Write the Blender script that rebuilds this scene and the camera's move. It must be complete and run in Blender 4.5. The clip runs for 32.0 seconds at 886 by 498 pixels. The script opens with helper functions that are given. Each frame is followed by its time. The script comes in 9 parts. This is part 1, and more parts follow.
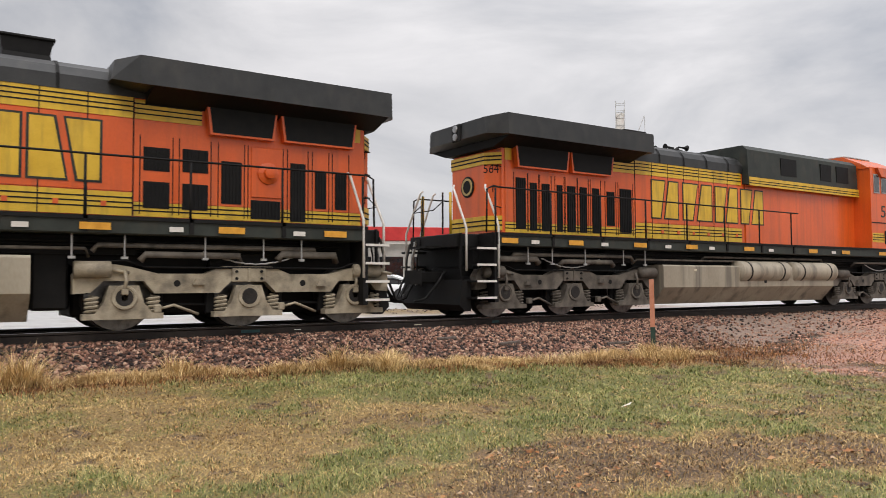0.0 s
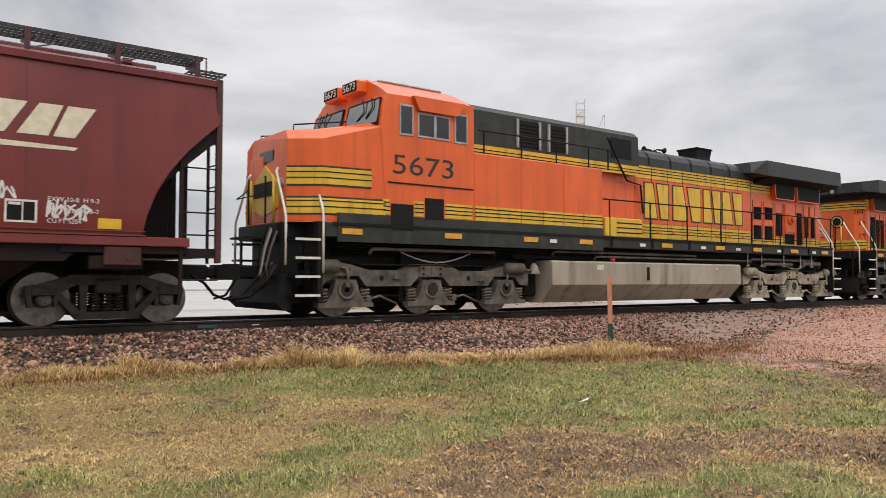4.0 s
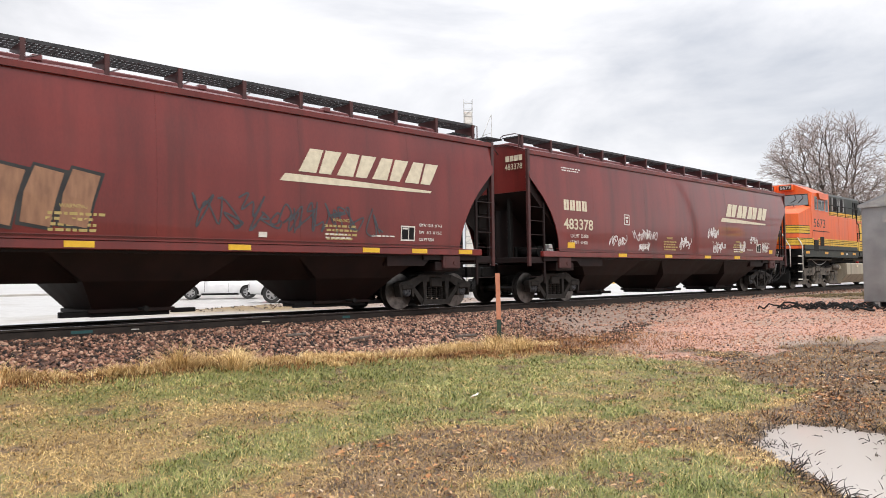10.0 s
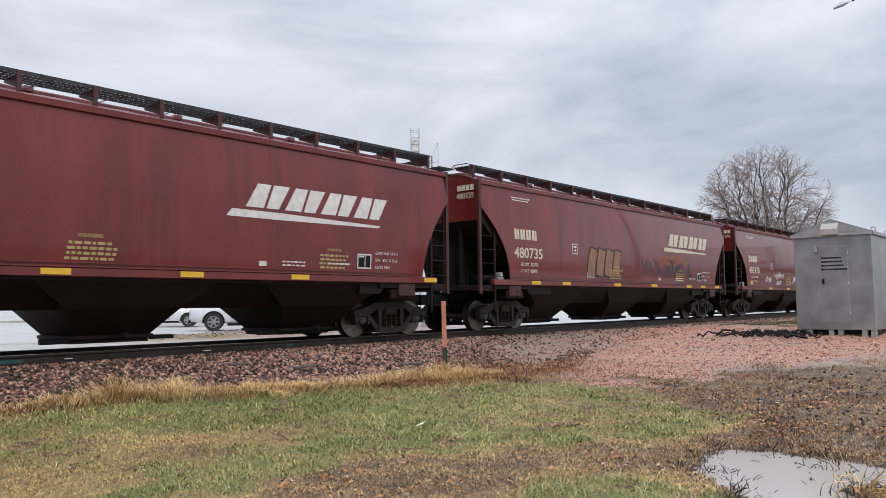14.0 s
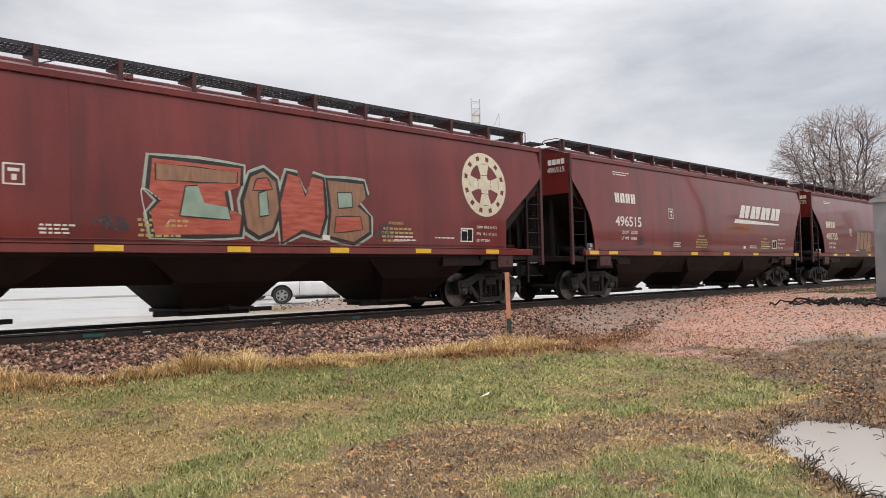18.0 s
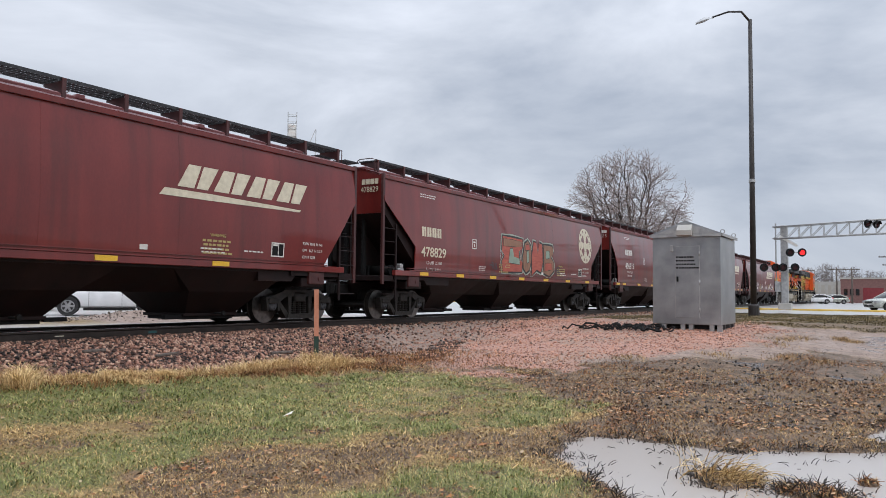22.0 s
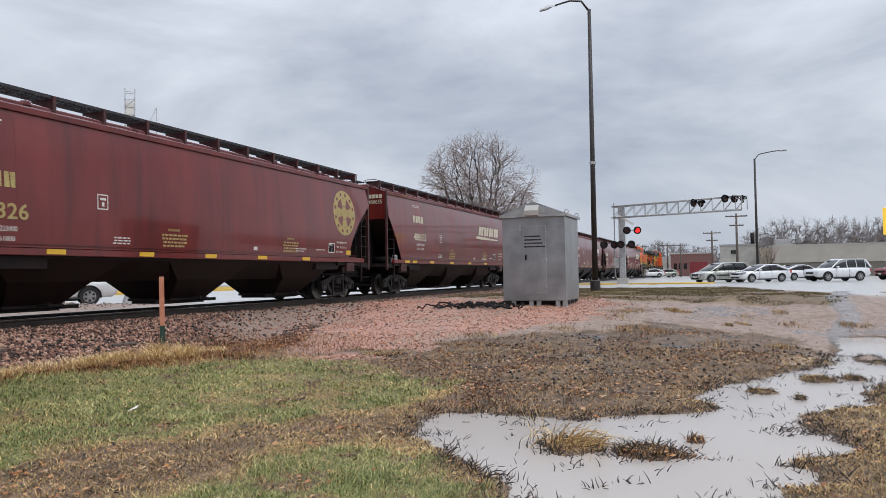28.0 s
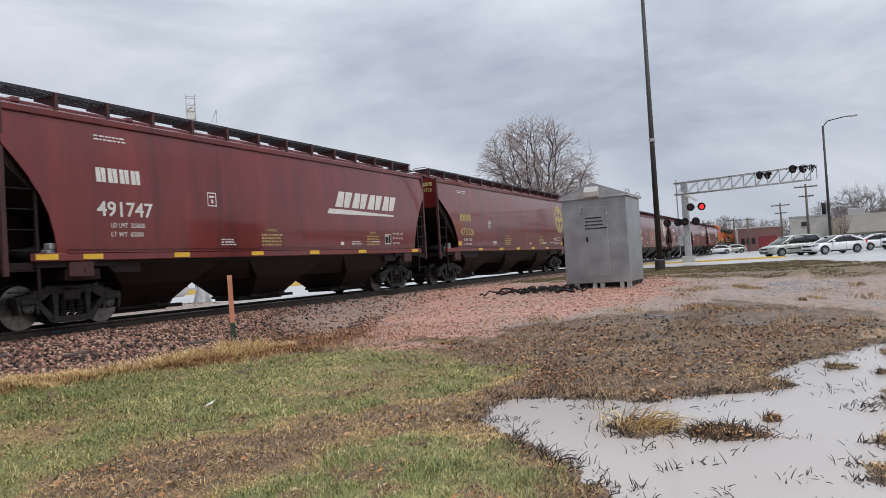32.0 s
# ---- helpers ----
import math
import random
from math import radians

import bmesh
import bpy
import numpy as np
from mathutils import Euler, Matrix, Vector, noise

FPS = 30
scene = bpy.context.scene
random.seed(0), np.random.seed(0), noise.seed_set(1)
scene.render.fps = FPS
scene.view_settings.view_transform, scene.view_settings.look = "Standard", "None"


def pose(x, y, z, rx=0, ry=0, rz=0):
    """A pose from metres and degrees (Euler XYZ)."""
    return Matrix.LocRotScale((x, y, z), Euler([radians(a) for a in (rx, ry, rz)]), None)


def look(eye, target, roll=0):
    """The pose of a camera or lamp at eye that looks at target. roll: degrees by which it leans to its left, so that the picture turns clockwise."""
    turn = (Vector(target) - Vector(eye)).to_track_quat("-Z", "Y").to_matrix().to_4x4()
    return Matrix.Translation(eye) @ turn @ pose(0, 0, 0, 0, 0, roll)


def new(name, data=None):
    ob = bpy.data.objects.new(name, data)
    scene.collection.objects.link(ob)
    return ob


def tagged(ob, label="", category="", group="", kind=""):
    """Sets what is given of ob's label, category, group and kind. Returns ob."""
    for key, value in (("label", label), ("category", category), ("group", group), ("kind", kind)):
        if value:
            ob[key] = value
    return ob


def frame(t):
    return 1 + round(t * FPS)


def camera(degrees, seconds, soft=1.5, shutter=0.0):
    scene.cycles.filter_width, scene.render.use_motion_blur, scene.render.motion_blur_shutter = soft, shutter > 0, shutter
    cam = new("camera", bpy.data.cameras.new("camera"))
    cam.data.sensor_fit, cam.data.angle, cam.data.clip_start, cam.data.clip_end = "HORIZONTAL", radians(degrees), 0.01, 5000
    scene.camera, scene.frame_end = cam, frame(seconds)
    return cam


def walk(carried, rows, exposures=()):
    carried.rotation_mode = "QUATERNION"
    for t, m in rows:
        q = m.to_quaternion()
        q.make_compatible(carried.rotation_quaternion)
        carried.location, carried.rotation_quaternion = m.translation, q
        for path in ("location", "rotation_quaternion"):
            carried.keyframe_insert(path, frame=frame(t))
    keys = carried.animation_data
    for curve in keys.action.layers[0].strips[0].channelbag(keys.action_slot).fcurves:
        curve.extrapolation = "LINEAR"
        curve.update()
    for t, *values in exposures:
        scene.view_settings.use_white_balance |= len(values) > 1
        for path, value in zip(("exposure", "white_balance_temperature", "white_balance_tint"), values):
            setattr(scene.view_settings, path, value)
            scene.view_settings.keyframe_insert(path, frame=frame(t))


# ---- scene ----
# camera: hand-held at one spot beside the track; x runs along the rails, z = 0 is the rail top
EYE = (0.0, 0.0, 0.75)
cam = camera(60.29, 32.0, 0.75, 0.15)
PATH = [
    (0.0, -33.97, 2.55, 0.23),
    (0.5, -34.74, 2.64, -0.28),
    (1.0, -35.36, 2.84, -0.51),
    (1.5, -35.70, 2.88, -0.33),
    (2.0, -35.76, 2.93, 0.16),
    (2.5, -35.36, 2.99, 0.25),
    (3.0, -35.46, 2.66, -0.36),
    (3.5, -36.18, 2.31, -0.33),
    (5.5, -38.69, 2.53, 0.57),
    (6.0, -38.87, 2.32, 1.27),
    (6.5, -38.36, 1.77, 1.93),
    (7.0, -37.74, 1.10, 1.60),
    (7.5, -39.38, 0.87, 0.37),
    (8.0, -41.37, 1.06, 0.55),
    (8.5, -42.59, 1.62, 1.33),
    (9.0, -43.37, 2.02, 0.93),
    (9.5, -44.07, 2.02, 0.75),
    (10.0, -45.15, 2.08, 0.72),
    (10.5, -46.29, 2.81, 0.43),
    (11.0, -47.43, 3.89, 0.23),
    (11.5, -47.96, 4.22, 0.58),
    (12.0, -47.48, 3.79, 0.76),
    (12.5, -47.61, 3.83, 0.47),
    (13.0, -48.29, 4.33, 0.47),
    (13.5, -49.12, 4.11, 0.54),
    (15.5, -49.03, 4.17, 1.07),
    (16.0, -48.75, 3.78, 1.57),
    (16.5, -47.72, 2.88, 1.56),
    (17.0, -45.77, 2.37, 1.65),
    (17.5, -44.67, 2.20, 1.43),
    (18.0, -44.44, 2.07, 1.34),
    (18.5, -44.82, 2.18, 1.58),
    (19.0, -46.65, 2.38, 1.57),
    (19.5, -49.46, 2.97, 1.18),
    (20.0, -50.65, 3.36, 1.01),
    (20.5, -50.94, 3.60, 0.88),
    (21.0, -52.50, 3.31, 0.28),
    (21.5, -55.42, 3.35, -0.07),
    (22.0, -58.63, 3.34, -0.59),
    (22.5, -60.39, 0.55, -1.25),
    (23.0, -61.18, -2.38, -1.64),
    (23.5, -62.96, -2.16, -1.30),
    (24.0, -66.28, -0.56, -1.23),
    (24.5, -68.80, 0.76, -0.53),
    (25.0, -69.82, 0.78, 1.13),
    (25.5, -69.06, 0.40, 1.73),
    (27.5, -68.81, 1.77, 0.29),
    (28.0, -69.48, 1.96, 0.91),
    (28.5, -69.57, 2.05, 1.13),
    (29.0, -69.36, 1.94, 1.19),
    (29.5, -69.29, 1.83, 1.46),
    (30.0, -69.07, 1.66, 1.94),
    (30.5, -67.89, 1.53, 2.90),
    (31.0, -66.70, 1.73, 3.35),
    (31.5, -65.98, 1.69, 3.53),
    (32.0, -64.89, 1.20, 3.48),
]
EXPOSE = [(0.0, 0.02, 6900, 14), (3.5, 0.02, 6900, 14), (5.5, 0.15, 6900, 14), (7.0, 0.32, 6950, 15), (8.0, 0.45, 6850, 13), (10.3, 0.42, 6800, 13), (11.2, 0.0, 6250, 13), (16.0, 0.0, 6200, 14), (17.0, 0.05, 6500, 12), (18.0, 0.1, 6750, 13), (19.0, 0.25, 6850, 14), (20.0, 0.08, 6400, 13), (21.0, 0.02, 6250, 12), (22.0, -0.06, 6150, 12), (23.0, 0.08, 6850, 12), (24.0, 0.0, 6400, 13), (25.0, -0.13, 6150, 12), (32.0, -0.13, 6200, 12)]
walk(cam, [(t, pose(*EYE, 90 + p, r, yaw)) for t, yaw, p, r in PATH], EXPOSE)
# ---- sky and light: low overcast after rain ----
world = bpy.data.worlds.new("overcast")
scene.world = world
world.use_nodes = True
wn, wl = world.node_tree.nodes, world.node_tree.links
wn.clear()
w_out = wn.new("ShaderNodeOutputWorld")
w_bg = wn.new("ShaderNodeBackground")
w_sky = wn.new("ShaderNodeTexSky")
w_sky.sky_type = "NISHITA"
w_sky.sun_disc = False
w_sky.sun_elevation = radians(32)
w_sky.sun_rotation = radians(200)
w_tc = wn.new("ShaderNodeTexCoord")
w_map = wn.new("ShaderNodeMapping")
w_map.inputs["Scale"].default_value = (1.0, 1.0, 2.6)
w_map.inputs["Rotation"].default_value = (0.0, 0.0, 0.6)
w_n1 = wn.new("ShaderNodeTexNoise")
w_n1.inputs["Scale"].default_value = 2.1
w_n1.inputs["Detail"].default_value = 7.0
w_n1.inputs["Roughness"].default_value = 0.55
w_n1.inputs["Distortion"].default_value = 0.4
w_ramp = wn.new("ShaderNodeValToRGB")
w_ramp.color_ramp.elements[0].position = 0.34
w_ramp.color_ramp.elements[0].color = (4.3, 4.75, 5.4, 1)
w_ramp.color_ramp.elements[1].position = 0.68
w_ramp.color_ramp.elements[1].color = (8.7, 9.0, 9.4, 1)
w_mid = w_ramp.color_ramp.elements.new(0.5)
w_mid.color = (6.4, 6.75, 7.2, 1)
w_mix = wn.new("ShaderNodeMix")
w_mix.data_type = "RGBA"
w_mix.inputs["Factor"].default_value = 0.94
wl.new(w_tc.outputs["Generated"], w_map.inputs["Vector"])
wl.new(w_map.outputs["Vector"], w_n1.inputs["Vector"])
wl.new(w_n1.outputs["Fac"], w_ramp.inputs["Fac"])
wl.new(w_sky.outputs["Color"], w_mix.inputs["A"])
# an overcast sky is brighter towards the zenith
w_sep = wn.new("ShaderNodeSeparateXYZ")
wl.new(w_tc.outputs["Generated"], w_sep.inputs["Vector"])
w_up = wn.new("ShaderNodeMapRange")
w_up.inputs["From Min"].default_value, w_up.inputs["From Max"].default_value = 0.0, 1.0
w_up.inputs["To Min"].default_value, w_up.inputs["To Max"].default_value = 1.10, 4.9
w_pow = wn.new("ShaderNodeMath")
w_pow.operation = "POWER"
w_pow.use_clamp = True
w_pow.inputs[1].default_value = 3.0
wl.new(w_sep.outputs["Z"], w_pow.inputs[0])
wl.new(w_pow.outputs["Value"], w_up.inputs["Value"])
w_sc = wn.new("ShaderNodeVectorMath")
w_sc.operation = "SCALE"
wl.new(w_ramp.outputs["Color"], w_sc.inputs[0])
# the cloud thins towards +x
w_thin = wn.new("ShaderNodeMapRange")
w_thin.inputs["From Min"].default_value, w_thin.inputs["From Max"].default_value = 0.1, 0.95
w_thin.inputs["To Min"].default_value, w_thin.inputs["To Max"].default_value = 0.82, 1.03
wl.new(w_sep.outputs["X"], w_thin.inputs["Value"])
w_both = wn.new("ShaderNodeMath")
w_both.operation = "MULTIPLY"
wl.new(w_up.outputs["Result"], w_both.inputs[0])
wl.new(w_thin.outputs["Result"], w_both.inputs[1])
wl.new(w_both.outputs["Value"], w_sc.inputs["Scale"])
wl.new(w_sc.outputs["Vector"], w_mix.inputs["B"])
wl.new(w_mix.outputs["Result"], w_bg.inputs["Color"])
w_bg.inputs["Strength"].default_value = 0.092
wl.new(w_bg.outputs["Background"], w_out.inputs["Surface"])

sun_lamp = bpy.data.lights.new("sun", "SUN")
sun_lamp.energy = 1.3
sun_lamp.angle = radians(40)
sun_lamp.color = (1.0, 0.97, 0.92)
sun_ob = new("sun", sun_lamp)
sun_ob.matrix_world = look((0, 0, 0), (0.35, 0.75, -1.0))


# ---- materials ----
def ramp_of(n, stops):
    cr = n.color_ramp
    while len(cr.elements) > 1:
        cr.elements.remove(cr.elements[-1])
    cr.elements[0].position, cr.elements[0].color = stops[0][0], (*stops[0][1], 1)
    for p, c in stops[1:]:
        e = cr.elements.new(p)
        e.color = (*c, 1)


def surface(name, dark, light, rough=0.6, metal=0.0, scale=6.0, stretch=(1, 1, 1), bump=0.15, fine=60.0, island=0.0, stain=None, coat=0.0, rrange=0.15, each=0.0, stops=None):
    """Two-scale noise between two colours, with relief, roughness variation and optional stains."""
    m = bpy.data.materials.new(name)
    m.use_nodes = True
    nt = m.node_tree
    b = nt.nodes["Principled BSDF"]
    tc = nt.nodes.new("ShaderNodeTexCoord")
    mp = nt.nodes.new("ShaderNodeMapping")
    mp.inputs["Scale"].default_value = stretch
    nt.links.new(tc.outputs["Object"], mp.inputs["Vector"])
    big, small = nt.nodes.new("ShaderNodeTexNoise"), nt.nodes.new("ShaderNodeTexNoise")
    big.inputs["Scale"].default_value, small.inputs["Scale"].default_value = scale, fine
    big.inputs["Detail"].default_value, small.inputs["Detail"].default_value = 5, 3
    nt.links.new(mp.outputs["Vector"], big.inputs["Vector"])
    nt.links.new(mp.outputs["Vector"], small.inputs["Vector"])
    add = nt.nodes.new("ShaderNodeMath")
    add.operation = "MULTIPLY_ADD"
    add.inputs[1].default_value, add.inputs[2].default_value = 0.35, -0.17
    nt.links.new(small.outputs["Fac"], add.inputs[0])
    tot = nt.nodes.new("ShaderNodeMath")
    tot.operation = "ADD"
    nt.links.new(big.outputs["Fac"], tot.inputs[0])
    nt.links.new(add.outputs[0], tot.inputs[1])
    src = tot.outputs[0]
    if island or each:
        geo = nt.nodes.new("ShaderNodeNewGeometry" if island else "ShaderNodeObjectInfo")
        am = nt.nodes.new("ShaderNodeMath")
        am.operation = "MULTIPLY_ADD"
        k = island or each
        am.inputs[1].default_value, am.inputs[2].default_value = k, -k / 2
        nt.links.new(geo.outputs["Random Per Island" if island else "Random"], am.inputs[0])
        a2 = nt.nodes.new("ShaderNodeMath")
        a2.operation = "ADD"
        nt.links.new(src, a2.inputs[0])
        nt.links.new(am.outputs[0], a2.inputs[1])
        src = a2.outputs[0]
    r = nt.nodes.new("ShaderNodeValToRGB")
    ramp_of(r, stops or [(0.3, dark), (0.7, light)])
    nt.links.new(src, r.inputs["Fac"])
    col = r.outputs["Color"]
    if stain:
        sc, samount, sstretch, sscale = stain
        m2 = nt.nodes.new("ShaderNodeMapping")
        m2.inputs["Scale"].default_value = sstretch
        nt.links.new(tc.outputs["Object"], m2.inputs["Vector"])
        sn = nt.nodes.new("ShaderNodeTexNoise")
        sn.inputs["Scale"].default_value, sn.inputs["Detail"].default_value = sscale, 6
        nt.links.new(m2.outputs["Vector"], sn.inputs["Vector"])
        sr = nt.nodes.new("ShaderNodeValToRGB")
        ramp_of(sr, [(0.5, (0, 0, 0)), (0.72, (samount,) * 3)])
        nt.links.new(sn.outputs["Fac"], sr.inputs["Fac"])
        mx = nt.nodes.new("ShaderNodeMix")
        mx.data_type = "RGBA"
        nt.links.new(sr.outputs["Color"], mx.inputs["Factor"])
        nt.links.new(col, mx.inputs["A"])
        mx.inputs["B"].default_value = (*sc, 1)
        col = mx.outputs["Result"]
    nt.links.new(col, b.inputs["Base Color"])
    rr = nt.nodes.new("ShaderNodeMapRange")
    rr.inputs["To Min"].default_value, rr.inputs["To Max"].default_value = max(0.02, rough - rrange), min(1, rough + rrange)
    nt.links.new(big.outputs["Fac"], rr.inputs["Value"])
    nt.links.new(rr.outputs["Result"], b.inputs["Roughness"])
    b.inputs["Metallic"].default_value = metal
    b.inputs["Coat Weight"].default_value = coat
    b.inputs["Coat Roughness"].default_value = 0.12
    if bump:
        bp = nt.nodes.new("ShaderNodeBump")
        bp.inputs["Strength"].default_value, bp.inputs["Distance"].default_value = bump, 0.02
        nt.links.new(tot.outputs[0], bp.inputs["Height"])
        nt.links.new(bp.outputs["Normal"], b.inputs["Normal"])
    return m


def glow(name, colour, strength):
    m = bpy.data.materials.new(name)
    m.use_nodes = True
    b = m.node_tree.nodes["Principled BSDF"]
    b.inputs["Base Color"].default_value = (*colour, 1)
    b.inputs["Emission Color"].default_value = (*colour, 1)
    b.inputs["Emission Strength"].default_value = strength
    return m


M = {}
M["hopper"] = surface("hopper_red_paint", (0.115, 0.0125, 0.0105), (0.180, 0.0225, 0.0180), 0.34, 0, 1.2, (1, 1, 0.3), 0.02, 40, stain=((0.062, 0.012, 0.009), 0.5, (2.2, 2.2, 0.16), 1.6), coat=0.6, rrange=0.12)
M["hopper"].node_tree.nodes["Principled BSDF"].inputs["Coat Roughness"].default_value = 0.06
M["hopper"].node_tree.nodes["Principled BSDF"].inputs["Specular IOR Level"].default_value = 0.3
# brown pulled near black to carry the shade under the wagon, with paler stains
M["hopper_dark"] = surface("underframe_shade_brown", (0.0065, 0.0035, 0.0035), (0.019, 0.0085, 0.008), 0.6, 0, 2.5, bump=0.1, stain=((0.03, 0.014, 0.012), 0.5, (1.5, 1.5, 0.4), 1.2))
M["post_paint"] = surface("grimy_dark_red_paint", (0.034, 0.010, 0.010), (0.072, 0.020, 0.018), 0.45, 0, 3, bump=0.08)
M["lroof"] = surface("sooty_black_roof_paint", (0.011, 0.012, 0.012), (0.027, 0.028, 0.028), 0.5, 0, 3, bump=0.06, stain=((0.05, 0.045, 0.038), 0.4, (2, 2, 1), 2.0))
# roof and hatches: a paler, pinker red than the side panels
M["roof"] = surface("pale_hopper_roof", (0.12, 0.035, 0.035), (0.20, 0.07, 0.07), 0.38, 0, 3, bump=0.1)
M["truck"] = surface("truck_casting_grime", (0.012, 0.011, 0.010), (0.036, 0.032, 0.029), 0.55, 0.2, 8, bump=0.3)
M["wheel"] = surface("wheel_steel", (0.010, 0.009, 0.008), (0.030, 0.025, 0.022), 0.55, 0.3, 9, bump=0.15)
M["rim"] = surface("worn_wheel_tread", (0.10, 0.095, 0.09), (0.22, 0.21, 0.20), 0.35, 0.8, 9, bump=0.05)
M["cap"] = surface("bearing_cap", (0.03, 0.032, 0.036), (0.085, 0.088, 0.095), 0.5, 0.5, 9)
M["black"] = surface("black_steel", (0.004, 0.004, 0.0045), (0.012, 0.0115, 0.011), 0.65, 0.1, 6)
M["grate"] = surface("walkway_grating", (0.03, 0.03, 0.032), (0.07, 0.07, 0.072), 0.45, 0.6, 9)
M["yellow"] = surface("reflective_yellow", (0.62, 0.36, 0.02), (0.78, 0.48, 0.04), 0.4, 0, 7, bump=0.03)
M["white"] = surface("white_stencil_paint", (0.58, 0.55, 0.50), (0.72, 0.70, 0.66), 0.5, 0, 9, bump=0.02)
M["cream"] = surface("cream_stencil_paint", (0.52, 0.46, 0.34), (0.66, 0.60, 0.46), 0.5, 0, 9, bump=0.02)
M["gold"] = surface("gold_stencil_paint", (0.34, 0.26, 0.09), (0.46, 0.36, 0.14), 0.5, 0, 9, bump=0.02)
M["orange"] = surface("loco_orange_paint", (0.62, 0.092, 0.011), (0.78, 0.124, 0.017), 0.36, 0, 1.5, (1, 1, 0.5), 0.04, 30, stain=((0.36, 0.075, 0.022), 0.5, (4, 4, 0.22), 1.5), coat=0.2)
M["lyellow"] = surface("loco_yellow_paint", (0.60, 0.36, 0.02), (0.72, 0.46, 0.04), 0.4, 0, 3, bump=0.04, stain=((0.25, 0.17, 0.03), 0.5, (4, 4, 0.5), 2.0))
M["lgreen"] = surface("loco_dark_green_paint", (0.020, 0.024, 0.021), (0.040, 0.046, 0.040), 0.5, 0, 3, bump=0.06, stain=((0.07, 0.06, 0.045), 0.5, (2, 2, 1), 2.0))
M["tank"] = surface("dusty_tank_paint", (0.27, 0.235, 0.175), (0.40, 0.355, 0.275), 0.55, 0, 1.3, (1, 1, 0.4), 0.06, 30, stain=((0.05, 0.045, 0.04), 0.7, (2.2, 2.2, 0.15), 1.6))
M["dust"] = surface("dusty_truck_frame", (0.22, 0.185, 0.13), (0.44, 0.38, 0.28), 0.7, 0, 4, bump=0.2, stain=((0.05, 0.042, 0.033), 0.75, (1, 1, 1), 3.0))
M["dustdark"] = surface("grey_truck_frame_grime", (0.06, 0.05, 0.04), (0.16, 0.138, 0.112), 0.7, 0, 4, bump=0.2, stain=((0.022, 0.019, 0.016), 0.8, (1, 1, 1), 3.0))
M["glass"] = surface("dark_cab_glass", (0.008, 0.009, 0.010), (0.02, 0.022, 0.024), 0.05, 0, 3, bump=0.0, rrange=0.03, coat=0.2)
M["glass"].node_tree.nodes["Principled BSDF"].inputs["IOR"].default_value = 1.55
M["screen"] = surface("wet_windscreen_glass", (0.02, 0.024, 0.026), (0.05, 0.055, 0.06), 0.06, 0, 3, bump=0.0, rrange=0.03, coat=1.0)
M["screen"].node_tree.nodes["Principled BSDF"].inputs["IOR"].default_value = 2.1
M["rail"] = surface("rail_steel_web", (0.018, 0.014, 0.012), (0.05, 0.038, 0.032), 0.5, 0.4, 5, bump=0.1)
M["railtop"] = surface("polished_rail_head", (0.25, 0.25, 0.26), (0.4, 0.4, 0.42), 0.22, 0.95, 5, bump=0.02)
M["tie"] = surface("creosoted_tie_wood", (0.02, 0.015, 0.012), (0.07, 0.055, 0.042), 0.7, 0, 4, (1, 6, 1), 0.3)
M["stone"] = surface("pink_ballast_stone", (0, 0, 0), (1, 1, 1), 0.6, 0, 9, bump=0.25, island=0.95, stops=[(0.06, (0.022, 0.019, 0.018)), (0.26, (0.06, 0.042, 0.036)), (0.42, (0.15, 0.078, 0.056)), (0.6, (0.27, 0.135, 0.095)), (0.78, (0.38, 0.205, 0.145)), (0.95, (0.48, 0.32, 0.23))])
M["dirtstone"] = surface("grey_brown_dirt_stone", (0.06, 0.045, 0.034), (0.26, 0.205, 0.165), 0.65, 0, 6, bump=0.2, island=0.7)
M["padstone"] = surface("pink_gravel_stone", (0, 0, 0), (1, 1, 1), 0.5, 0, 6, bump=0.2, island=0.9, stops=[(0.1, (0.110, 0.071, 0.058)), (0.35, (0.304, 0.136, 0.091)), (0.6, (0.497, 0.237, 0.155)), (0.9, (0.690, 0.403, 0.277))])
M["steelbox"] = surface("galvanised_cabinet_sheet", (0.27, 0.28, 0.29), (0.42, 0.43, 0.44), 0.36, 0.75, 2.0, bump=0.03, rrange=0.12)
M["galv"] = surface("galvanised_steel", (0.30, 0.30, 0.30), (0.48, 0.48, 0.47), 0.5, 0.5, 5, bump=0.05)
M["pole"] = surface("dark_pole_paint", (0.018, 0.015, 0.014), (0.045, 0.038, 0.034), 0.5, 0.1, 3, bump=0.1)
M["wood"] = surface("weathered_pole_wood", (0.07, 0.055, 0.045), (0.16, 0.13, 0.11), 0.8, 0, 3, (6, 6, 0.5), 0.3)
M["bark"] = surface("bare_bark", (0.05, 0.038, 0.032), (0.12, 0.095, 0.082), 0.85, 0, 8, bump=0.3)
# fine twigs, lightened in colour to stand for the haze of distance
M["twig"] = surface("haze_pale_twigs", (0.19, 0.145, 0.128), (0.36, 0.285, 0.25), 0.85, 0, 8, bump=0)
M["straw"] = surface("dry_straw_grass", (0, 0, 0), (1, 1, 1), 0.7, 0, 1.5, bump=0, island=0.8, stops=[(0.1, (0.22, 0.12, 0.045)), (0.33, (0.50, 0.32, 0.13)), (0.58, (0.72, 0.51, 0.24)), (0.9, (0.88, 0.70, 0.39))])
M["grass"] = surface("green_grass_blades", (0, 0, 0), (1, 1, 1), 0.6, 0, 0.8, bump=0, island=0.75, stops=[(0.12, (0.040, 0.053, 0.013)), (0.33, (0.118, 0.146, 0.036)), (0.52, (0.213, 0.252, 0.071)), (0.72, (0.348, 0.351, 0.130)), (0.92, (0.628, 0.539, 0.260))])
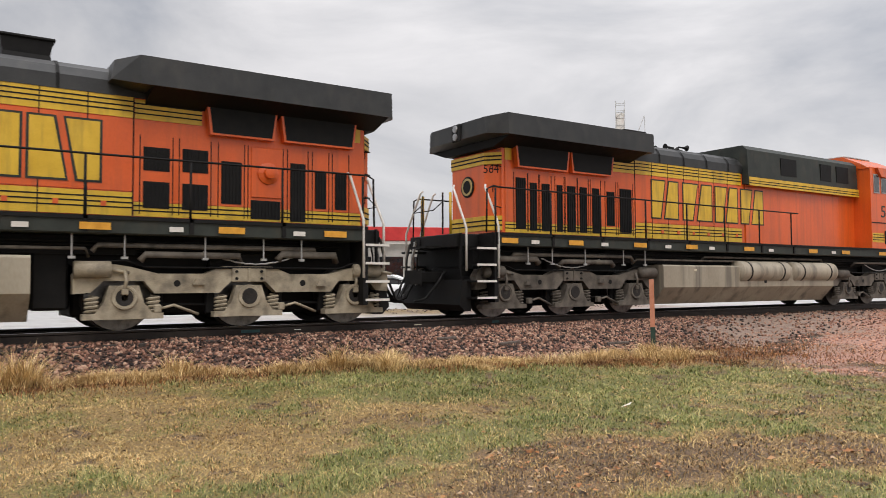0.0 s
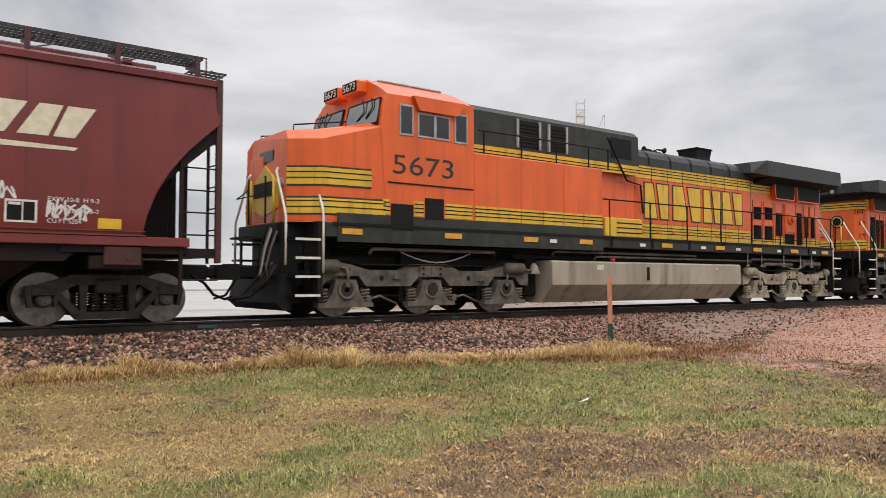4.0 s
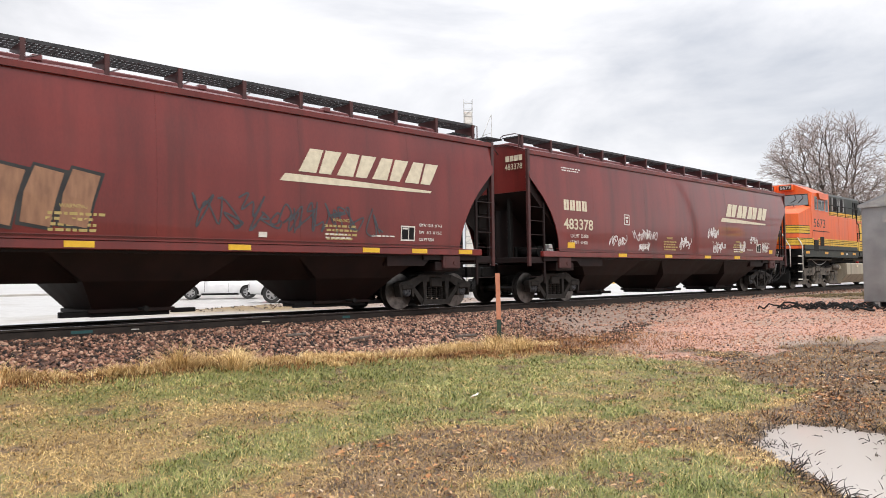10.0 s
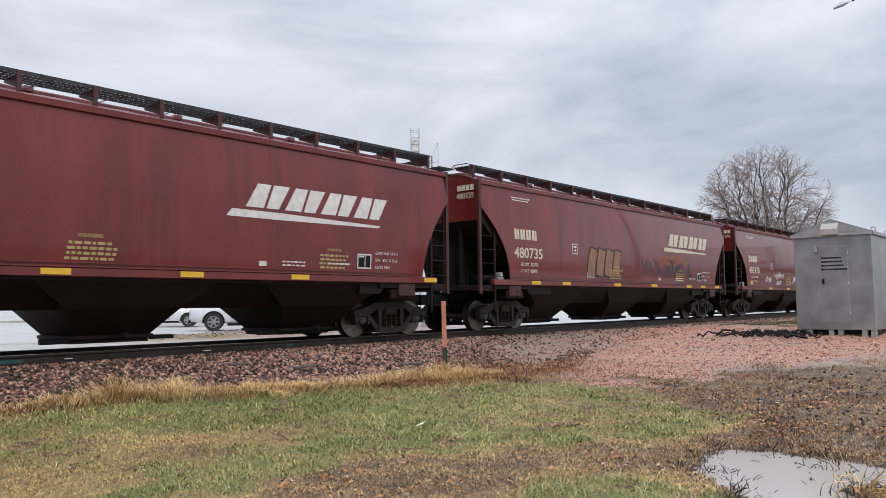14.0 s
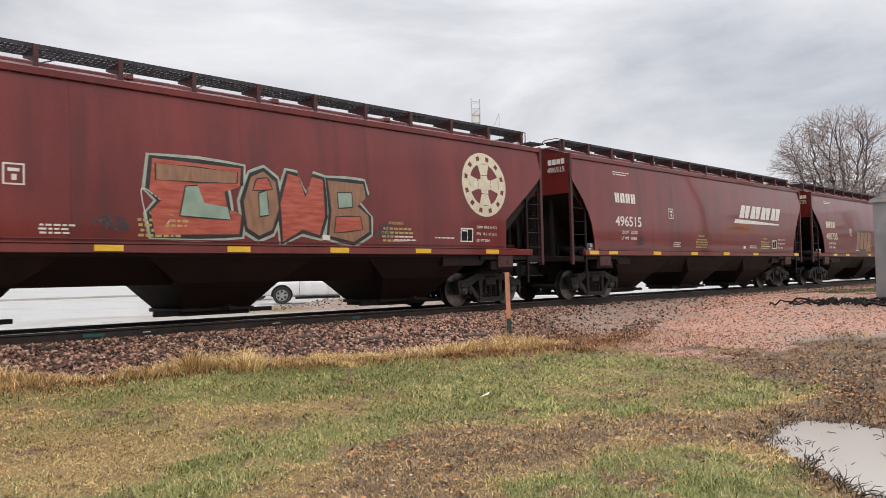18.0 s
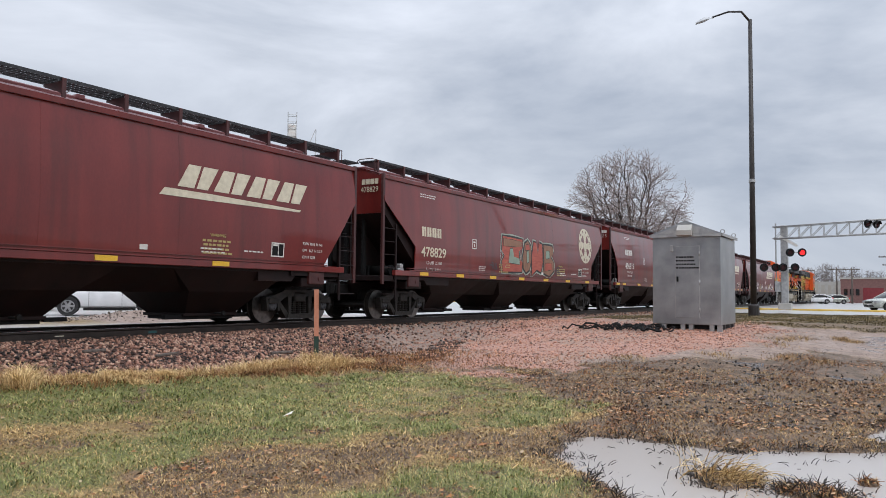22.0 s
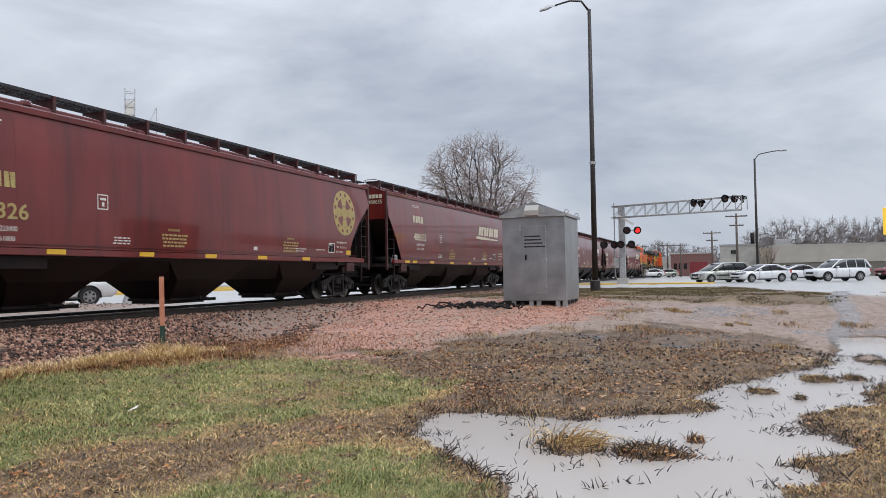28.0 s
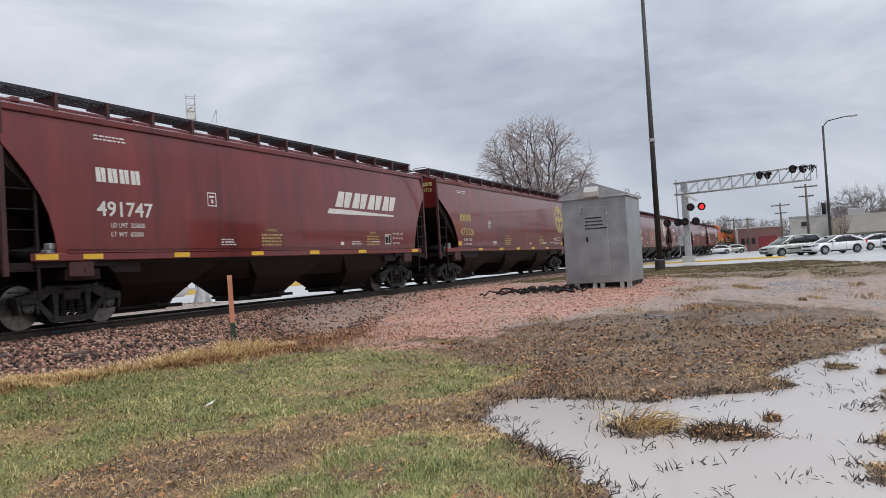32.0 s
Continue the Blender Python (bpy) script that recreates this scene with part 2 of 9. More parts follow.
M["dryblade"] = surface("dead_lawn_blades", (0, 0, 0), (1, 1, 1), 0.7, 0, 0.9, bump=0, island=0.8, stops=[(0.12, (0.097, 0.052, 0.017)), (0.33, (0.292, 0.178, 0.065)), (0.55, (0.583, 0.394, 0.162)), (0.85, (0.864, 0.648, 0.313))])
M["leaf"] = surface("fallen_brown_leaf", (0, 0, 0), (1, 1, 1), 0.5, 0, 3, bump=0.1, island=0.95, stops=[(0.08, (0.033, 0.015, 0.008)), (0.3, (0.132, 0.053, 0.020)), (0.5, (0.330, 0.132, 0.044)), (0.68, (0.484, 0.220, 0.083)), (0.84, (0.484, 0.297, 0.154)), (0.97, (0.528, 0.396, 0.264))])
M["wetstem"] = surface("wet_dead_stems", (0.008, 0.006, 0.005), (0.055, 0.036, 0.024), 0.4, 0, 4, bump=0, island=0.5)
M["postred"] = surface("faded_orange_post_paint", (0.42, 0.15, 0.08), (0.56, 0.24, 0.15), 0.6, 0, 6, bump=0.1)
M["postgreen"] = surface("green_post_paint", (0.008, 0.028, 0.02), (0.02, 0.055, 0.04), 0.5, 0, 6, bump=0.1)
M["redlens"] = glow("lit_red_lens", (0.9, 0.02, 0.02), 1.6)
M["darklens"] = surface("unlit_red_lens", (0.03, 0.008, 0.008), (0.06, 0.012, 0.012), 0.2)
M["tyre"] = surface("tyre_rubber", (0.012, 0.012, 0.012), (0.03, 0.03, 0.03), 0.8, 0, 9)
M["alloy"] = surface("alloy_wheel", (0.25, 0.25, 0.26), (0.42, 0.42, 0.42), 0.35, 0.6, 5)
M["carwhite"] = surface("white_car_paint", (0.66, 0.67, 0.68), (0.78, 0.78, 0.79), 0.2, 0, 3, bump=0, coat=0.6)
M["carsilver"] = surface("champagne_car_paint", (0.36, 0.37, 0.33), (0.45, 0.46, 0.41), 0.25, 0.3, 3, bump=0, coat=0.6)
M["carred"] = surface("dark_red_car_paint", (0.16, 0.015, 0.02), (0.22, 0.025, 0.03), 0.2, 0, 3, bump=0, coat=0.6)
M["brick"] = surface("red_brick_wall", (0.14, 0.07, 0.062), (0.22, 0.11, 0.096), 0.8, 0, 3, bump=0.2)
M["beige"] = surface("beige_store_wall", (0.355, 0.325, 0.28), (0.405, 0.375, 0.325), 0.75, 0, 0.8, bump=0.1)
M["concrete"] = surface("pale_concrete", (0.34, 0.32, 0.29), (0.46, 0.44, 0.40), 0.7, 0, 1.2, bump=0.1)
M["kerbyellow"] = surface("yellow_kerb_paint", (0.55, 0.36, 0.05), (0.70, 0.48, 0.10), 0.6, 0, 2, bump=0.1)
M["guyyellow"] = surface("yellow_guy_guard", (0.70, 0.62, 0.02), (0.82, 0.74, 0.04), 0.4, 0, 5, bump=0)
M["farwood"] = surface("far_bare_woods", (0.10, 0.085, 0.08), (0.22, 0.185, 0.17), 0.9, 0, 0.6, bump=0)
M["redsign"] = surface("red_sign_face", (0.42, 0.02, 0.02), (0.55, 0.035, 0.03), 0.4, 0, 2, bump=0)
M["paint_teal"] = surface("teal_spray_paint", (0.012, 0.06, 0.062), (0.03, 0.12, 0.125), 0.6, 0, 9, bump=0)
M["verge"] = surface("rough_verge_grass", (0, 0, 0), (1, 1, 1), 0.7, 0, 0.35, bump=0, island=0.5, stops=[(0.2, (0.04, 0.034, 0.014)), (0.45, (0.10, 0.082, 0.035)), (0.7, (0.20, 0.15, 0.07)), (0.95, (0.32, 0.24, 0.12))])
M["thatch"] = surface("brown_flattened_thatch", (0, 0, 0), (1, 1, 1), 0.65, 0, 1.4, bump=0, island=0.8, stops=[(0.1, (0.046, 0.026, 0.012)), (0.36, (0.169, 0.096, 0.039)), (0.6, (0.351, 0.215, 0.091)), (0.9, (0.650, 0.455, 0.221))])
M["rust"] = surface("rust_brown_weeds", (0, 0, 0), (1, 1, 1), 0.65, 0, 1.1, bump=0, island=0.85, stops=[(0.12, (0.037, 0.015, 0.006)), (0.36, (0.138, 0.053, 0.019)), (0.6, (0.294, 0.120, 0.043)), (0.9, (0.478, 0.240, 0.101))])
M["amber"] = surface("faded_amber_reflector", (0.55, 0.25, 0.02), (0.74, 0.36, 0.04), 0.4, 0, 7, bump=0.03)
M["ledyellow"] = glow("lit_yellow_sign", (0.80, 0.50, 0.04), 0.5)
M["greydoor"] = surface("blue_grey_entrance_glass", (0.07, 0.10, 0.13), (0.13, 0.17, 0.21), 0.12, 0, 1.0, bump=0)
for nm in ("black", "hopper_dark", "truck", "lgreen", "grass", "dryblade", "thatch", "rust", "straw", "stone", "padstone", "leaf", "verge"):
    M[nm].node_tree.nodes["Principled BSDF"].inputs["Specular IOR Level"].default_value = 0.25


# ---- mesh building ----
class Geo:
    """Gathers vertices and faces of one mesh."""

    def __init__(self):
        self.v, self.f, self.s = [], [], []

    def add(self, verts, faces, smooth=False):
        o = len(self.v)
        self.v += [tuple(p) for p in verts]
        self.f += [tuple(i + o for i in fc) for fc in faces]
        self.s += [smooth] * len(faces)
        return self

    def box(self, x0, x1, y0, y1, z0, z1, c=0.0):
        """A box; c: chamfer of all edges."""
        c = min(c, (x1 - x0) * 0.45, (y1 - y0) * 0.45, (z1 - z0) * 0.45)
        if c <= 0:
            v = [(x, y, z) for x in (x0, x1) for y in (y0, y1) for z in (z0, z1)]
            return self.add(v, [(0, 1, 3, 2), (4, 6, 7, 5), (0, 4, 5, 1), (2, 3, 7, 6), (0, 2, 6, 4), (1, 5, 7, 3)])
        bm = bmesh.new()
        bmesh.ops.create_cube(bm, size=1)
        for w in bm.verts:
            w.co = Vector(((x0, x1)[w.co.x > 0], (y0, y1)[w.co.y > 0], (z0, z1)[w.co.z > 0]))
        bmesh.ops.bevel(bm, geom=bm.edges[:], offset=c, segments=1, affect="EDGES")
        bm.verts.index_update()
        self.add([w.co[:] for w in bm.verts], [[w.index for w in fc.verts] for fc in bm.faces])
        bm.free()
        return self

    def tube(self, pts, r, seg=6, r1=None, cap=True):
        """A round bar along points; r1: radius at its end."""
        pts = [Vector(p) for p in pts]
        n = len(pts)
        r1 = r if r1 is None else r1
        rings, up = [], None
        for i, p in enumerate(pts):
            d = (pts[min(i + 1, n - 1)] - pts[max(i - 1, 0)]).normalized()
            if up is None:
                up = Vector((0, 0, 1)) if abs(d.z) < 0.9 else Vector((1, 0, 0))
            a = d.cross(up).normalized()
            b = a.cross(d).normalized()
            up = b
            rr = r + (r1 - r) * i / max(1, n - 1)
            rings.append([p + (a * math.cos(6.2832 * k / seg) + b * math.sin(6.2832 * k / seg)) * rr for k in range(seg)])
        v = [q for ring in rings for q in ring]
        f = [(i * seg + k, i * seg + (k + 1) % seg, (i + 1) * seg + (k + 1) % seg, (i + 1) * seg + k) for i in range(n - 1) for k in range(seg)]
        if cap:
            f += [tuple(range(seg))[::-1], tuple((n - 1) * seg + k for k in range(seg))]
        return self.add(v, f, seg > 5)

    def lathe(self, prof, axis="y", seg=20, at=(0, 0, 0), cap=True):
        """Turns a profile of (along, radius) about an axis."""
        v, n = [], len(prof)
        for a, r in prof:
            for k in range(seg):
                c, s = math.cos(6.2832 * k / seg) * r, math.sin(6.2832 * k / seg) * r
                p = {"x": (a, c, s), "y": (c, a, s), "z": (c, s, a)}[axis]
                v.append((p[0] + at[0], p[1] + at[1], p[2] + at[2]))
        f = [(i * seg + k, i * seg + (k + 1) % seg, (i + 1) * seg + (k + 1) % seg, (i + 1) * seg + k) for i in range(n - 1) for k in range(seg)]
        if cap:
            f += [tuple(range(seg))[::-1], tuple((n - 1) * seg + k for k in range(seg))]
        return self.add(v, f)

    def prism(self, poly, a, b, axis="x", smooth=False):
        """A polygon drawn across an axis, pushed from a to b along it."""
        n = len(poly)

        def put(u, w, t):
            return {"x": (t, u, w), "y": (u, t, w), "z": (u, w, t)}[axis]
        v = [put(u, w, a) for u, w in poly] + [put(u, w, b) for u, w in poly]
        self.add(v, [(i, (i + 1) % n, n + (i + 1) % n, n + i) for i in range(n)], smooth)
        self.add(v, [tuple(range(n))[::-1], tuple(range(n, 2 * n))])
        return self

    def loft(self, rings, closed=False, cap=False, smooth=False):
        n = len(rings[0])
        v = [p for r in rings for p in r]
        m = n if closed else n - 1
        f = [(i * n + k, i * n + (k + 1) % n, (i + 1) * n + (k + 1) % n, (i + 1) * n + k) for i in range(len(rings) - 1) for k in range(m)]
        if cap:
            f += [tuple(range(n))[::-1], tuple((len(rings) - 1) * n + k for k in range(n))]
        return self.add(v, f, smooth)

    def mirror_y(self):
        o, n = len(self.v), len(self.f)
        self.v += [(x, -y, z) for x, y, z in self.v]
        self.f += [tuple(i + o for i in f[::-1]) for f in self.f[:n]]
        self.s += self.s[:n]
        return self

    def mesh(self, name, mat):
        me = bpy.data.meshes.new(name)
        me.from_pydata(self.v, [], self.f)
        if any(self.s):
            me.polygons.foreach_set("use_smooth", self.s)
        me.materials.append(mat)
        return me


def fixed(me):
    """Turns the faces outward."""
    bm = bmesh.new()
    bm.from_mesh(me)
    bmesh.ops.recalc_face_normals(bm, faces=bm.faces)
    bm.to_mesh(me)
    bm.free()
    return me


def part(name, geo, mat, parent=None, label="", at=None):
    """Links a Geo (or a ready mesh) as one mesh object under a thing or a part."""
    me = geo if isinstance(geo, bpy.types.Mesh) else fixed(geo.mesh(name, M[mat] if isinstance(mat, str) else mat))
    ob = new(name, me)
    if parent is not None:
        ob.parent = parent
    if at is not None:
        ob.matrix_basis = at if isinstance(at, Matrix) else Matrix.Translation(at)
    if label:
        tagged(ob, label)
    return ob


def thing(name, label, category, m=None, group="", kind=""):
    e = new(name)
    e.empty_display_size = 0.2
    if m is not None:
        e.matrix_basis = m
    return tagged(e, label, category, group, kind)


def bulk(name, verts, faces, mat, label, category, kind="stuff"):
    """One large joined mesh from numpy arrays; faces all of one size."""
    me = bpy.data.meshes.new(name)
    nv, nf, k = len(verts), len(faces), faces.shape[1]
    me.vertices.add(nv)
    me.vertices.foreach_set("co", np.asarray(verts, np.float32).ravel())
    me.loops.add(nf * k)
    me.loops.foreach_set("vertex_index", np.asarray(faces, np.int32).ravel())
    me.polygons.add(nf)
    me.polygons.foreach_set("loop_start", np.arange(nf, dtype=np.int32) * k)
    me.update(calc_edges=True)
    me.materials.append(mat)
    return tagged(new(name, me), label, category, kind=kind)


def lettering(text, h, mat, parent, x, y, z, width=None, face=-1, shear=0.0, label="", bold=0.0):
    """Built-in-font lettering as a thin mesh on a side wall; x is its left end as read."""
    cu = bpy.data.curves.new("lettering", "FONT")
    cu.body = text
    cu.size = h * 1.38
    cu.shear = shear
    cu.offset = bold
    cu.resolution_u = 3
    cu.extrude = 0.002
    tmp = bpy.data.objects.new("lettering", cu)
    scene.collection.objects.link(tmp)
    dg = bpy.context.evaluated_depsgraph_get()
    me = bpy.data.meshes.new_from_object(tmp.evaluated_get(dg))
    bpy.data.objects.remove(tmp)
    w = max(v.co.x for v in me.vertices) - min(v.co.x for v in me.vertices)
    k = width / w if width else 1
    for v in me.vertices:
        a, b, c = v.co
        v.co = (a * k, -c, b) if face < 0 else (-a * k, c, b)
    me.materials.clear()
    me.materials.append(M[mat])
    return part("lettering", me, mat, parent, label, (x, y, z))


TRACK_YC = 14.0


# ---- ground ----
def sstep(a, b, x):
    t = np.clip((x - a) / (b - a), 0, 1)
    return t * t * (3 - 2 * t)


def lump(x, y, s, k=0.0):
    return np.sin(x * s + 1.3 * np.sin(y * s * 0.7 + k)) * np.cos(y * s * 1.1 + 1.7 * np.sin(x * s * 0.6 + k * 2))


def vnoise(x, y, seed):
    """Smooth lattice noise, 0 to 1."""
    xi, yi = np.floor(x), np.floor(y)
    u, w = x - xi, y - yi
    u, w = u * u * (3 - 2 * u), w * w * (3 - 2 * w)

    def corner(a, b):
        q = np.sin(a * 127.1 + b * 311.7 + seed * 74.7) * 43758.5453
        return q - np.floor(q)
    return (corner(xi, yi) * (1 - u) + corner(xi + 1, yi) * u) * (1 - w) + (corner(xi, yi + 1) * (1 - u) + corner(xi + 1, yi + 1) * u) * w


def fbm(x, y, s, seed=0, octaves=4):
    """Uneven noise about 0, mostly within 0.7; s: lumps per metre."""
    x, y = np.asarray(x, float), np.asarray(y, float)
    v, a, tot = 0.0, 1.0, 0.0
    for k in range(octaves):
        v = v + a * vnoise(x * s * 2 ** k + 17.3 * k, y * s * 2 ** k + 9.1 * k, seed + k)
        tot += a
        a *= 0.62
    return (v / tot - 0.5) * 2.6


def zone(poly, x, y):
    """Signed distance to an outline, positive inside."""
    x, y = np.asarray(x, float), np.asarray(y, float)
    d2, inside = np.full(x.shape, 1e9), np.zeros(x.shape, bool)
    for (ax, ay), (bx, by) in zip(poly, poly[1:] + poly[:1]):
        ex, ey = bx - ax, by - ay
        t = np.clip(((x - ax) * ex + (y - ay) * ey) / (ex * ex + ey * ey), 0, 1)
        d2 = np.minimum(d2, (x - ax - t * ex) ** 2 + (y - ay - t * ey) ** 2)
        inside ^= ((ay > y) != (by > y)) & (x < (bx - ax) * (y - ay) / (by - ay + 1e-12) + ax)
    return np.where(inside, np.sqrt(d2), -np.sqrt(d2))


# outlines of the turf, of the near green patch and of the weedy litter by the puddle
LAWN = [(-30, 11.1), (0, 11.1), (4, 11.0), (8, 10.4), (10.9, 9.2), (12.0, 7.4), (12.0, 6.0), (10.5, 3.7), (8.7, 3.5), (7.9, 4.2), (6.6, 5.0), (5.4, 5.6), (4.2, 5.7), (3.3, 5.1), (2.4, 4.7), (0, 3.6), (-30, 2)]
NEAR_TURF = [(4.3, 3.6), (5.2, 3.8), (6.05, 3.6), (6.5, 3.0), (6.0, 2.3), (5.5, 1.7), (4.4, 1.6), (3.6, 2.4)]
LITTER = [(10.3, 3.7), (12.0, 6.3), (14.0, 6.1), (15.2, 4.9), (16.8, 3.5), (18.6, 1.5), (17.6, -0.7), (14.7, -1.4), (12.0, -0.3), (10.5, 0.3), (9.2, 0.2), (8.6, 1.1), (8.3, 2.8), (7.8, 3.2), (8.8, 3.3)]
POOL = [(5.3, 1.4), (5.8, 1.75), (6.15, 2.0), (6.35, 2.3), (6.6, 2.5), (7.2, 2.95), (7.9, 3.25), (8.35, 3.15), (8.45, 2.7), (8.4, 2.1), (8.35, 1.6), (8.7, 1.1), (9.0, 0.55), (9.25, 0.15), (9.7, 0.2), (10.15, 0.5), (11.6, 0.0), (12.5, -0.55), (14.2, -1.5), (16.8, -2.0), (20.0, -2.35), (20.2, -3.3), (16.5, -3.0), (13.4, -2.5),
        (12.1, -2.0), (11.1, -1.6), (10.1, -1.5), (9.8, -1.1), (9.2, -0.7), (8.6, -0.65), (8.0, -0.85), (7.6, -0.95), (7.1, -0.45), (6.9, -0.25), (6.75, -0.6), (6.4, -0.6), (5.8, -0.3), (5.2, -0.6), (4.2, -0.8), (4.0, 0.6)]
ISLANDS = [(7.1, 1.38, 0.34, 0.30), (7.0, 0.7, 0.26, 0.34), (7.6, 0.33, 0.1, 0.09), (12.3, -1.18, 0.3, 0.26), (10.9, -0.36, 0.18, 0.2), (12.5, -1.66, 0.2, 0.18), (10.45, -0.78, 0.1, 0.08), (15.2, -2.3, 0.7, 0.25)]
WATER_Z = -0.855


def toe_line(x):
    """Foot of the ballast slope."""
    return 11.75 - 0.2 * np.clip(x - 3.0, 0, 10)


def pool_depth(x, y):
    """Signed distance to the puddle's outline, positive inside."""
    x, y = np.asarray(x, float), np.asarray(y, float)
    d = zone(POOL, x, y) + (0.10 + 0.16 * sstep(8.8, 6.0, x)) * fbm(x, y, 1.3, 3) + 0.09 * fbm(x, y, 4.0, 5)
    for px, py, rx, ry in ISLANDS:
        d = np.minimum(d, (np.hypot((x - px) / rx, (y - py) / ry) - 1.0) * 0.4 + 0.05 * lump(x, y, 9.0))
    return d


def verge_zone(x, y):
    """Strip of rough grass between the lot and the road, tapering to a point."""
    j = 0.5 * lump(x, y, 0.8, 1.0) + 0.3 * lump(x, y, 2.1, 0.3)
    return sstep(24.5, 26.5, x + 2 * j) * (1 - sstep(46, 48.5, x + j)) * sstep(-0.5, 0.4, y + 3.2 - 0.16 * (x - 27) + j) * (1 - sstep(9.5, 11, y))


def ground_z(x, y):
    x, y = np.asarray(x, float), np.asarray(y, float)
    base = -0.80 + 0.67 * sstep(8.5, 24, x) * np.maximum(sstep(-3.5, 5.0, y), sstep(19, 28, x)) - 0.12 * sstep(26, 45, x)
    toe = toe_line(x)
    rise = sstep(toe - 0.3, 13.05, y)
    z = base + (-0.58 - base) * sstep(7.5, 11, y) * (1 - sstep(8, 24, x))
    z = z + (-0.185 - z) * rise
    back = sstep(15.2, 17.0, y)
    z = z + (-0.24 - z) * back
    flat = (1 - rise) * (1 - back)
    z = z + (0.020 * lump(x, y, 1.1) + 0.035 * fbm(x, y, 1.6, 11)) * flat
    p = pool_depth(x, y)
    reach = 1.4 - 0.6 * sstep(9, 13, x)
    z = z + (WATER_Z + 0.03 - z) * sstep(-1.0, -0.03, p / reach) * (1 - back)
    z = np.where(p > -0.12, np.minimum(z, WATER_Z - 0.16 * p + 0.02 * fbm(x, y, 5.0, 13)), z)
    z = z + 0.05 * verge_zone(x, y)
    mound = np.exp(-((x - 17.5) / 5.0) ** 2 - ((y - 21.5) / 1.3) ** 2)
    return z + 0.30 * mound * (1 + 0.5 * fbm(x, y, 0.9, 15))


def litter_zone(x, y):
    """Weeds and wet leaves between the gravel and the puddle."""
    return sstep(-0.5, 0.6, zone(LITTER, x, y) + 1.1 * fbm(x, y, 0.7, 21))


def greenness(x, y):
    """Where the lawn is green and where it has died back."""
    def blob(cx, cy, rx, ry):
        return np.exp(-((x - cx) / rx) ** 2 - ((y - cy) / ry) ** 2)
    n1, n2 = fbm(x, y, 0.8, 31), fbm(x, y, 2.6, 33)
    lawn = sstep(-0.25, 0.35, zone(LAWN, x, y) + 0.55 * n2)
    near = sstep(-0.2, 0.25, zone(NEAR_TURF, x, y) + 0.4 * n2)
    v = (0.80 - 0.34 * sstep(6.5, 3.0, x)) * lawn + 0.85 * near * (1 - lawn) + 0.35 * blob(2.4, 5.6, 1.0, 0.5)
    v = v - 0.9 * blob(4.9, 7.9, 1.0, 0.5) - 0.7 * blob(2.7, 7.3, 0.8, 0.7) - 0.7 * blob(1.3, 7.7, 0.9, 0.6) - 0.5 * blob(2.5, 9.4, 0.7, 0.35) - 0.7 * blob(5.0, 4.6, 0.5, 0.3) - 0.7 * blob(2.2, 6.2, 0.5, 0.4) - 0.5 * blob(4.1, 8.8, 0.6, 0.35)
    v = v + 0.4 * blob(4.3, 9.9, 1.6, 0.5) + 0.35 * blob(7.2, 9.4, 1.6, 0.7)
    v = v + 0.35 * sstep(-0.9, -1.5, y) * (0.5 + 0.8 * n1)
    return np.clip(v + (0.42 * n1 + 0.42 * n2) * np.maximum(lawn, near), 0, 1)


def bare_soil(x, y):
    """Where the turf is worn through to dark soil."""
    n1, n2 = fbm(x, y, 1.1, 41), fbm(x, y, 3.0, 43)
    turf = np.maximum(zone(LAWN, x, y), zone(NEAR_TURF, x, y))
    worn = sstep(0.15, -0.45, turf + 0.5 * n1) * (1 - sstep(13, 15, x)) * (1 - sstep(9.6, 10.6, y))
    spots = sstep(0.30, 0.62, n2 + 0.35 * n1 + 0.1 * sstep(5.0, 7.0, x))
    return np.clip(np.maximum(worn, 0.85 * spots) + 0.2 * n2, 0, 1)


def pad_gravel(x, y):
    n1, n2 = fbm(x, y, 0.6, 51), fbm(x, y, 2.2, 53)
    south = 5.6 - 0.42 * np.clip(x - 13.5, 0, 6.0)
    return sstep(-0.8, 0.8, 0.8 * (x - 13.2) + 1.3 * n1 + 0.5 * n2) * sstep(-0.6, 0.6, y - south + 0.9 * n1 + 0.5 * n2) * (1 - sstep(11.5, 12.5, y)) * (1 - 0.9 * sstep(23.5, 28, x + 2.5 * n1)) * (1 - 0.75 * sstep(7.6, 10.0, y - 0.25 * (x - 14) + 1.2 * n1))


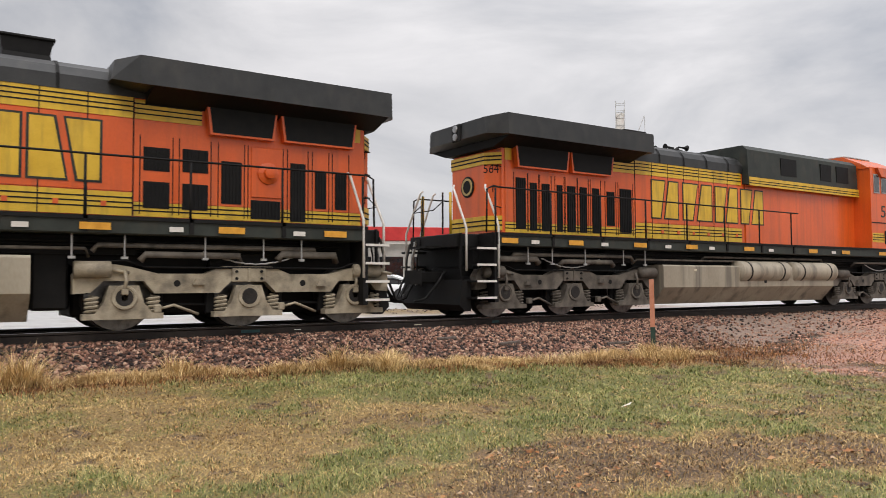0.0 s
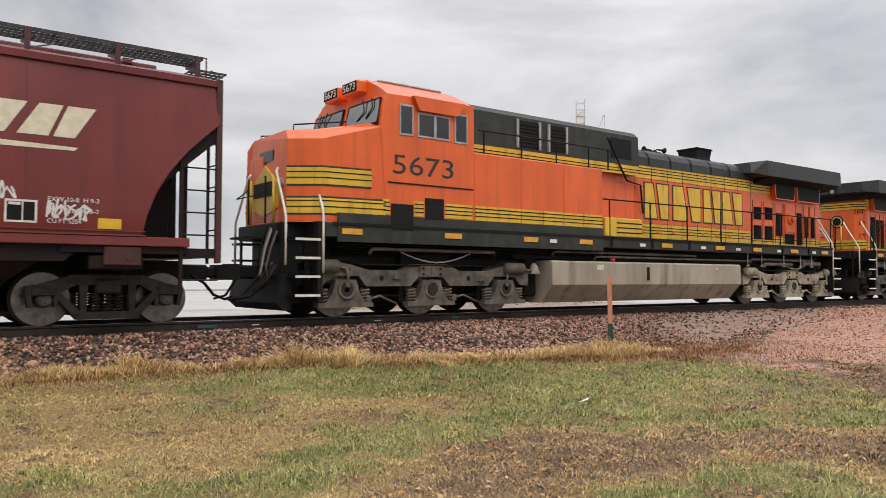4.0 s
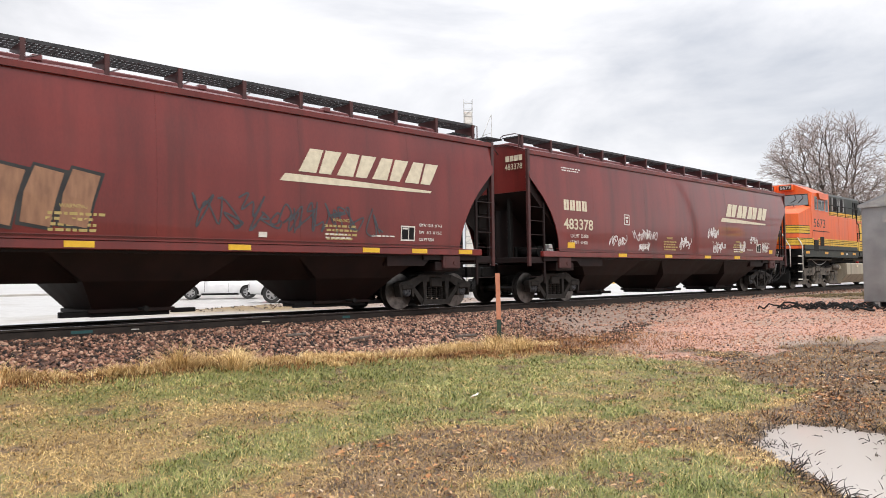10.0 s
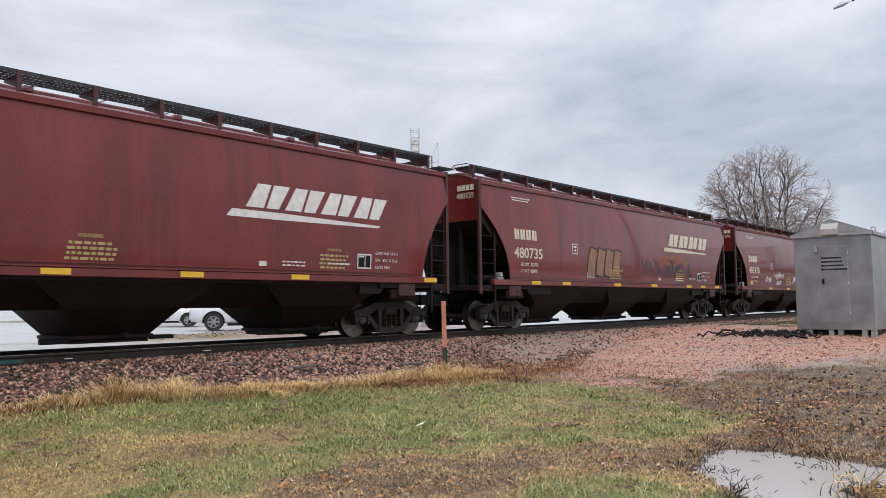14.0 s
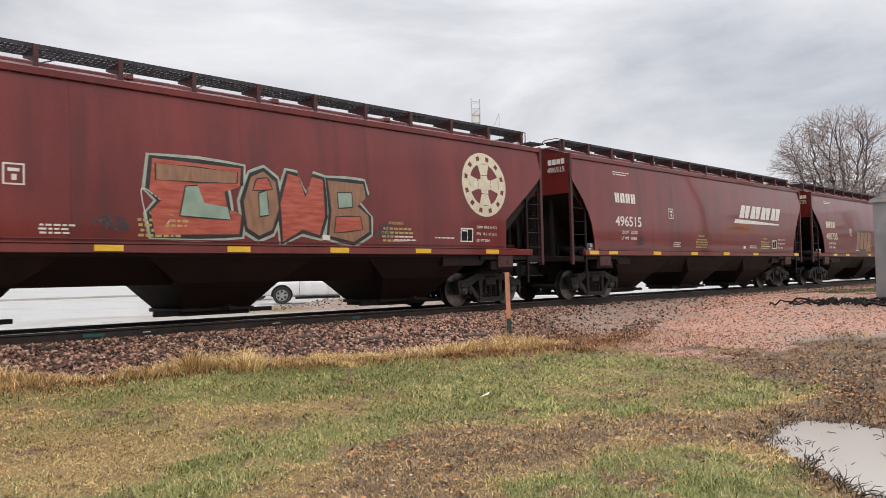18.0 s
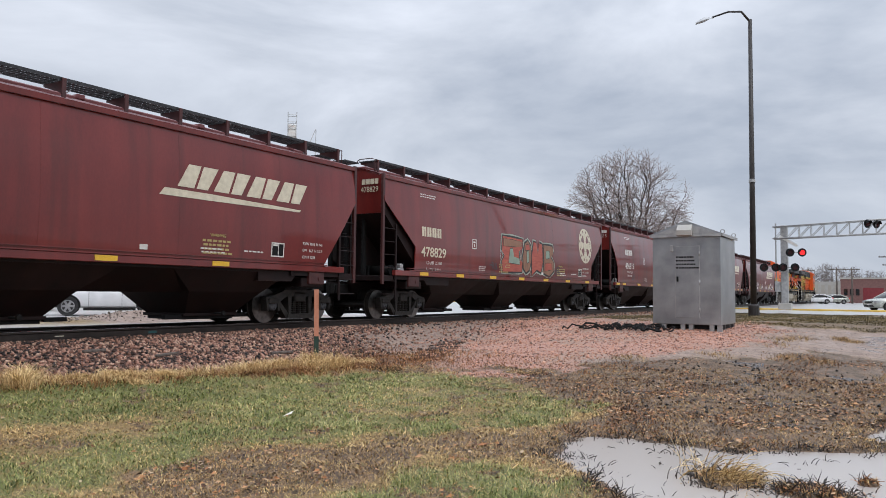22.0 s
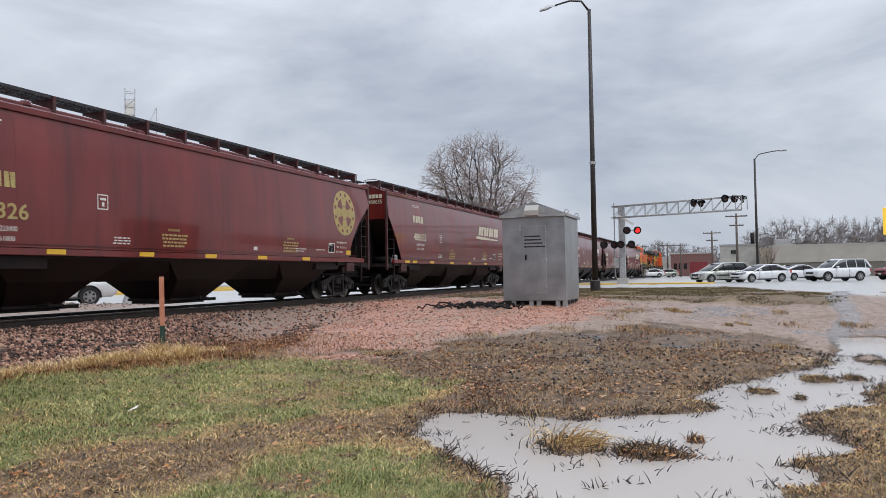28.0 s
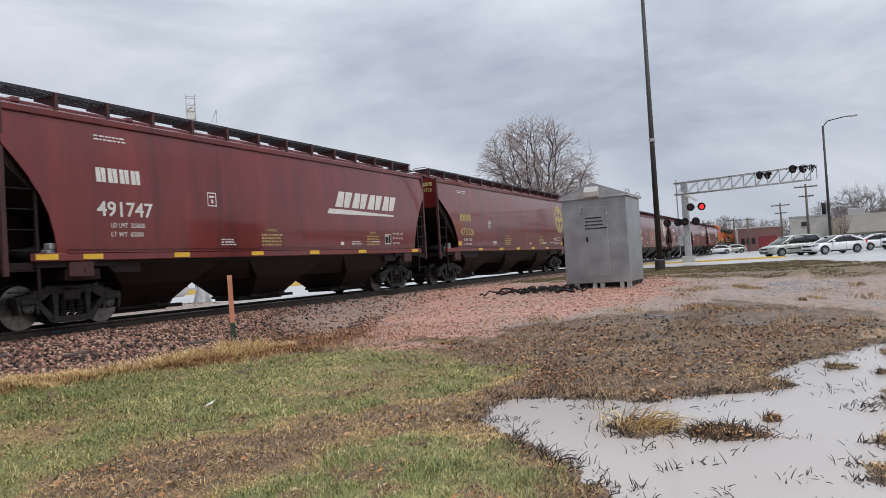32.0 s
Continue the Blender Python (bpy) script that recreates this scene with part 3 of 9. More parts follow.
def build_ground():
    xs = np.concatenate([np.linspace(-1500, -60, 10), np.linspace(-50, -8, 22), np.arange(-7.5, 0, 0.15), np.arange(0, 20, 0.085), np.arange(20, 30, 0.15), np.arange(30, 60, 0.6), np.linspace(62, 150, 20), np.linspace(170, 1800, 12)])
    ys = np.concatenate([np.linspace(-1500, -60, 10), np.linspace(-50, -8, 22), np.arange(-7.5, -3, 0.15), np.arange(-3, 12, 0.085), np.arange(12, 13.5, 0.15), np.arange(13.5, 25, 0.4), np.arange(26, 80, 3.0), np.linspace(90, 1800, 14)])
    X, Y = np.meshgrid(xs, ys, indexing="ij")
    Z = ground_z(X, Y)
    v = np.stack([X, Y, Z], -1).reshape(-1, 3)
    nx, ny = X.shape
    i, j = np.meshgrid(np.arange(nx - 1), np.arange(ny - 1), indexing="ij")
    a = (i * ny + j).ravel()
    f = np.stack([a, a + ny, a + ny + 1, a + 1], 1)
    ob = bulk("ground", v, f, M["ground"], "wet lawn, mud, pink gravel and pavement beside the track", "ground", "structure")
    me = ob.data
    me.polygons.foreach_set("use_smooth", np.ones(len(f), bool))
    x, y = v[:, 0], v[:, 1]
    n1, n2, n3 = fbm(x, y, 0.6, 61), fbm(x, y, 2.0, 63), fbm(x, y, 0.35, 65)
    gravel = pad_gravel(x, y)
    ballast = sstep(-0.35, 0.05, y - toe_line(x) + 0.25 * n1) * (1 - sstep(16.2, 17.0, y)) * (1 - 0.9 * sstep(12.5, 16.5, x - 1.2 * (y - 12.2) + n1))
    dirt = np.exp(-((x - 17.5) / 6.5) ** 2 - ((y - 21.5) / 2.2) ** 2) * 2.6
    paved = np.maximum(sstep(16.6, 17.4, y) * (1 - np.clip(dirt + 0.35 * n1, 0, 1)), np.maximum(sstep(48, 50, x), sstep(26, 30, x) * sstep(-4.0, -4.8, y - 0.16 * (x - 27) + 0.5 * n1)))
    green = greenness(x, y)
    berm = verge_zone(x, y)
    lit = litter_zone(x, y)
    mud = np.maximum(np.maximum(bare_soil(x, y), lit), np.maximum(sstep(-0.45, -0.02, pool_depth(x, y)), 0.7 * sstep(-0.5, -1.1, y))) * (1 - berm) + 0.6 * berm
    tan = sstep(12.6, 14.5, x + 0.8 * n1) * (1 - lit) * (1 - berm) * (1 - sstep(-0.3, 0.0, pool_depth(x, y)))
    ruts = np.exp(-((y + 2.2 + 0.12 * (x - 17) + 0.3 * n3) / 0.35) ** 2) + np.exp(-((y + 4.0 + 0.12 * (x - 17) + 0.3 * n3) / 0.4) ** 2)
    film = sstep(0.12, 0.4, n1 * 0.8 + 0.5 * n2) * sstep(13, 17, x) * (1 - sstep(30, 36, x))
    streak = sstep(0.0, 0.3, 0.55 - np.abs(y - 8.9 - 0.32 * (x - 14.0)) + 0.5 * n2) * sstep(12.8, 13.6, x + 0.4 * n2) * (1 - sstep(16.5, 18, x + n2))
    pools = sstep(0.25, 0.5, fbm(x, y, 0.7, 71) + 0.3 * n2) * sstep(11.0, 12.0, x) * (1 - sstep(13.5, 15, x)) * sstep(5, 6, y) * (1 - sstep(9.5, 10.5, y))
    wetlit = lit * sstep(0.25, 0.5, fbm(x, y, 1.2, 73)) * 0.7
    damp = np.maximum(np.maximum(np.maximum(film * (0.10 + 0.55 * sstep(4, 0, y)) * tan, streak), np.maximum(pools, wetlit)), ruts * sstep(15, 18, x) * (1 - sstep(32, 40, x)))
    gravel = gravel * np.clip(1.15 - 1.3 * streak - 0.8 * pools, 0, 1)
    for nm, val in (("gravel", gravel), ("ballast", ballast), ("paved", paved), ("mud", mud), ("green", green), ("damp", damp), ("tan", tan)):
        at = me.attributes.new(nm, "FLOAT", "POINT")
        at.data.foreach_set("value", np.clip(val, 0, 1).astype(np.float32))
    return ob


def ground_material():
    m = bpy.data.materials.new("mixed_ground")
    m.use_nodes = True
    nt = m.node_tree
    L = nt.links.new
    b = nt.nodes["Principled BSDF"]
    b.inputs["Specular IOR Level"].default_value = 0.3
    tc = nt.nodes.new("ShaderNodeTexCoord")

    def noise_at(s, d=5):
        n = nt.nodes.new("ShaderNodeTexNoise")
        n.inputs["Scale"].default_value, n.inputs["Detail"].default_value = s, d
        L(tc.outputs["Object"], n.inputs["Vector"])
        return n

    def ramp(src, stops):
        r = nt.nodes.new("ShaderNodeValToRGB")
        ramp_of(r, stops)
        L(src, r.inputs["Fac"])
        return r.outputs["Color"]

    def mix(fac, a, c):
        x = nt.nodes.new("ShaderNodeMix")
        x.data_type = "RGBA"
        L(fac, x.inputs["Factor"])
        L(a, x.inputs["A"])
        L(c, x.inputs["B"])
        return x.outputs["Result"]

    def attr(nm):
        a = nt.nodes.new("ShaderNodeAttribute")
        a.attribute_name = nm
        return a.outputs["Fac"]
    n1, n2, n3 = noise_at(0.55), noise_at(5), noise_at(42, 3)
    n4 = noise_at(14, 6)

    def ragged(nm, k=0.9):
        """A zone's weight with an uneven edge."""
        a = nt.nodes.new("ShaderNodeMath")
        a.operation = "MULTIPLY_ADD"
        a.inputs[1].default_value, a.inputs[2].default_value = k, -k / 2
        L(n4.outputs["Fac"], a.inputs[0])
        c = nt.nodes.new("ShaderNodeMath")
        c.operation = "ADD"
        L(attr(nm), c.inputs[0])
        L(a.outputs[0], c.inputs[1])
        return ramp(c.outputs[0], [(0.3, (0, 0, 0)), (0.7, (1, 1, 1))])
    lawn = mix(ragged("green"), ramp(n3.outputs["Fac"], [(0.3, (0.075, 0.046, 0.019)), (0.7, (0.34, 0.235, 0.10))]), ramp(n3.outputs["Fac"], [(0.3, (0.055, 0.056, 0.016)), (0.7, (0.20, 0.195, 0.06))]))
    mudc = mix(ramp(n2.outputs["Fac"], [(0.42, (0, 0, 0)), (0.62, (1, 1, 1))]), ramp(n3.outputs["Fac"], [(0.3, (0.030, 0.019, 0.011)), (0.7, (0.14, 0.092, 0.055))]), ramp(n3.outputs["Fac"], [(0.3, (0.07, 0.042, 0.025)), (0.7, (0.27, 0.18, 0.115))]))
    tanc = mix(ramp(n2.outputs["Fac"], [(0.40, (0, 0, 0)), (0.60, (1, 1, 1))]), ramp(n3.outputs["Fac"], [(0.3, (0.13, 0.09, 0.068)), (0.7, (0.29, 0.21, 0.165))]), ramp(n3.outputs["Fac"], [(0.3, (0.20, 0.142, 0.11)), (0.7, (0.40, 0.30, 0.24))]))
    grav = mix(ramp(n1.outputs["Fac"], [(0.45, (0, 0, 0)), (0.6, (1, 1, 1))]), ramp(n3.outputs["Fac"], [(0.3, (0.24, 0.12, 0.085)), (0.7, (0.52, 0.30, 0.225))]), ramp(n3.outputs["Fac"], [(0.3, (0.20, 0.125, 0.092)), (0.7, (0.43, 0.30, 0.23))]))
    ball = ramp(n3.outputs["Fac"], [(0.3, (0.03, 0.02, 0.017)), (0.7, (0.19, 0.105, 0.08))])
    pav = ramp(n2.outputs["Fac"], [(0.3, (0.34, 0.33, 0.315)), (0.7, (0.50, 0.49, 0.47))])
    col = mix(ragged("mud"), lawn, mudc)
    col = mix(ragged("tan"), col, tanc)
    col = mix(ragged("gravel"), col, grav)
    col = mix(attr("ballast"), col, ball)
    col = mix(attr("paved"), col, pav)
    wetdark = nt.nodes.new("ShaderNodeMix")
    wetdark.data_type, wetdark.blend_type = "RGBA", "MULTIPLY"
    L(ragged("damp"), wetdark.inputs["Factor"])
    L(col, wetdark.inputs["A"])
    wetdark.inputs["B"].default_value = (0.55, 0.56, 0.58, 1)
    col = wetdark.outputs["Result"]
    L(col, b.inputs["Base Color"])
    rr = nt.nodes.new("ShaderNodeMapRange")
    rr.inputs["To Min"].default_value, rr.inputs["To Max"].default_value = 0.35, 0.85
    L(n1.outputs["Fac"], rr.inputs["Value"])
    wet = nt.nodes.new("ShaderNodeMix")
    L(attr("paved"), wet.inputs["Factor"])
    L(rr.outputs["Result"], wet.inputs["A"])
    wet.inputs["B"].default_value = 0.28
    film = nt.nodes.new("ShaderNodeMix")
    L(ragged("damp"), film.inputs["Factor"])
    L(wet.outputs["Result"], film.inputs["A"])
    film.inputs["B"].default_value = 0.06
    L(film.outputs["Result"], b.inputs["Roughness"])
    bp = nt.nodes.new("ShaderNodeBump")
    bp.inputs["Strength"].default_value, bp.inputs["Distance"].default_value = 0.5, 0.03
    inv = nt.nodes.new("ShaderNodeMapRange")
    inv.inputs["To Min"].default_value, inv.inputs["To Max"].default_value = 0.5, 0.03
    L(attr("paved"), inv.inputs["Value"])
    flat = nt.nodes.new("ShaderNodeMix")
    L(attr("damp"), flat.inputs["Factor"])
    L(inv.outputs["Result"], flat.inputs["A"])
    flat.inputs["B"].default_value = 0.02
    L(flat.outputs["Result"], bp.inputs["Strength"])
    L(n3.outputs["Fac"], bp.inputs["Height"])
    L(bp.outputs["Normal"], b.inputs["Normal"])
    return m


M["ground"] = ground_material()
GROUND = build_ground()

water = bpy.data.materials.new("muddy_water")
water.use_nodes = True
wb = water.node_tree.nodes["Principled BSDF"]
wb.inputs["Base Color"].default_value = (0.41, 0.365, 0.325, 1)
wb.inputs["Roughness"].default_value = 0.11
wb.inputs["IOR"].default_value = 1.33
w_nz = water.node_tree.nodes.new("ShaderNodeTexNoise")
w_nz.inputs["Scale"].default_value = 5.0
w_bp = water.node_tree.nodes.new("ShaderNodeBump")
w_bp.inputs["Strength"].default_value, w_bp.inputs["Distance"].default_value = 0.07, 0.02
water.node_tree.links.new(w_nz.outputs["Fac"], w_bp.inputs["Height"])
water.node_tree.links.new(w_bp.outputs["Normal"], wb.inputs["Normal"])
M["water"] = water
puddle = tagged(part("puddle", Geo().add([(3.5, -8, WATER_Z), (24, -8, WATER_Z), (24, 4.6, WATER_Z), (3.5, 4.6, WATER_Z)], [(0, 1, 2, 3)]), "water"), "shallow muddy rain puddle in the lawn", "puddle", kind="structure")

# ---- track ----
track = thing("railway_track", "wet steel rails on dark wooden ties", "railway track", kind="structure")


def rail_profile(s):
    return [(s * a, z) for a, z in ((-0.07, -0.185), (0.07, -0.185), (0.07, -0.17), (0.012, -0.15), (0.012, -0.045), (0.036, -0.03), (0.036, -0.006), (0.028, 0.0), (-0.028, 0.0), (-0.036, -0.006), (-0.036, -0.03), (-0.012, -0.045), (-0.012, -0.15), (-0.07, -0.17))]


for s in (-1, 1):
    r = part("rail", Geo().prism([(TRACK_YC + s * 0.755 + a, z) for a, z in rail_profile(1)], -120, 400, "x"), "rail", track)
    part("rail_head", Geo().box(-120, 400, TRACK_YC + s * 0.755 - 0.030, TRACK_YC + s * 0.755 + 0.030, 0.0, 0.003), "railtop", r, "bright polished rail head")
TIE = fixed(Geo().box(-0.11, 0.11, -1.3, 1.3, -0.36, -0.188, 0.012).mesh("tie", M["tie"]))
for i in range(150):
    part("tie", TIE, "tie", track, at=(-20 + i * 0.52, TRACK_YC, 0))


# ---- loose ground cover ----
RNG = np.random.default_rng(7)


def pebbles(name, xs, ys, size, mat, label, category, sink=0.3):
    """Many small irregular eight-faced stones, joined."""
    n = len(xs)
    base = np.array([(1, 0, 0), (-1, 0, 0), (0, 1, 0), (0, -1, 0), (0, 0, 1), (0, 0, -1)], float)
    tri = np.array([(0, 2, 4), (2, 1, 4), (1, 3, 4), (3, 0, 4), (2, 0, 5), (1, 2, 5), (3, 1, 5), (0, 3, 5)])
    v = base[None] * RNG.uniform(0.6, 1.25, (n, 6, 1)) * size[:, None, None]
    v += RNG.uniform(-0.25, 0.25, v.shape) * size[:, None, None]
    v[:, :, 2] *= 0.8
    a = RNG.uniform(0, 6.28, n)
    b = RNG.uniform(-0.7, 0.7, n)
    c, s = np.cos(a), np.sin(a)
    cb, sb = np.cos(b), np.sin(b)
    y1, z1 = v[:, :, 1] * cb[:, None] - v[:, :, 2] * sb[:, None], v[:, :, 1] * sb[:, None] + v[:, :, 2] * cb[:, None]
    x2, y2 = v[:, :, 0] * c[:, None] - y1 * s[:, None], v[:, :, 0] * s[:, None] + y1 * c[:, None]
    z0 = ground_z(xs, ys) + size * (1 - sink) * 0.5
    out = np.stack([x2 + xs[:, None], y2 + ys[:, None], z1 + z0[:, None]], -1).reshape(-1, 3)
    f = (tri[None] + (np.arange(n) * 6)[:, None, None]).reshape(-1, 3)
    return bulk(name, out, f, M[mat], label, category)


def scatter(n, x0, x1, y0, y1):
    return RNG.uniform(x0, x1, n), RNG.uniform(y0, y1, n)


bx_, by_ = scatter(48000, -10, 22, 9.6, 13.15)
keep = (by_ > toe_line(bx_) - 0.25 + 0.2 * lump(bx_, by_, 2.1)) & (RNG.uniform(0, 1, len(bx_)) < 1 - 0.93 * sstep(13.5, 17.5, bx_ - 1.2 * (by_ - 12.2) + fbm(bx_, by_, 0.8, 111)))
pebbles("ballast_stones", bx_[keep], by_[keep], RNG.uniform(0.018, 0.050, keep.sum()), "stone", "loose pink and grey crushed ballast stones", "ballast")
bx_, by_ = scatter(9000, -10, 60, 13.2, 16.6)
pebbles("ballast_stones", bx_, by_, RNG.uniform(0.03, 0.06, 9000), "stone", "loose pink and grey crushed ballast stones", "ballast")
bx_, by_ = scatter(1400, 22, 60, 11.4, 13.15)
pebbles("ballast_stones", bx_, by_, RNG.uniform(0.02, 0.05, 1400), "stone", "loose pink and grey crushed ballast stones", "ballast")
bx_, by_ = scatter(42000, 11, 30, 1.0, 11.8)
keep = (pad_gravel(bx_, by_) > RNG.uniform(0.1, 0.9, len(bx_))) & (pool_depth(bx_, by_) < -0.1)
pebbles("gravel_stones", bx_[keep], by_[keep], RNG.uniform(0.008, 0.026, keep.sum()) * np.where(RNG.uniform(0, 1, keep.sum()) < 0.02, 2.2, 1.0), "padstone", "small pink gravel stones pressed into wet ground", "gravel", 0.6)
bx_, by_ = scatter(2600, 11, 24, 19.5, 23.5)
keep = np.exp(-((bx_ - 17.5) / 5.0) ** 2 - ((by_ - 21.5) / 1.3) ** 2) > RNG.uniform(0.1, 0.8, 2600)
pebbles("mound_stones", bx_[keep], by_[keep], RNG.uniform(0.015, 0.05, keep.sum()), "dirtstone", "stones on a low gravel mound behind the track", "gravel", 0.4)
bx_, by_ = scatter(2600, 13, 30, -4.5, 9)
keep = (litter_zone(bx_, by_) < 0.4) & (pool_depth(bx_, by_) < -0.2) & (fbm(bx_, by_, 0.9, 77) > 0.0)
pebbles("mud_clods", bx_[keep], by_[keep], RNG.uniform(0.006, 0.022, keep.sum()), "dirtstone", "dark clods and stones on the wet mud", "mud", 0.5)


def blades(name, xs, ys, h, w, mat, label, category, lean=0.5, base=None):
    """Grass blades, each two narrow triangles bent at half height."""
    n = len(xs)
    z0 = ground_z(xs, ys) if base is None else base
    a = RNG.uniform(0, 6.28, n)
    l = RNG.uniform(0.1, lean, n) * h
    dx, dy = np.cos(a), np.sin(a)
    b = a + RNG.uniform(0.9, 2.2, n)
    wx, wy = np.cos(b) * w / 2, np.sin(b) * w / 2
    v = np.stack([
        np.stack([xs - wx, ys - wy, z0 - 0.01], -1), np.stack([xs + wx, ys + wy, z0 - 0.01], -1),
        np.stack([xs + dx * l * 0.35 + wx * 0.8, ys + dy * l * 0.35 + wy * 0.8, z0 + h * 0.55], -1),
        np.stack([xs + dx * l * 0.35 - wx * 0.8, ys + dy * l * 0.35 - wy * 0.8, z0 + h * 0.55], -1),
        np.stack([xs + dx * l, ys + dy * l, z0 + h * 0.95], -1)], 1).reshape(-1, 3)
    o = (np.arange(n) * 5)[:, None]
    f = np.concatenate([o + np.array([0, 1, 2]), o + np.array([0, 2, 3]), o + np.array([3, 2, 4])], 0)
    return bulk(name, v, f, M[mat], label, category)


def lawn_points(n):
    """Points thinned with distance, over the turf."""
    r = 3.2 + 11.8 * RNG.uniform(0, 1, n) ** 1.15
    a = np.radians(RNG.uniform(-10, 108, n))
    x, y = r * np.sin(a), r * np.cos(a)
    k = (y < toe_line(x) - 0.5) & (pad_gravel(x, y) < 0.4) & (pool_depth(x, y) < -0.06)
    return x[k], y[k]


lx_, ly_ = lawn_points(470000)
gr_ = greenness(lx_, ly_)
so_ = bare_soil(lx_, ly_)
lt_ = litter_zone(lx_, ly_)
pick = RNG.uniform(0, 1, len(lx_))
kg = (pick < 0.02 + 0.80 * gr_ * (1 - 0.8 * so_)) & (lt_ < 0.5)
kd = (~kg) & (pick < 0.95 - 0.60 * so_ - 0.08 * gr_) & (lt_ < 0.5)
kt = (~kg) & (~kd) & (pick < np.where(lt_ < 0.5, 0.97, 0.45))
far_ = np.clip(np.hypot(lx_, ly_) / 6.0, 0.8, 1.9)
tuft = 0.8 + 0.9 * fbm(lx_, ly_, 3.5, 81)
blades("green_grass", lx_[kg], ly_[kg], RNG.uniform(0.016, 0.058, kg.sum()) * (0.6 + 0.5 * gr_[kg]) * np.clip(tuft[kg], 0.35, 1.7), 0.0052 * far_[kg], "grass", "short wet green lawn grass", "grass", 3.2)
blades("dead_grass", lx_[kd], ly_[kd], RNG.uniform(0.008, 0.032, kd.sum()) * np.clip(tuft[kd], 0.4, 1.5), 0.0052 * far_[kd], "dryblade", "short matted tan dead lawn grass", "grass", 5.0)
blades("brown_thatch", lx_[kt], ly_[kt], RNG.uniform(0.006, 0.034, kt.sum()), 0.0055 * far_[kt], "thatch", "brown flattened thatch on wet soil", "grass", 4.0)


def stalks(name, xs, ys, length, radius, mat, label, category, droop=1.0, upright=0.6, base=None, head=None):
    """Dead stems, each a tapering three-sided curved rod that droops towards its tip."""
    n, m = len(xs), 5
    z0 = ground_z(xs, ys) if base is None else base
    a = RNG.uniform(0, 6.28, n) if head is None else head
    e = RNG.uniform(upright - 0.5, min(1.5, upright + 0.7), n)
    turn, curl = RNG.uniform(-0.5, 0.5, n), RNG.uniform(0.2, 1.0, n) * droop
    p = np.stack([xs, ys, z0 - 0.01], -1)
    rings = []
    for k in range(m):
        d = np.stack([np.cos(a) * np.cos(e), np.sin(a) * np.cos(e), np.sin(e)], -1)
        side = np.stack([-np.sin(a), np.cos(a), np.zeros(n)], -1)
        up = np.cross(d, side)
        r = (radius * (1 - 0.8 * k / (m - 1)))[:, None] if np.ndim(radius) else radius * (1 - 0.8 * k / (m - 1))
        rings += [p + side * r, p - side * r * 0.5 + up * r * 0.87, p - side * r * 0.5 - up * r * 0.87]
        p = p + d * (length / (m - 1))[:, None]
        p[:, 2] = np.maximum(p[:, 2], z0 + 0.004)
        a, e = a + turn, e - curl * 2.2 / m
    v = np.stack(rings, 1).reshape(-1, 3)
    o = (np.arange(n) * m * 3)[:, None]
    f = np.concatenate([o + np.array([k * 3 + q, k * 3 + (q + 1) % 3, k * 3 + 3 + (q + 1) % 3, k * 3 + 3 + q]) for k in range(m - 1) for q in range(3)], 0)
    return bulk(name, v, f, M[mat], label, category)


# tall dry grass at the foot of the ballast, in uneven clumps
cc_ = RNG.uniform(-9, 12.0, 190)
cw_ = RNG.uniform(0.05, 0.26, 190)
ch_ = RNG.uniform(0.10, 0.30, 190) * (0.8 + 0.9 * np.clip(fbm(cc_, cc_ * 0, 0.5, 91), -0.6, 0.7)) * np.where(RNG.uniform(0, 1, 190) < 0.10, 1.6, 1.0)
co_ = RNG.normal(0, 0.20, 190)
ci_ = RNG.integers(0, 110, 40000)
fx_ = cc_[ci_] + RNG.normal(0, 1, 40000) * cw_[ci_]
fy_ = toe_line(fx_) - 0.45 + co_[ci_] + RNG.normal(0, 0.09, 40000)
ch_ = ch_[ci_] * np.exp(-((fx_ - cc_[ci_]) / (1.6 * cw_[ci_])) ** 2)
blades("dry_grass_fringe", fx_, fy_, RNG.uniform(0.25, 1.1, 40000) * ch_ + 0.02, 0.0075, "straw", "tall dry straw-coloured grass along the ballast", "dry grass", 2.2)
fx_ = RNG.uniform(-9, 12.4, 16000)
fy_ = toe_line(fx_) - 0.5 + RNG.normal(0, 0.16, len(fx_)) + 0.2 * fbm(fx_, fx_ * 0, 0.8, 92)
blades("dry_grass_fringe", fx_, fy_, RNG.uniform(0.03, 0.13, len(fx_)) * np.clip(0.9 + fbm(fx_, fy_, 2.0, 94), 0.3, 1.6), 0.007, "straw", "low matted straw along the ballast", "dry grass", 2.6)
fx_ = np.concatenate([RNG.uniform(-9, 14.0, 17000), RNG.uniform(9.5, 15.0, 7000)])
fy_ = toe_line(fx_) - 0.75 + RNG.normal(0, 1, len(fx_)) * np.where(fx_ > 11, 0.30 + 0.35 * (fx_ - 11), 0.30) + 0.3 * fbm(fx_, fx_ * 0, 0.8, 93)
blades("brown_thatch", fx_, fy_, RNG.uniform(0.015, 0.085, len(fx_)), 0.009, "rust", "brown dead weeds at the lawn's edge", "weeds", 2.4)
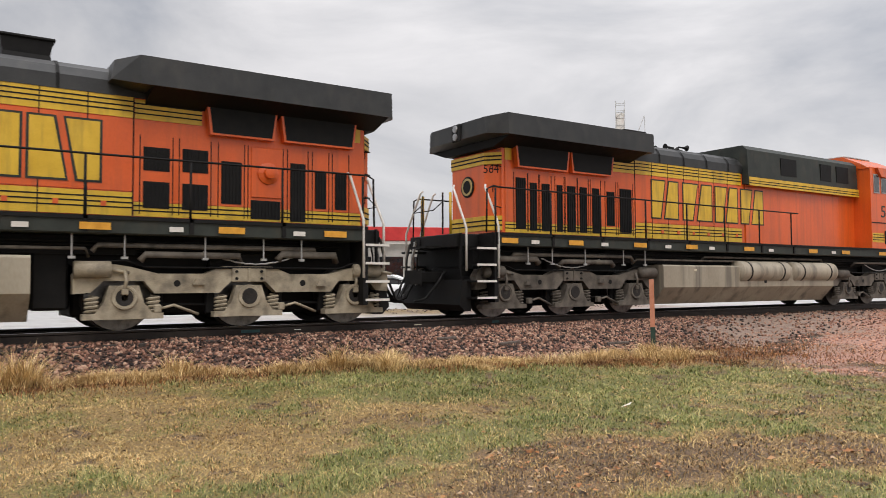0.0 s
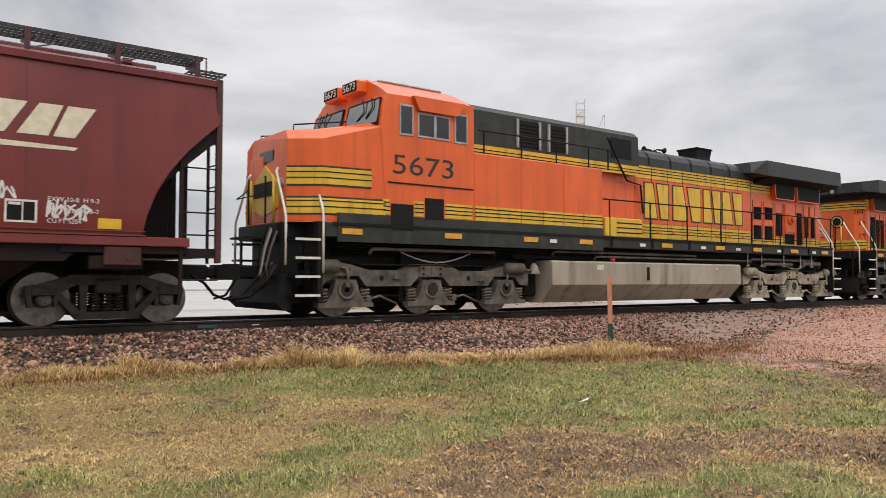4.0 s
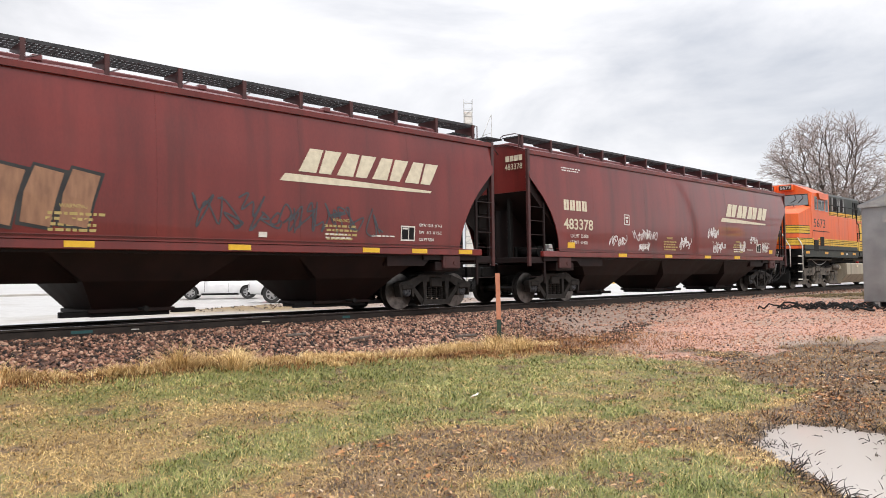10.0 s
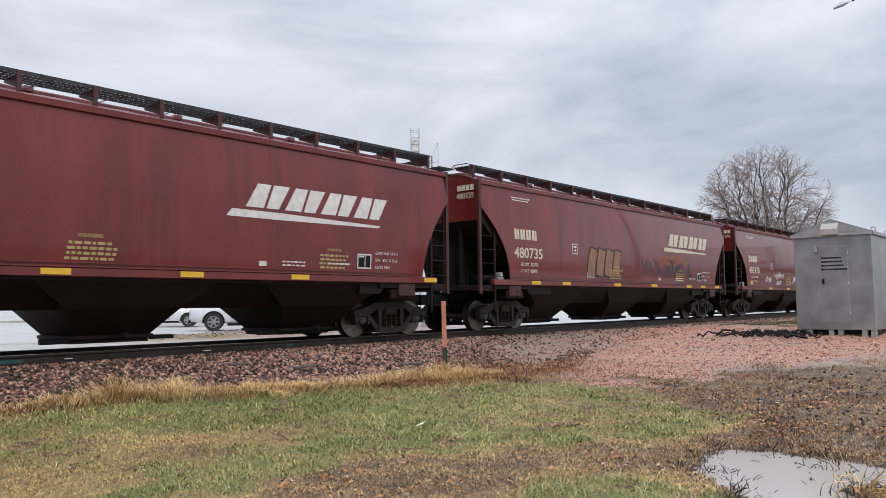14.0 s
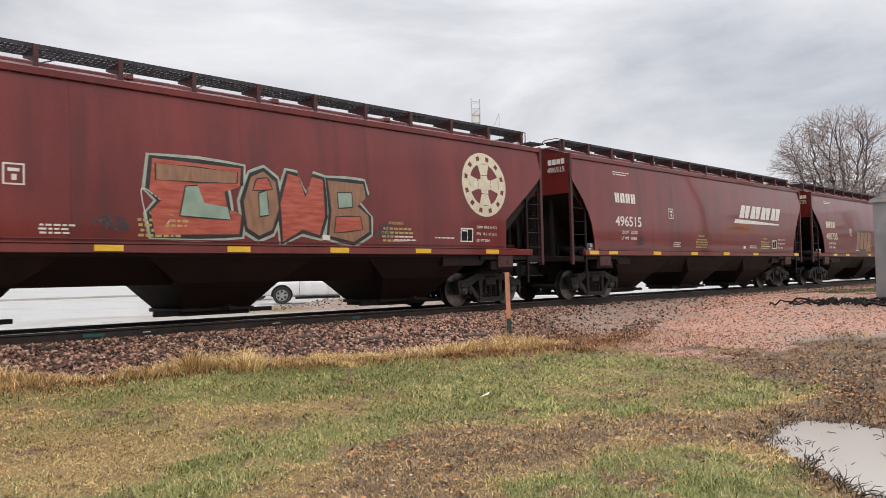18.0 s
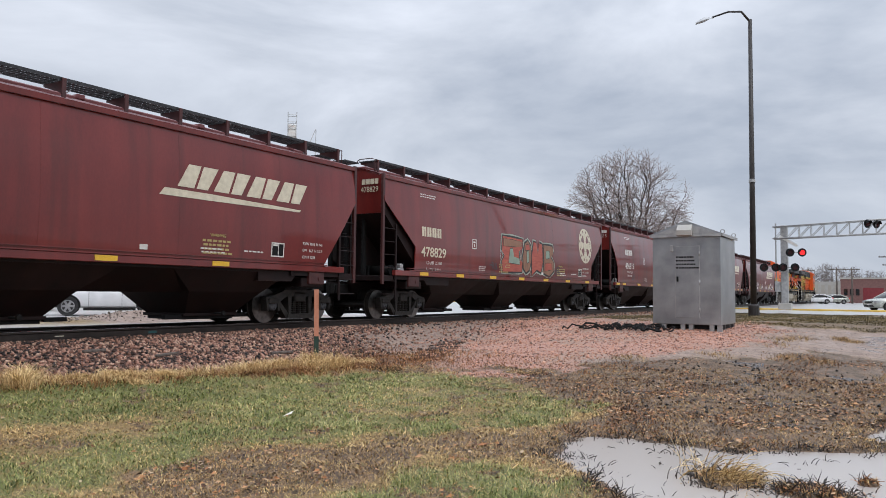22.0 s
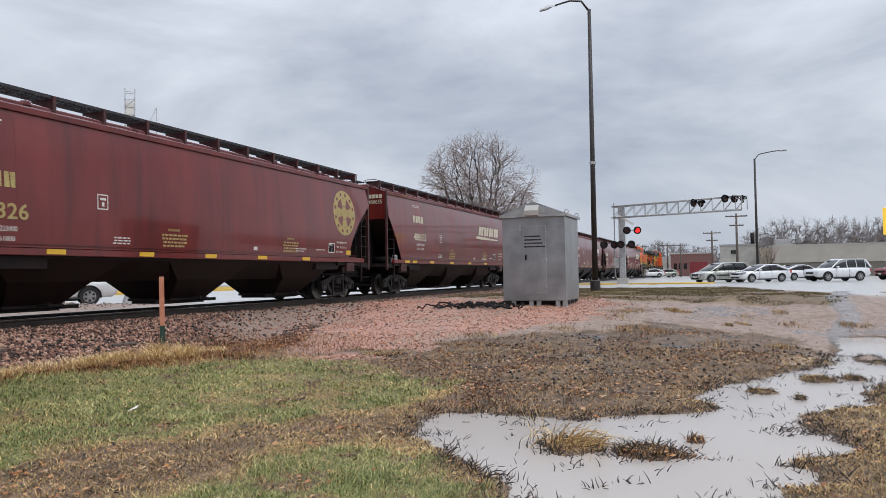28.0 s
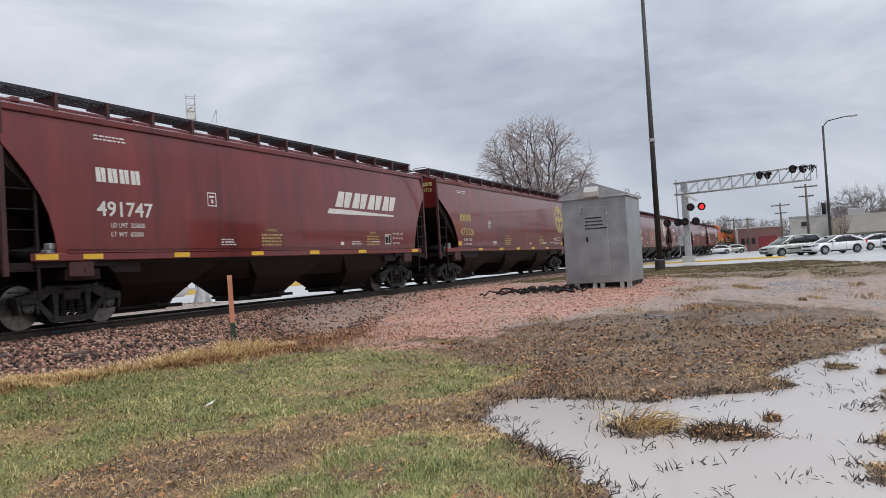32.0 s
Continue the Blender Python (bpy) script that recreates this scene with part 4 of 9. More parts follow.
# weeds among the wet leaves by the puddle
fx_, fy_ = scatter(60000, 7.5, 19.5, -2.0, 7)
wd_ = litter_zone(fx_, fy_) * np.clip(0.30 + 1.5 * fbm(fx_, fy_, 1.1, 95) - 0.03 * (fx_ - 10), 0.02, 1)
kf = (RNG.uniform(0, 1, len(fx_)) < 0.62 * wd_) & (pool_depth(fx_, fy_) < -0.03)
blades("weed_litter", fx_[kf], fy_[kf], RNG.uniform(0.01, 0.055, kf.sum()), 0.008, "rust", "rust-brown dead weeds and leaf scraps on wet mud", "weeds", 3.0)
kf = (RNG.uniform(0, 1, len(fx_)) < 0.12 * wd_) & (pool_depth(fx_, fy_) < -0.03)
stalks("weed_stems", fx_[kf], fy_[kf], RNG.uniform(0.04, 0.14, kf.sum()), 0.005, "wetstem", "dark upright dead weed stems on wet mud", "weeds", 0.6, 1.0)
kf = (RNG.uniform(0, 1, len(fx_)) < 0.10 * wd_) & (pool_depth(fx_, fy_) < -0.03)
stalks("weed_stems", fx_[kf], fy_[kf], RNG.uniform(0.04, 0.13, kf.sum()), 0.005, "rust", "rust-brown dead weed stems on wet mud", "weeds", 0.8, 0.8)
# low tufts scattered over the mud and the gravel
tx_, ty_ = scatter(70, 12.5, 24, -3.5, 9.5)
ok = (litter_zone(tx_, ty_) < 0.5) & (pool_depth(tx_, ty_) < -0.3)
tx_, ty_ = np.concatenate([tx_[ok], [18.6, 16.9, 17.2, 15.8, 14.6, 15.6]]), np.concatenate([ty_[ok], [4.4, 1.5, 2.2, -0.9, 6.4, 0.2]])
ti_ = RNG.integers(0, len(tx_), 9000)
tr_ = RNG.uniform(0.08, 0.36, len(tx_))[ti_]
fx_, fy_ = tx_[ti_] + RNG.normal(0, 1, 9000) * tr_, ty_[ti_] + RNG.normal(0, 0.7, 9000) * tr_
kf = (pool_depth(fx_, fy_) < -0.1) & (pad_gravel(fx_, fy_) < 0.35)
blades("weed_tufts", fx_[kf], fy_[kf], RNG.uniform(0.02, 0.10, kf.sum()), 0.010, "thatch", "low brown weed tufts on the wet ground", "weeds", 2.0)
fx_, fy_ = scatter(90000, 24, 48, -4, 10.5)
kv = (verge_zone(fx_, fy_) > 0.5) & (fbm(fx_, fy_, 0.7, 97) > -0.25)
fx_, fy_ = fx_[kv], fy_[kv]
blades("verge_grass", fx_, fy_, RNG.uniform(0.015, 0.06, len(fx_)), 0.024, "verge", "rough tan and green verge grass beside the road", "grass", 2.0)


def leaves(xs, ys, size, name="fallen_leaves"):
    n = len(xs)
    a, t = RNG.uniform(0, 6.28, n), RNG.uniform(-0.6, 0.6, n)
    z = ground_z(xs, ys) + RNG.uniform(0.008, 0.03, n)
    u = np.stack([np.cos(a), np.sin(a), t * 0.5], -1) * size[:, None]
    w = np.stack([-np.sin(a), np.cos(a), RNG.uniform(-0.5, 0.5, n)], -1) * size[:, None] * 0.62
    c = np.stack([xs, ys, z], -1)
    up = np.zeros_like(c)
    up[:, 2] = size * RNG.uniform(0.1, 0.5, n)
    v = np.stack([c - u, c + w + up, c + u + up * 0.4, c - w + up * 0.7], 1).reshape(-1, 3)
    o = (np.arange(n) * 4)[:, None]
    f = np.concatenate([o + np.array([0, 1, 2]), o + np.array([0, 2, 3])], 0)
    return bulk(name, v, f, M["leaf"], "scattered wet brown fallen leaves", "leaves")


ax_, ay_ = scatter(190000, 1.0, 18, -2.5, 9.5)
want = 0.50 * litter_zone(ax_, ay_) * np.clip(0.25 + 1.4 * fbm(ax_, ay_, 1.3, 101) - 0.05 * (ax_ - 9), 0, 1) + 0.26 * bare_soil(ax_, ay_) * np.clip(0.35 + 1.0 * fbm(ax_, ay_, 1.6, 103), 0, 1) * sstep(9.5, 8, ax_) * sstep(6.3, 5.2, ay_) + 0.006
kl = (RNG.uniform(0, 1, len(ax_)) < want) & (pool_depth(ax_, ay_) < -0.02) & (pad_gravel(ax_, ay_) < 0.6)
leaves(ax_[kl], ay_[kl], RNG.uniform(0.010, 0.030, kl.sum()) * np.where(RNG.uniform(0, 1, kl.sum()) < 0.10, 1.6, 1.0))

# dark stems standing in and round the puddle, in small clumps
px_, py_ = scatter(5600, 4, 16, -2.5, 4.5)
pd_ = pool_depth(px_, py_)
ok = (np.abs(pd_ + 0.02) < 0.16) & (RNG.uniform(0, 1, 5600) < 0.85) | (pd_ > 0) & (pd_ < 0.6) & (RNG.uniform(0, 1, 5600) < 0.10)
px_, py_ = px_[ok], py_[ok]
pi_ = RNG.integers(0, len(px_), len(px_) * 6)
sx_, sy_ = px_[pi_] + RNG.normal(0, 0.045, len(pi_)), py_[pi_] + RNG.normal(0, 0.045, len(pi_))
stalks("puddle_stems", sx_, sy_, RNG.uniform(0.03, 0.16, len(sx_)) * RNG.uniform(0.4, 1, len(px_))[pi_], 0.0065, "wetstem", "dark wet dead weed stems in the puddle", "weeds", 0.8, 1.0, np.maximum(ground_z(sx_, sy_), WATER_Z - 0.02))
sx_, sy_ = scatter(40000, 4, 13, -2.5, 4.5)
pd_ = pool_depth(sx_, sy_)
kk = (pd_ > -0.45) & (pd_ < 0.02) & (RNG.uniform(0, 1, 40000) < 0.55)
blades("puddle_edge_thatch", sx_[kk], sy_[kk], RNG.uniform(0.008, 0.05, kk.sum()), 0.008, "thatch", "matted brown thatch along the puddle's edge", "weeds", 3.5, np.maximum(ground_z(sx_[kk], sy_[kk]), WATER_Z))
for cx_, cy_, rx_, ry_, m_, h_, nm_ in ((7.05, 1.35, 0.20, 0.15, "thatch", 0.05, 500), (7.15, 1.65, 0.22, 0.16, "wetstem", 0.18, 60), (7.0, 0.72, 0.15, 0.22, "wetstem", 0.16, 230), (7.0, 0.7, 0.16, 0.22, "rust", 0.07, 320), (6.95, 0.35, 0.04, 0.22, "rust", 0.05, 120), (7.6, 0.33, 0.05, 0.05, "rust", 0.10, 50), (12.3, -1.18, 0.18, 0.2, "thatch", 0.07, 260), (10.9, -0.36, 0.12, 0.14, "thatch", 0.05, 120), (12.5, -1.66, 0.15, 0.16, "thatch", 0.06, 160), (10.45, -0.78, 0.05, 0.05, "wetstem", 0.08, 30), (8.3, -0.5, 0.14, 0.14, "wetstem", 0.20, 46), (5.8, 1.85, 0.14, 0.10, "wetstem", 0.22, 40), (6.0, 0.7, 0.07, 0.08, "wetstem", 0.16, 12), (5.7, 0.1, 0.1, 0.1, "wetstem", 0.12, 14), (8.4, 2.3, 0.20, 0.3, "wetstem", 0.16, 70), (7.9, 1.95, 0.12, 0.14, "wetstem", 0.16, 26), (6.35, 1.2, 0.08, 0.08, "wetstem", 0.14, 12), (5.75, 1.0, 0.10, 0.10, "wetstem", 0.15, 14), (5.3, 0.55, 0.09, 0.09, "wetstem", 0.14, 14), (8.1, 1.0, 0.08, 0.08, "wetstem", 0.14, 12)):
    px_, py_ = cx_ + RNG.normal(0, rx_, nm_), cy_ + RNG.normal(0, ry_, nm_)
    stalks("weed_clump", px_, py_, RNG.uniform(0.25, 1.0, nm_) * h_, 0.0065 if m_ == "wetstem" else 0.005, m_, "flattened dead weeds standing in the puddle", "weeds", 0.9, 0.8, np.maximum(ground_z(px_, py_), WATER_Z - 0.01))
# arching straw on the island
px_, py_ = 7.1 + RNG.normal(0, 0.09, 110), 1.42 + RNG.normal(0, 0.16, 110)
stalks("straw_clump", px_, py_, RNG.uniform(0.18, 0.52, 110), 0.005, "straw", "pale arching straw on a small island in the puddle", "dry grass", 1.7, 0.55, np.maximum(ground_z(px_, py_), WATER_Z), RNG.normal(-1.4, 0.9, 110))
px_, py_ = 7.25 + RNG.normal(0, 0.1, 14), 1.75 + RNG.normal(0, 0.08, 14)
stalks("straw_clump", px_, py_, RNG.uniform(0.3, 0.55, 14), 0.003, "straw", "few tall pale straws at the puddle", "dry grass", 0.5, 1.0, np.maximum(ground_z(px_, py_), WATER_Z))
sx_, sy_ = scatter(500, 9.5, 16, -2.0, 4.0)
pebbles("mud_clods", sx_[pool_depth(sx_, sy_) < -0.1], sy_[pool_depth(sx_, sy_) < -0.1], RNG.uniform(0.015, 0.04, int((pool_depth(sx_, sy_) < -0.1).sum())), "wetstem", "dark mud clods in the leaf litter", "mud")
tagged(part("pale_leaf", Geo().add([(6.72, 6.28, -0.70), (6.86, 6.36, -0.71), (6.98, 6.34, -0.67), (6.84, 6.24, -0.68)], [(0, 1, 2, 3)]), "white"), "single pale fallen leaf on the grass", "leaf")


# ---- train ----
SPEED = 4.743
TRACK_Y = 14.0


def wheel_mesh(r, cap_mat=None):
    g = Geo()
    g.lathe([(-0.07, r * 0.86), (-0.068, r * 0.99), (0.055, r), (0.06, r + 0.028), (0.085, r + 0.026), (0.09, r * 0.88), (0.05, r * 0.82), (0.03, r * 0.45), (0.06, r * 0.3), (-0.05, r * 0.3), (-0.02, r * 0.45), (-0.03, r * 0.8)], "y", 28)
    return g


def make_wheelset(parent, x, r, meshes):
    """Axle with two wheels; turns about y."""
    axle = part("wheelset", meshes["axle"], "wheel", parent, at=(x, 0, r))
    for s in (-1, 1):
        w = part("wheel", meshes["wheel"], "wheel", axle, at=pose(0, s * 0.745, 0, 0, 0, 0 if s < 0 else 180))
        part("tread_face", meshes["tread"], "rim", axle, "bright worn wheel rim", at=pose(0, s * 0.745, 0, 0, 0, 0 if s < 0 else 180))
        part("bearing_cap", meshes["cap"], "cap", axle, at=pose(0, s * 1.06, 0, 0, 0, 0 if s < 0 else 180))
    return axle


def wheel_kit(r):
    k = {}
    k["wheel"] = fixed(wheel_mesh(r).mesh("wheel", M["wheel"]))
    k["tread"] = fixed(Geo().lathe([(-0.074, r * 0.87), (-0.074, r * 0.985), (-0.066, r * 0.985), (-0.066, r * 0.87)], "y", 28).mesh("tread_face", M["rim"]))
    k["axle"] = fixed(Geo().lathe([(-1.0, 0.075), (-0.8, 0.075), (-0.75, 0.1), (0.75, 0.1), (0.8, 0.075), (1.0, 0.075)], "y", 10).mesh("axle", M["wheel"]))
    g = Geo().lathe([(-0.06, 0.02), (-0.06, 0.10), (-0.03, 0.13), (0.08, 0.135)], "y", 14)
    for a in range(3):
        g.lathe([(-0.085, 0.018), (-0.085, 0.022), (-0.05, 0.022)], "y", 6, (0.06 * math.cos(a * 2.094), 0, 0.06 * math.sin(a * 2.094)))
    k["cap"] = fixed(g.mesh("bearing_cap", M["cap"]))
    return k


HW = wheel_kit(0.42)
LW = wheel_kit(0.53)


def side_frame_geo():
    """Cast three-piece freight truck frame, outer face at -y."""
    g = Geo()
    y0, y1 = -0.09, 0.09
    g.prism([(-0.55, 0.80), (0.55, 0.80), (0.62, 0.76), (0.55, 0.64), (-0.55, 0.64), (-0.62, 0.76)], y0, y1, "y")
    for s in (-1, 1):
        g.prism([(s * 0.5, 0.80), (s * 0.92, 0.66), (s * 1.16, 0.62), (s * 1.18, 0.5), (s * 0.72, 0.5), (s * 0.48, 0.64)][::s], y0 - 0.01, y1 + 0.01, "y")
        g.prism([(s * 0.72, 0.56), (s * 0.84, 0.56), (s * 0.46, 0.10), (s * 0.30, 0.12)][::s], y0, y1, "y")
        g.prism([(s * 0.30, 0.66), (s * 0.43, 0.66), (s * 0.40, 0.2), (s * 0.32, 0.2)][::s], y0 - 0.015, y1, "y")
        g.prism([(s * 0.72, 0.56), (s * 0.72, 0.30), (s * 0.77, 0.30), (s * 0.80, 0.56)][::s], y0 - 0.02, y1, "y")
        g.prism([(s * 1.10, 0.56), (s * 1.08, 0.30), (s * 1.13, 0.30), (s * 1.18, 0.56)][::s], y0 - 0.02, y1, "y")
        g.box(min(s * 0.76, s * 1.10), max(s * 0.76, s * 1.10), y0 - 0.05, y1, 0.47, 0.60, 0.02)
    g.prism([(-0.46, 0.10), (0.46, 0.10), (0.42, 0.22), (-0.42, 0.22)], y0 - 0.03, y1, "y")
    return g


def coil_geo():
    g = Geo()
    g.tube([(0.055 * math.cos(a * 0.9), 0.055 * math.sin(a * 0.9), 0.22 + 0.30 * a / 42) for a in range(43)], 0.017, 4)
    return g


SIDE_FRAME = fixed(side_frame_geo().mesh("side_frame", M["truck"]))
COIL = fixed(coil_geo().mesh("spring", M["truck"]))
BOLSTER = fixed(Geo().box(-0.2, 0.2, -1.15, 1.15, 0.5, 0.74, 0.03).box(-0.42, 0.42, -0.3, 0.3, 0.5, 0.86, 0.03).box(-0.34, 0.34, -0.96, 0.96, 0.12, 0.2).mesh("bolster", M["truck"]))
BRAKE_BEAM = fixed(Geo().tube([(-0.42, -0.7, 0.36), (-0.36, 0, 0.32), (-0.42, 0.7, 0.36)], 0.035, 6).box(-0.5, -0.42, -0.82, -0.66, 0.25, 0.5).box(-0.5, -0.42, 0.66, 0.82, 0.25, 0.5).mesh("brake_beam", M["truck"]))


def freight_truck(car, x, wheels):
    b = part("truck", BOLSTER, "truck", car, at=(x, 0, 0))
    for s in (-1, 1):
        part("side_frame", SIDE_FRAME, "truck", b, at=pose(0, s * 1.02, 0, 0, 0, 0 if s < 0 else 180))
        for dx, dy in ((-0.18, -0.05), (0, -0.05), (0.18, -0.05), (-0.09, 0.06), (0.09, 0.06)):
            part("spring", COIL, "truck", b, at=(dx, s * 1.02 + dy, 0))
        part("brake_beam", BRAKE_BEAM, "truck", b, at=pose(0, 0, 0, 0, 0, 0 if s < 0 else 180))
    for s in (-1, 1):
        wheels.append((make_wheelset(car, x + s * 0.91, 0.42, HW), x + s * 0.91, 0.42))


def side_y(z):
    """Outward bulge of the hopper's curved side."""
    t = (z - 1.15) / 2.85
    return 1.545 + 0.30 * t * (1 - t) - 0.07 * t * t


def end_inset(z, style):
    """How far the side sheet's edge stands in from the end post."""
    if style[:6] == "angled":
        return 0.0 if z > 3.32 else float(style[6:]) * min(1.0, (3.32 - z) / 1.2)
    if style[:6] == "curved":
        return 0.0 if z > 3.32 else float(style[6:]) * (1 - ((z - 1.15) / 2.17) ** 2.2)
    return 0.05 if z > 3.1 else 0.05 + 1.25 * min(1.0, (3.1 - z) / 1.7)


def side_panel(xa, xb, hb, style, s):
    """One welded panel of the side, 3 cm thick."""
    zs = [1.36, 1.5, 1.75, 2.12, 2.45, 2.8, 3.1, 3.34, 3.6, 3.85, 4.04]
    rings = []
    for z in zs:
        ins = end_inset(z, style)
        a, b = max(xa, -hb + ins), min(xb, hb - ins)
        rings.append((a, b, z))
    out = [[(a + (b - a) * k / 4, s * side_y(z), z) for k in range(5)] for a, b, z in rings]
    inn = [[(a + (b - a) * k / 4, s * (side_y(z) - 0.03), z) for k in range(5)] for a, b, z in rings]
    g = Geo()
    g.loft(out, smooth=True)
    g.loft(inn)
    for k in (0, 4):
        g.loft([[r[k] for r in out], [r[k] for r in inn]])
    g.loft([out[0], inn[0]])
    g.loft([out[-1], inn[-1]])
    return g


def hopper_parts(style, hb):
    """Shared meshes for one length and style of covered hopper."""
    k = {}
    n = 6
    xs = [-hb + 2 * hb * i / n for i in range(n + 1)]
    k["panels"] = []
    for s in (-1, 1):
        for i in range(n):
            k["panels"].append(fixed(side_panel(xs[i] + (0.0012 if i else 0), xs[i + 1] - (0.0012 if i < n - 1 else 0), hb, style, s).mesh("side_panel", M["hopper"])))
    k["side_sill"], k["sill_lip"], k["top_chord"] = [], [], []
    for s in (-1, 1):
        y0, y1 = sorted((s * 1.48, s * 1.60))
        k["side_sill"].append(fixed(Geo().box(-hb + 0.5, hb - 0.5, y0, y1, 1.25, 1.40, 0.012).mesh("side_sill", M["hopper"])))
        for z0, z1, w in ((1.402, 1.425, 1.615), (1.47, 1.485, 1.60)):
            y0, y1 = sorted((s * 1.50, s * w))
            k["sill_lip"].append(fixed(Geo().box(-hb + 1.2, hb - 1.2, y0, y1, z0, z1).mesh("sill_lip", M["hopper"])))
        k["top_chord"].append(fixed(Geo().prism([(s * 1.40, 3.97), (s * 1.53, 3.97), (s * 1.54, 4.07), (s * 1.40, 4.10)][::s], -hb, hb, "x").mesh("top_chord", M["hopper"])))
    g = Geo()
    rx = [-hb + 0.02 + (2 * hb - 0.04) * i / 30 for i in range(31)]
    prof = [(-1.46, 4.07), (-1.2, 4.17), (-0.8, 4.29), (-0.4, 4.35), (0, 4.37), (0.4, 4.35), (0.8, 4.29), (1.2, 4.17), (1.46, 4.07)]
    g.loft([[(x, y, z + (0.012 if i % 2 else 0)) for y, z in prof] for i, x in enumerate(rx)], smooth=True)
    g.loft([[(x, y, z - 0.04) for y, z in prof] for x in (rx[0], rx[-1])])
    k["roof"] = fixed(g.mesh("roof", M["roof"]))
    g = Geo()
    g.box(-hb + 0.7, hb - 0.7, -0.32, 0.32, 4.34, 4.50, 0.02)
    for i in range(6):
        x = -hb + 1.2 + (2 * hb - 2.4) * i / 5
        g.box(x - 0.08, x + 0.08, -0.36, 0.36, 4.44, 4.54, 0.01)
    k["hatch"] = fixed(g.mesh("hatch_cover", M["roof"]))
    # inner body: end walls, end slopes, centre bin
    w = 1.44
    k["end_wall"], k["slope_sheet"] = [], []
    for s in (-1, 1):
        e = s * (hb - 0.04)
        ring = [(e, -w, 3.0), (e, -w, 4.06)] + [(e, y, z - 0.006) for y, z in prof[1:-1]] + [(e, w, 4.06), (e, w, 3.0)]
        k["end_wall"].append(fixed(Geo().loft([ring, [(x - s * 0.04, y, z) for x, y, z in ring]], closed=True, cap=True).mesh("end_wall", M["hopper"])))
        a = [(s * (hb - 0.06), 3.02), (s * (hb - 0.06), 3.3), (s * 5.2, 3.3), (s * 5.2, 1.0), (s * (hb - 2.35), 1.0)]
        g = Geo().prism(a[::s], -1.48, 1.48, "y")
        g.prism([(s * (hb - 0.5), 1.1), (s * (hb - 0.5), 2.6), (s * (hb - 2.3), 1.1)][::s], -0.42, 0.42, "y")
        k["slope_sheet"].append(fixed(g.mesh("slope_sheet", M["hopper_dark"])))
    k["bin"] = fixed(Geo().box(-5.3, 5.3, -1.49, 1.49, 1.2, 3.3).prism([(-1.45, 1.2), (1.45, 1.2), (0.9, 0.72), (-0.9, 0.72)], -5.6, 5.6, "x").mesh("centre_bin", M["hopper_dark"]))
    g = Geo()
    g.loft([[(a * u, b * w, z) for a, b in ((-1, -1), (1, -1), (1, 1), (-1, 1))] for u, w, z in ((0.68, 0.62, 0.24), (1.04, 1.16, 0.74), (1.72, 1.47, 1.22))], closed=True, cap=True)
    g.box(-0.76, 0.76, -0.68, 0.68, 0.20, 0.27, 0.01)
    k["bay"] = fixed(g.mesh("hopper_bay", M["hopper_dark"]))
    g = Geo()
    g.box(-0.7, 0.7, -0.6, 0.6, 0.13, 0.2, 0.01).box(-1.2, -0.7, -0.62, -0.5, 0.14, 0.24, 0.01).tube([(0.1, -0.95, 0.26), (0.1, 0.95, 0.26)], 0.03, 6)
    g.lathe([(-0.98, 0.05), (-0.95, 0.06), (-0.93, 0.06)], "y", 8, (0.1, 0, 0.26)).box(0.75, 1.2, -0.62, -0.5, 0.16, 0.24, 0.01)
    k["gate"] = fixed(g.mesh("outlet_gate", M["black"]))
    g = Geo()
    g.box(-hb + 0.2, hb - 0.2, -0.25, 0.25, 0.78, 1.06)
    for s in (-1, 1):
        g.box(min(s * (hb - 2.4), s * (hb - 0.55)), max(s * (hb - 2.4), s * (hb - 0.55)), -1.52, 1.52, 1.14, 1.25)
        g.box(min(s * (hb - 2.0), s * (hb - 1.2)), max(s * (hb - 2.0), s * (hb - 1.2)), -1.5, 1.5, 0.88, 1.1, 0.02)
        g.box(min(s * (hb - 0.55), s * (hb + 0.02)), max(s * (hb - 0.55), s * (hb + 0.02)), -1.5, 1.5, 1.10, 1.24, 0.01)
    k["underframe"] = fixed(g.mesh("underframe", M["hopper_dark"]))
    g = Geo()
    g.box(-0.28, 0.28, -0.06, 0.06, 0.94, 1.25, 0.02).lathe([(-0.075, 0.03), (-0.075, 0.06), (-0.05, 0.06)], "y", 10, (0.1, 0, 1.08)).box(-0.22, -0.06, -0.065, -0.05, 1.0, 1.18)
    k["jack_pad"] = fixed(g.mesh("jacking_pad", M["post_paint"]))
    # corner posts, ladders
    g = Geo()
    g.box(-0.05, 0.05, -0.04, 0.04, 1.0, 4.10, 0.008)
    k["post"] = fixed(g.mesh("corner_post", M["post_paint"]))
    g = Geo()
    g.box(-0.03, 0.03, -0.02, 0.02, 0.55, 2.72)
    k["rung"] = fixed(Geo().tube([(0, 0, 0), (0.62, 0, 0)], 0.014, 5).mesh("rung", M["hopper_dark"]))
    k["ladder"] = fixed(g.mesh("side_ladder", M["hopper_dark"]))
    g = Geo()
    for yy in (-1.36, -0.95):
        g.box(-0.02, 0.02, yy - 0.025, yy + 0.025, 1.0, 3.95)
    g.box(-0.02, 0.02, -1.36, -0.95, 3.9, 3.95)
    k["end_rung"] = fixed(Geo().tube([(0, -1.36, 0), (0, -0.95, 0)], 0.014, 5).mesh("rung", M["hopper_dark"]))
    k["end_ladder"] = fixed(g.mesh("end_ladder", M["hopper_dark"]))
    g = Geo()
    for yy in (-0.62, 0.0, 0.62):
        g.box(-0.06, 0.06, yy - 0.05, yy + 0.05, 1.1, 3.1, 0.01)
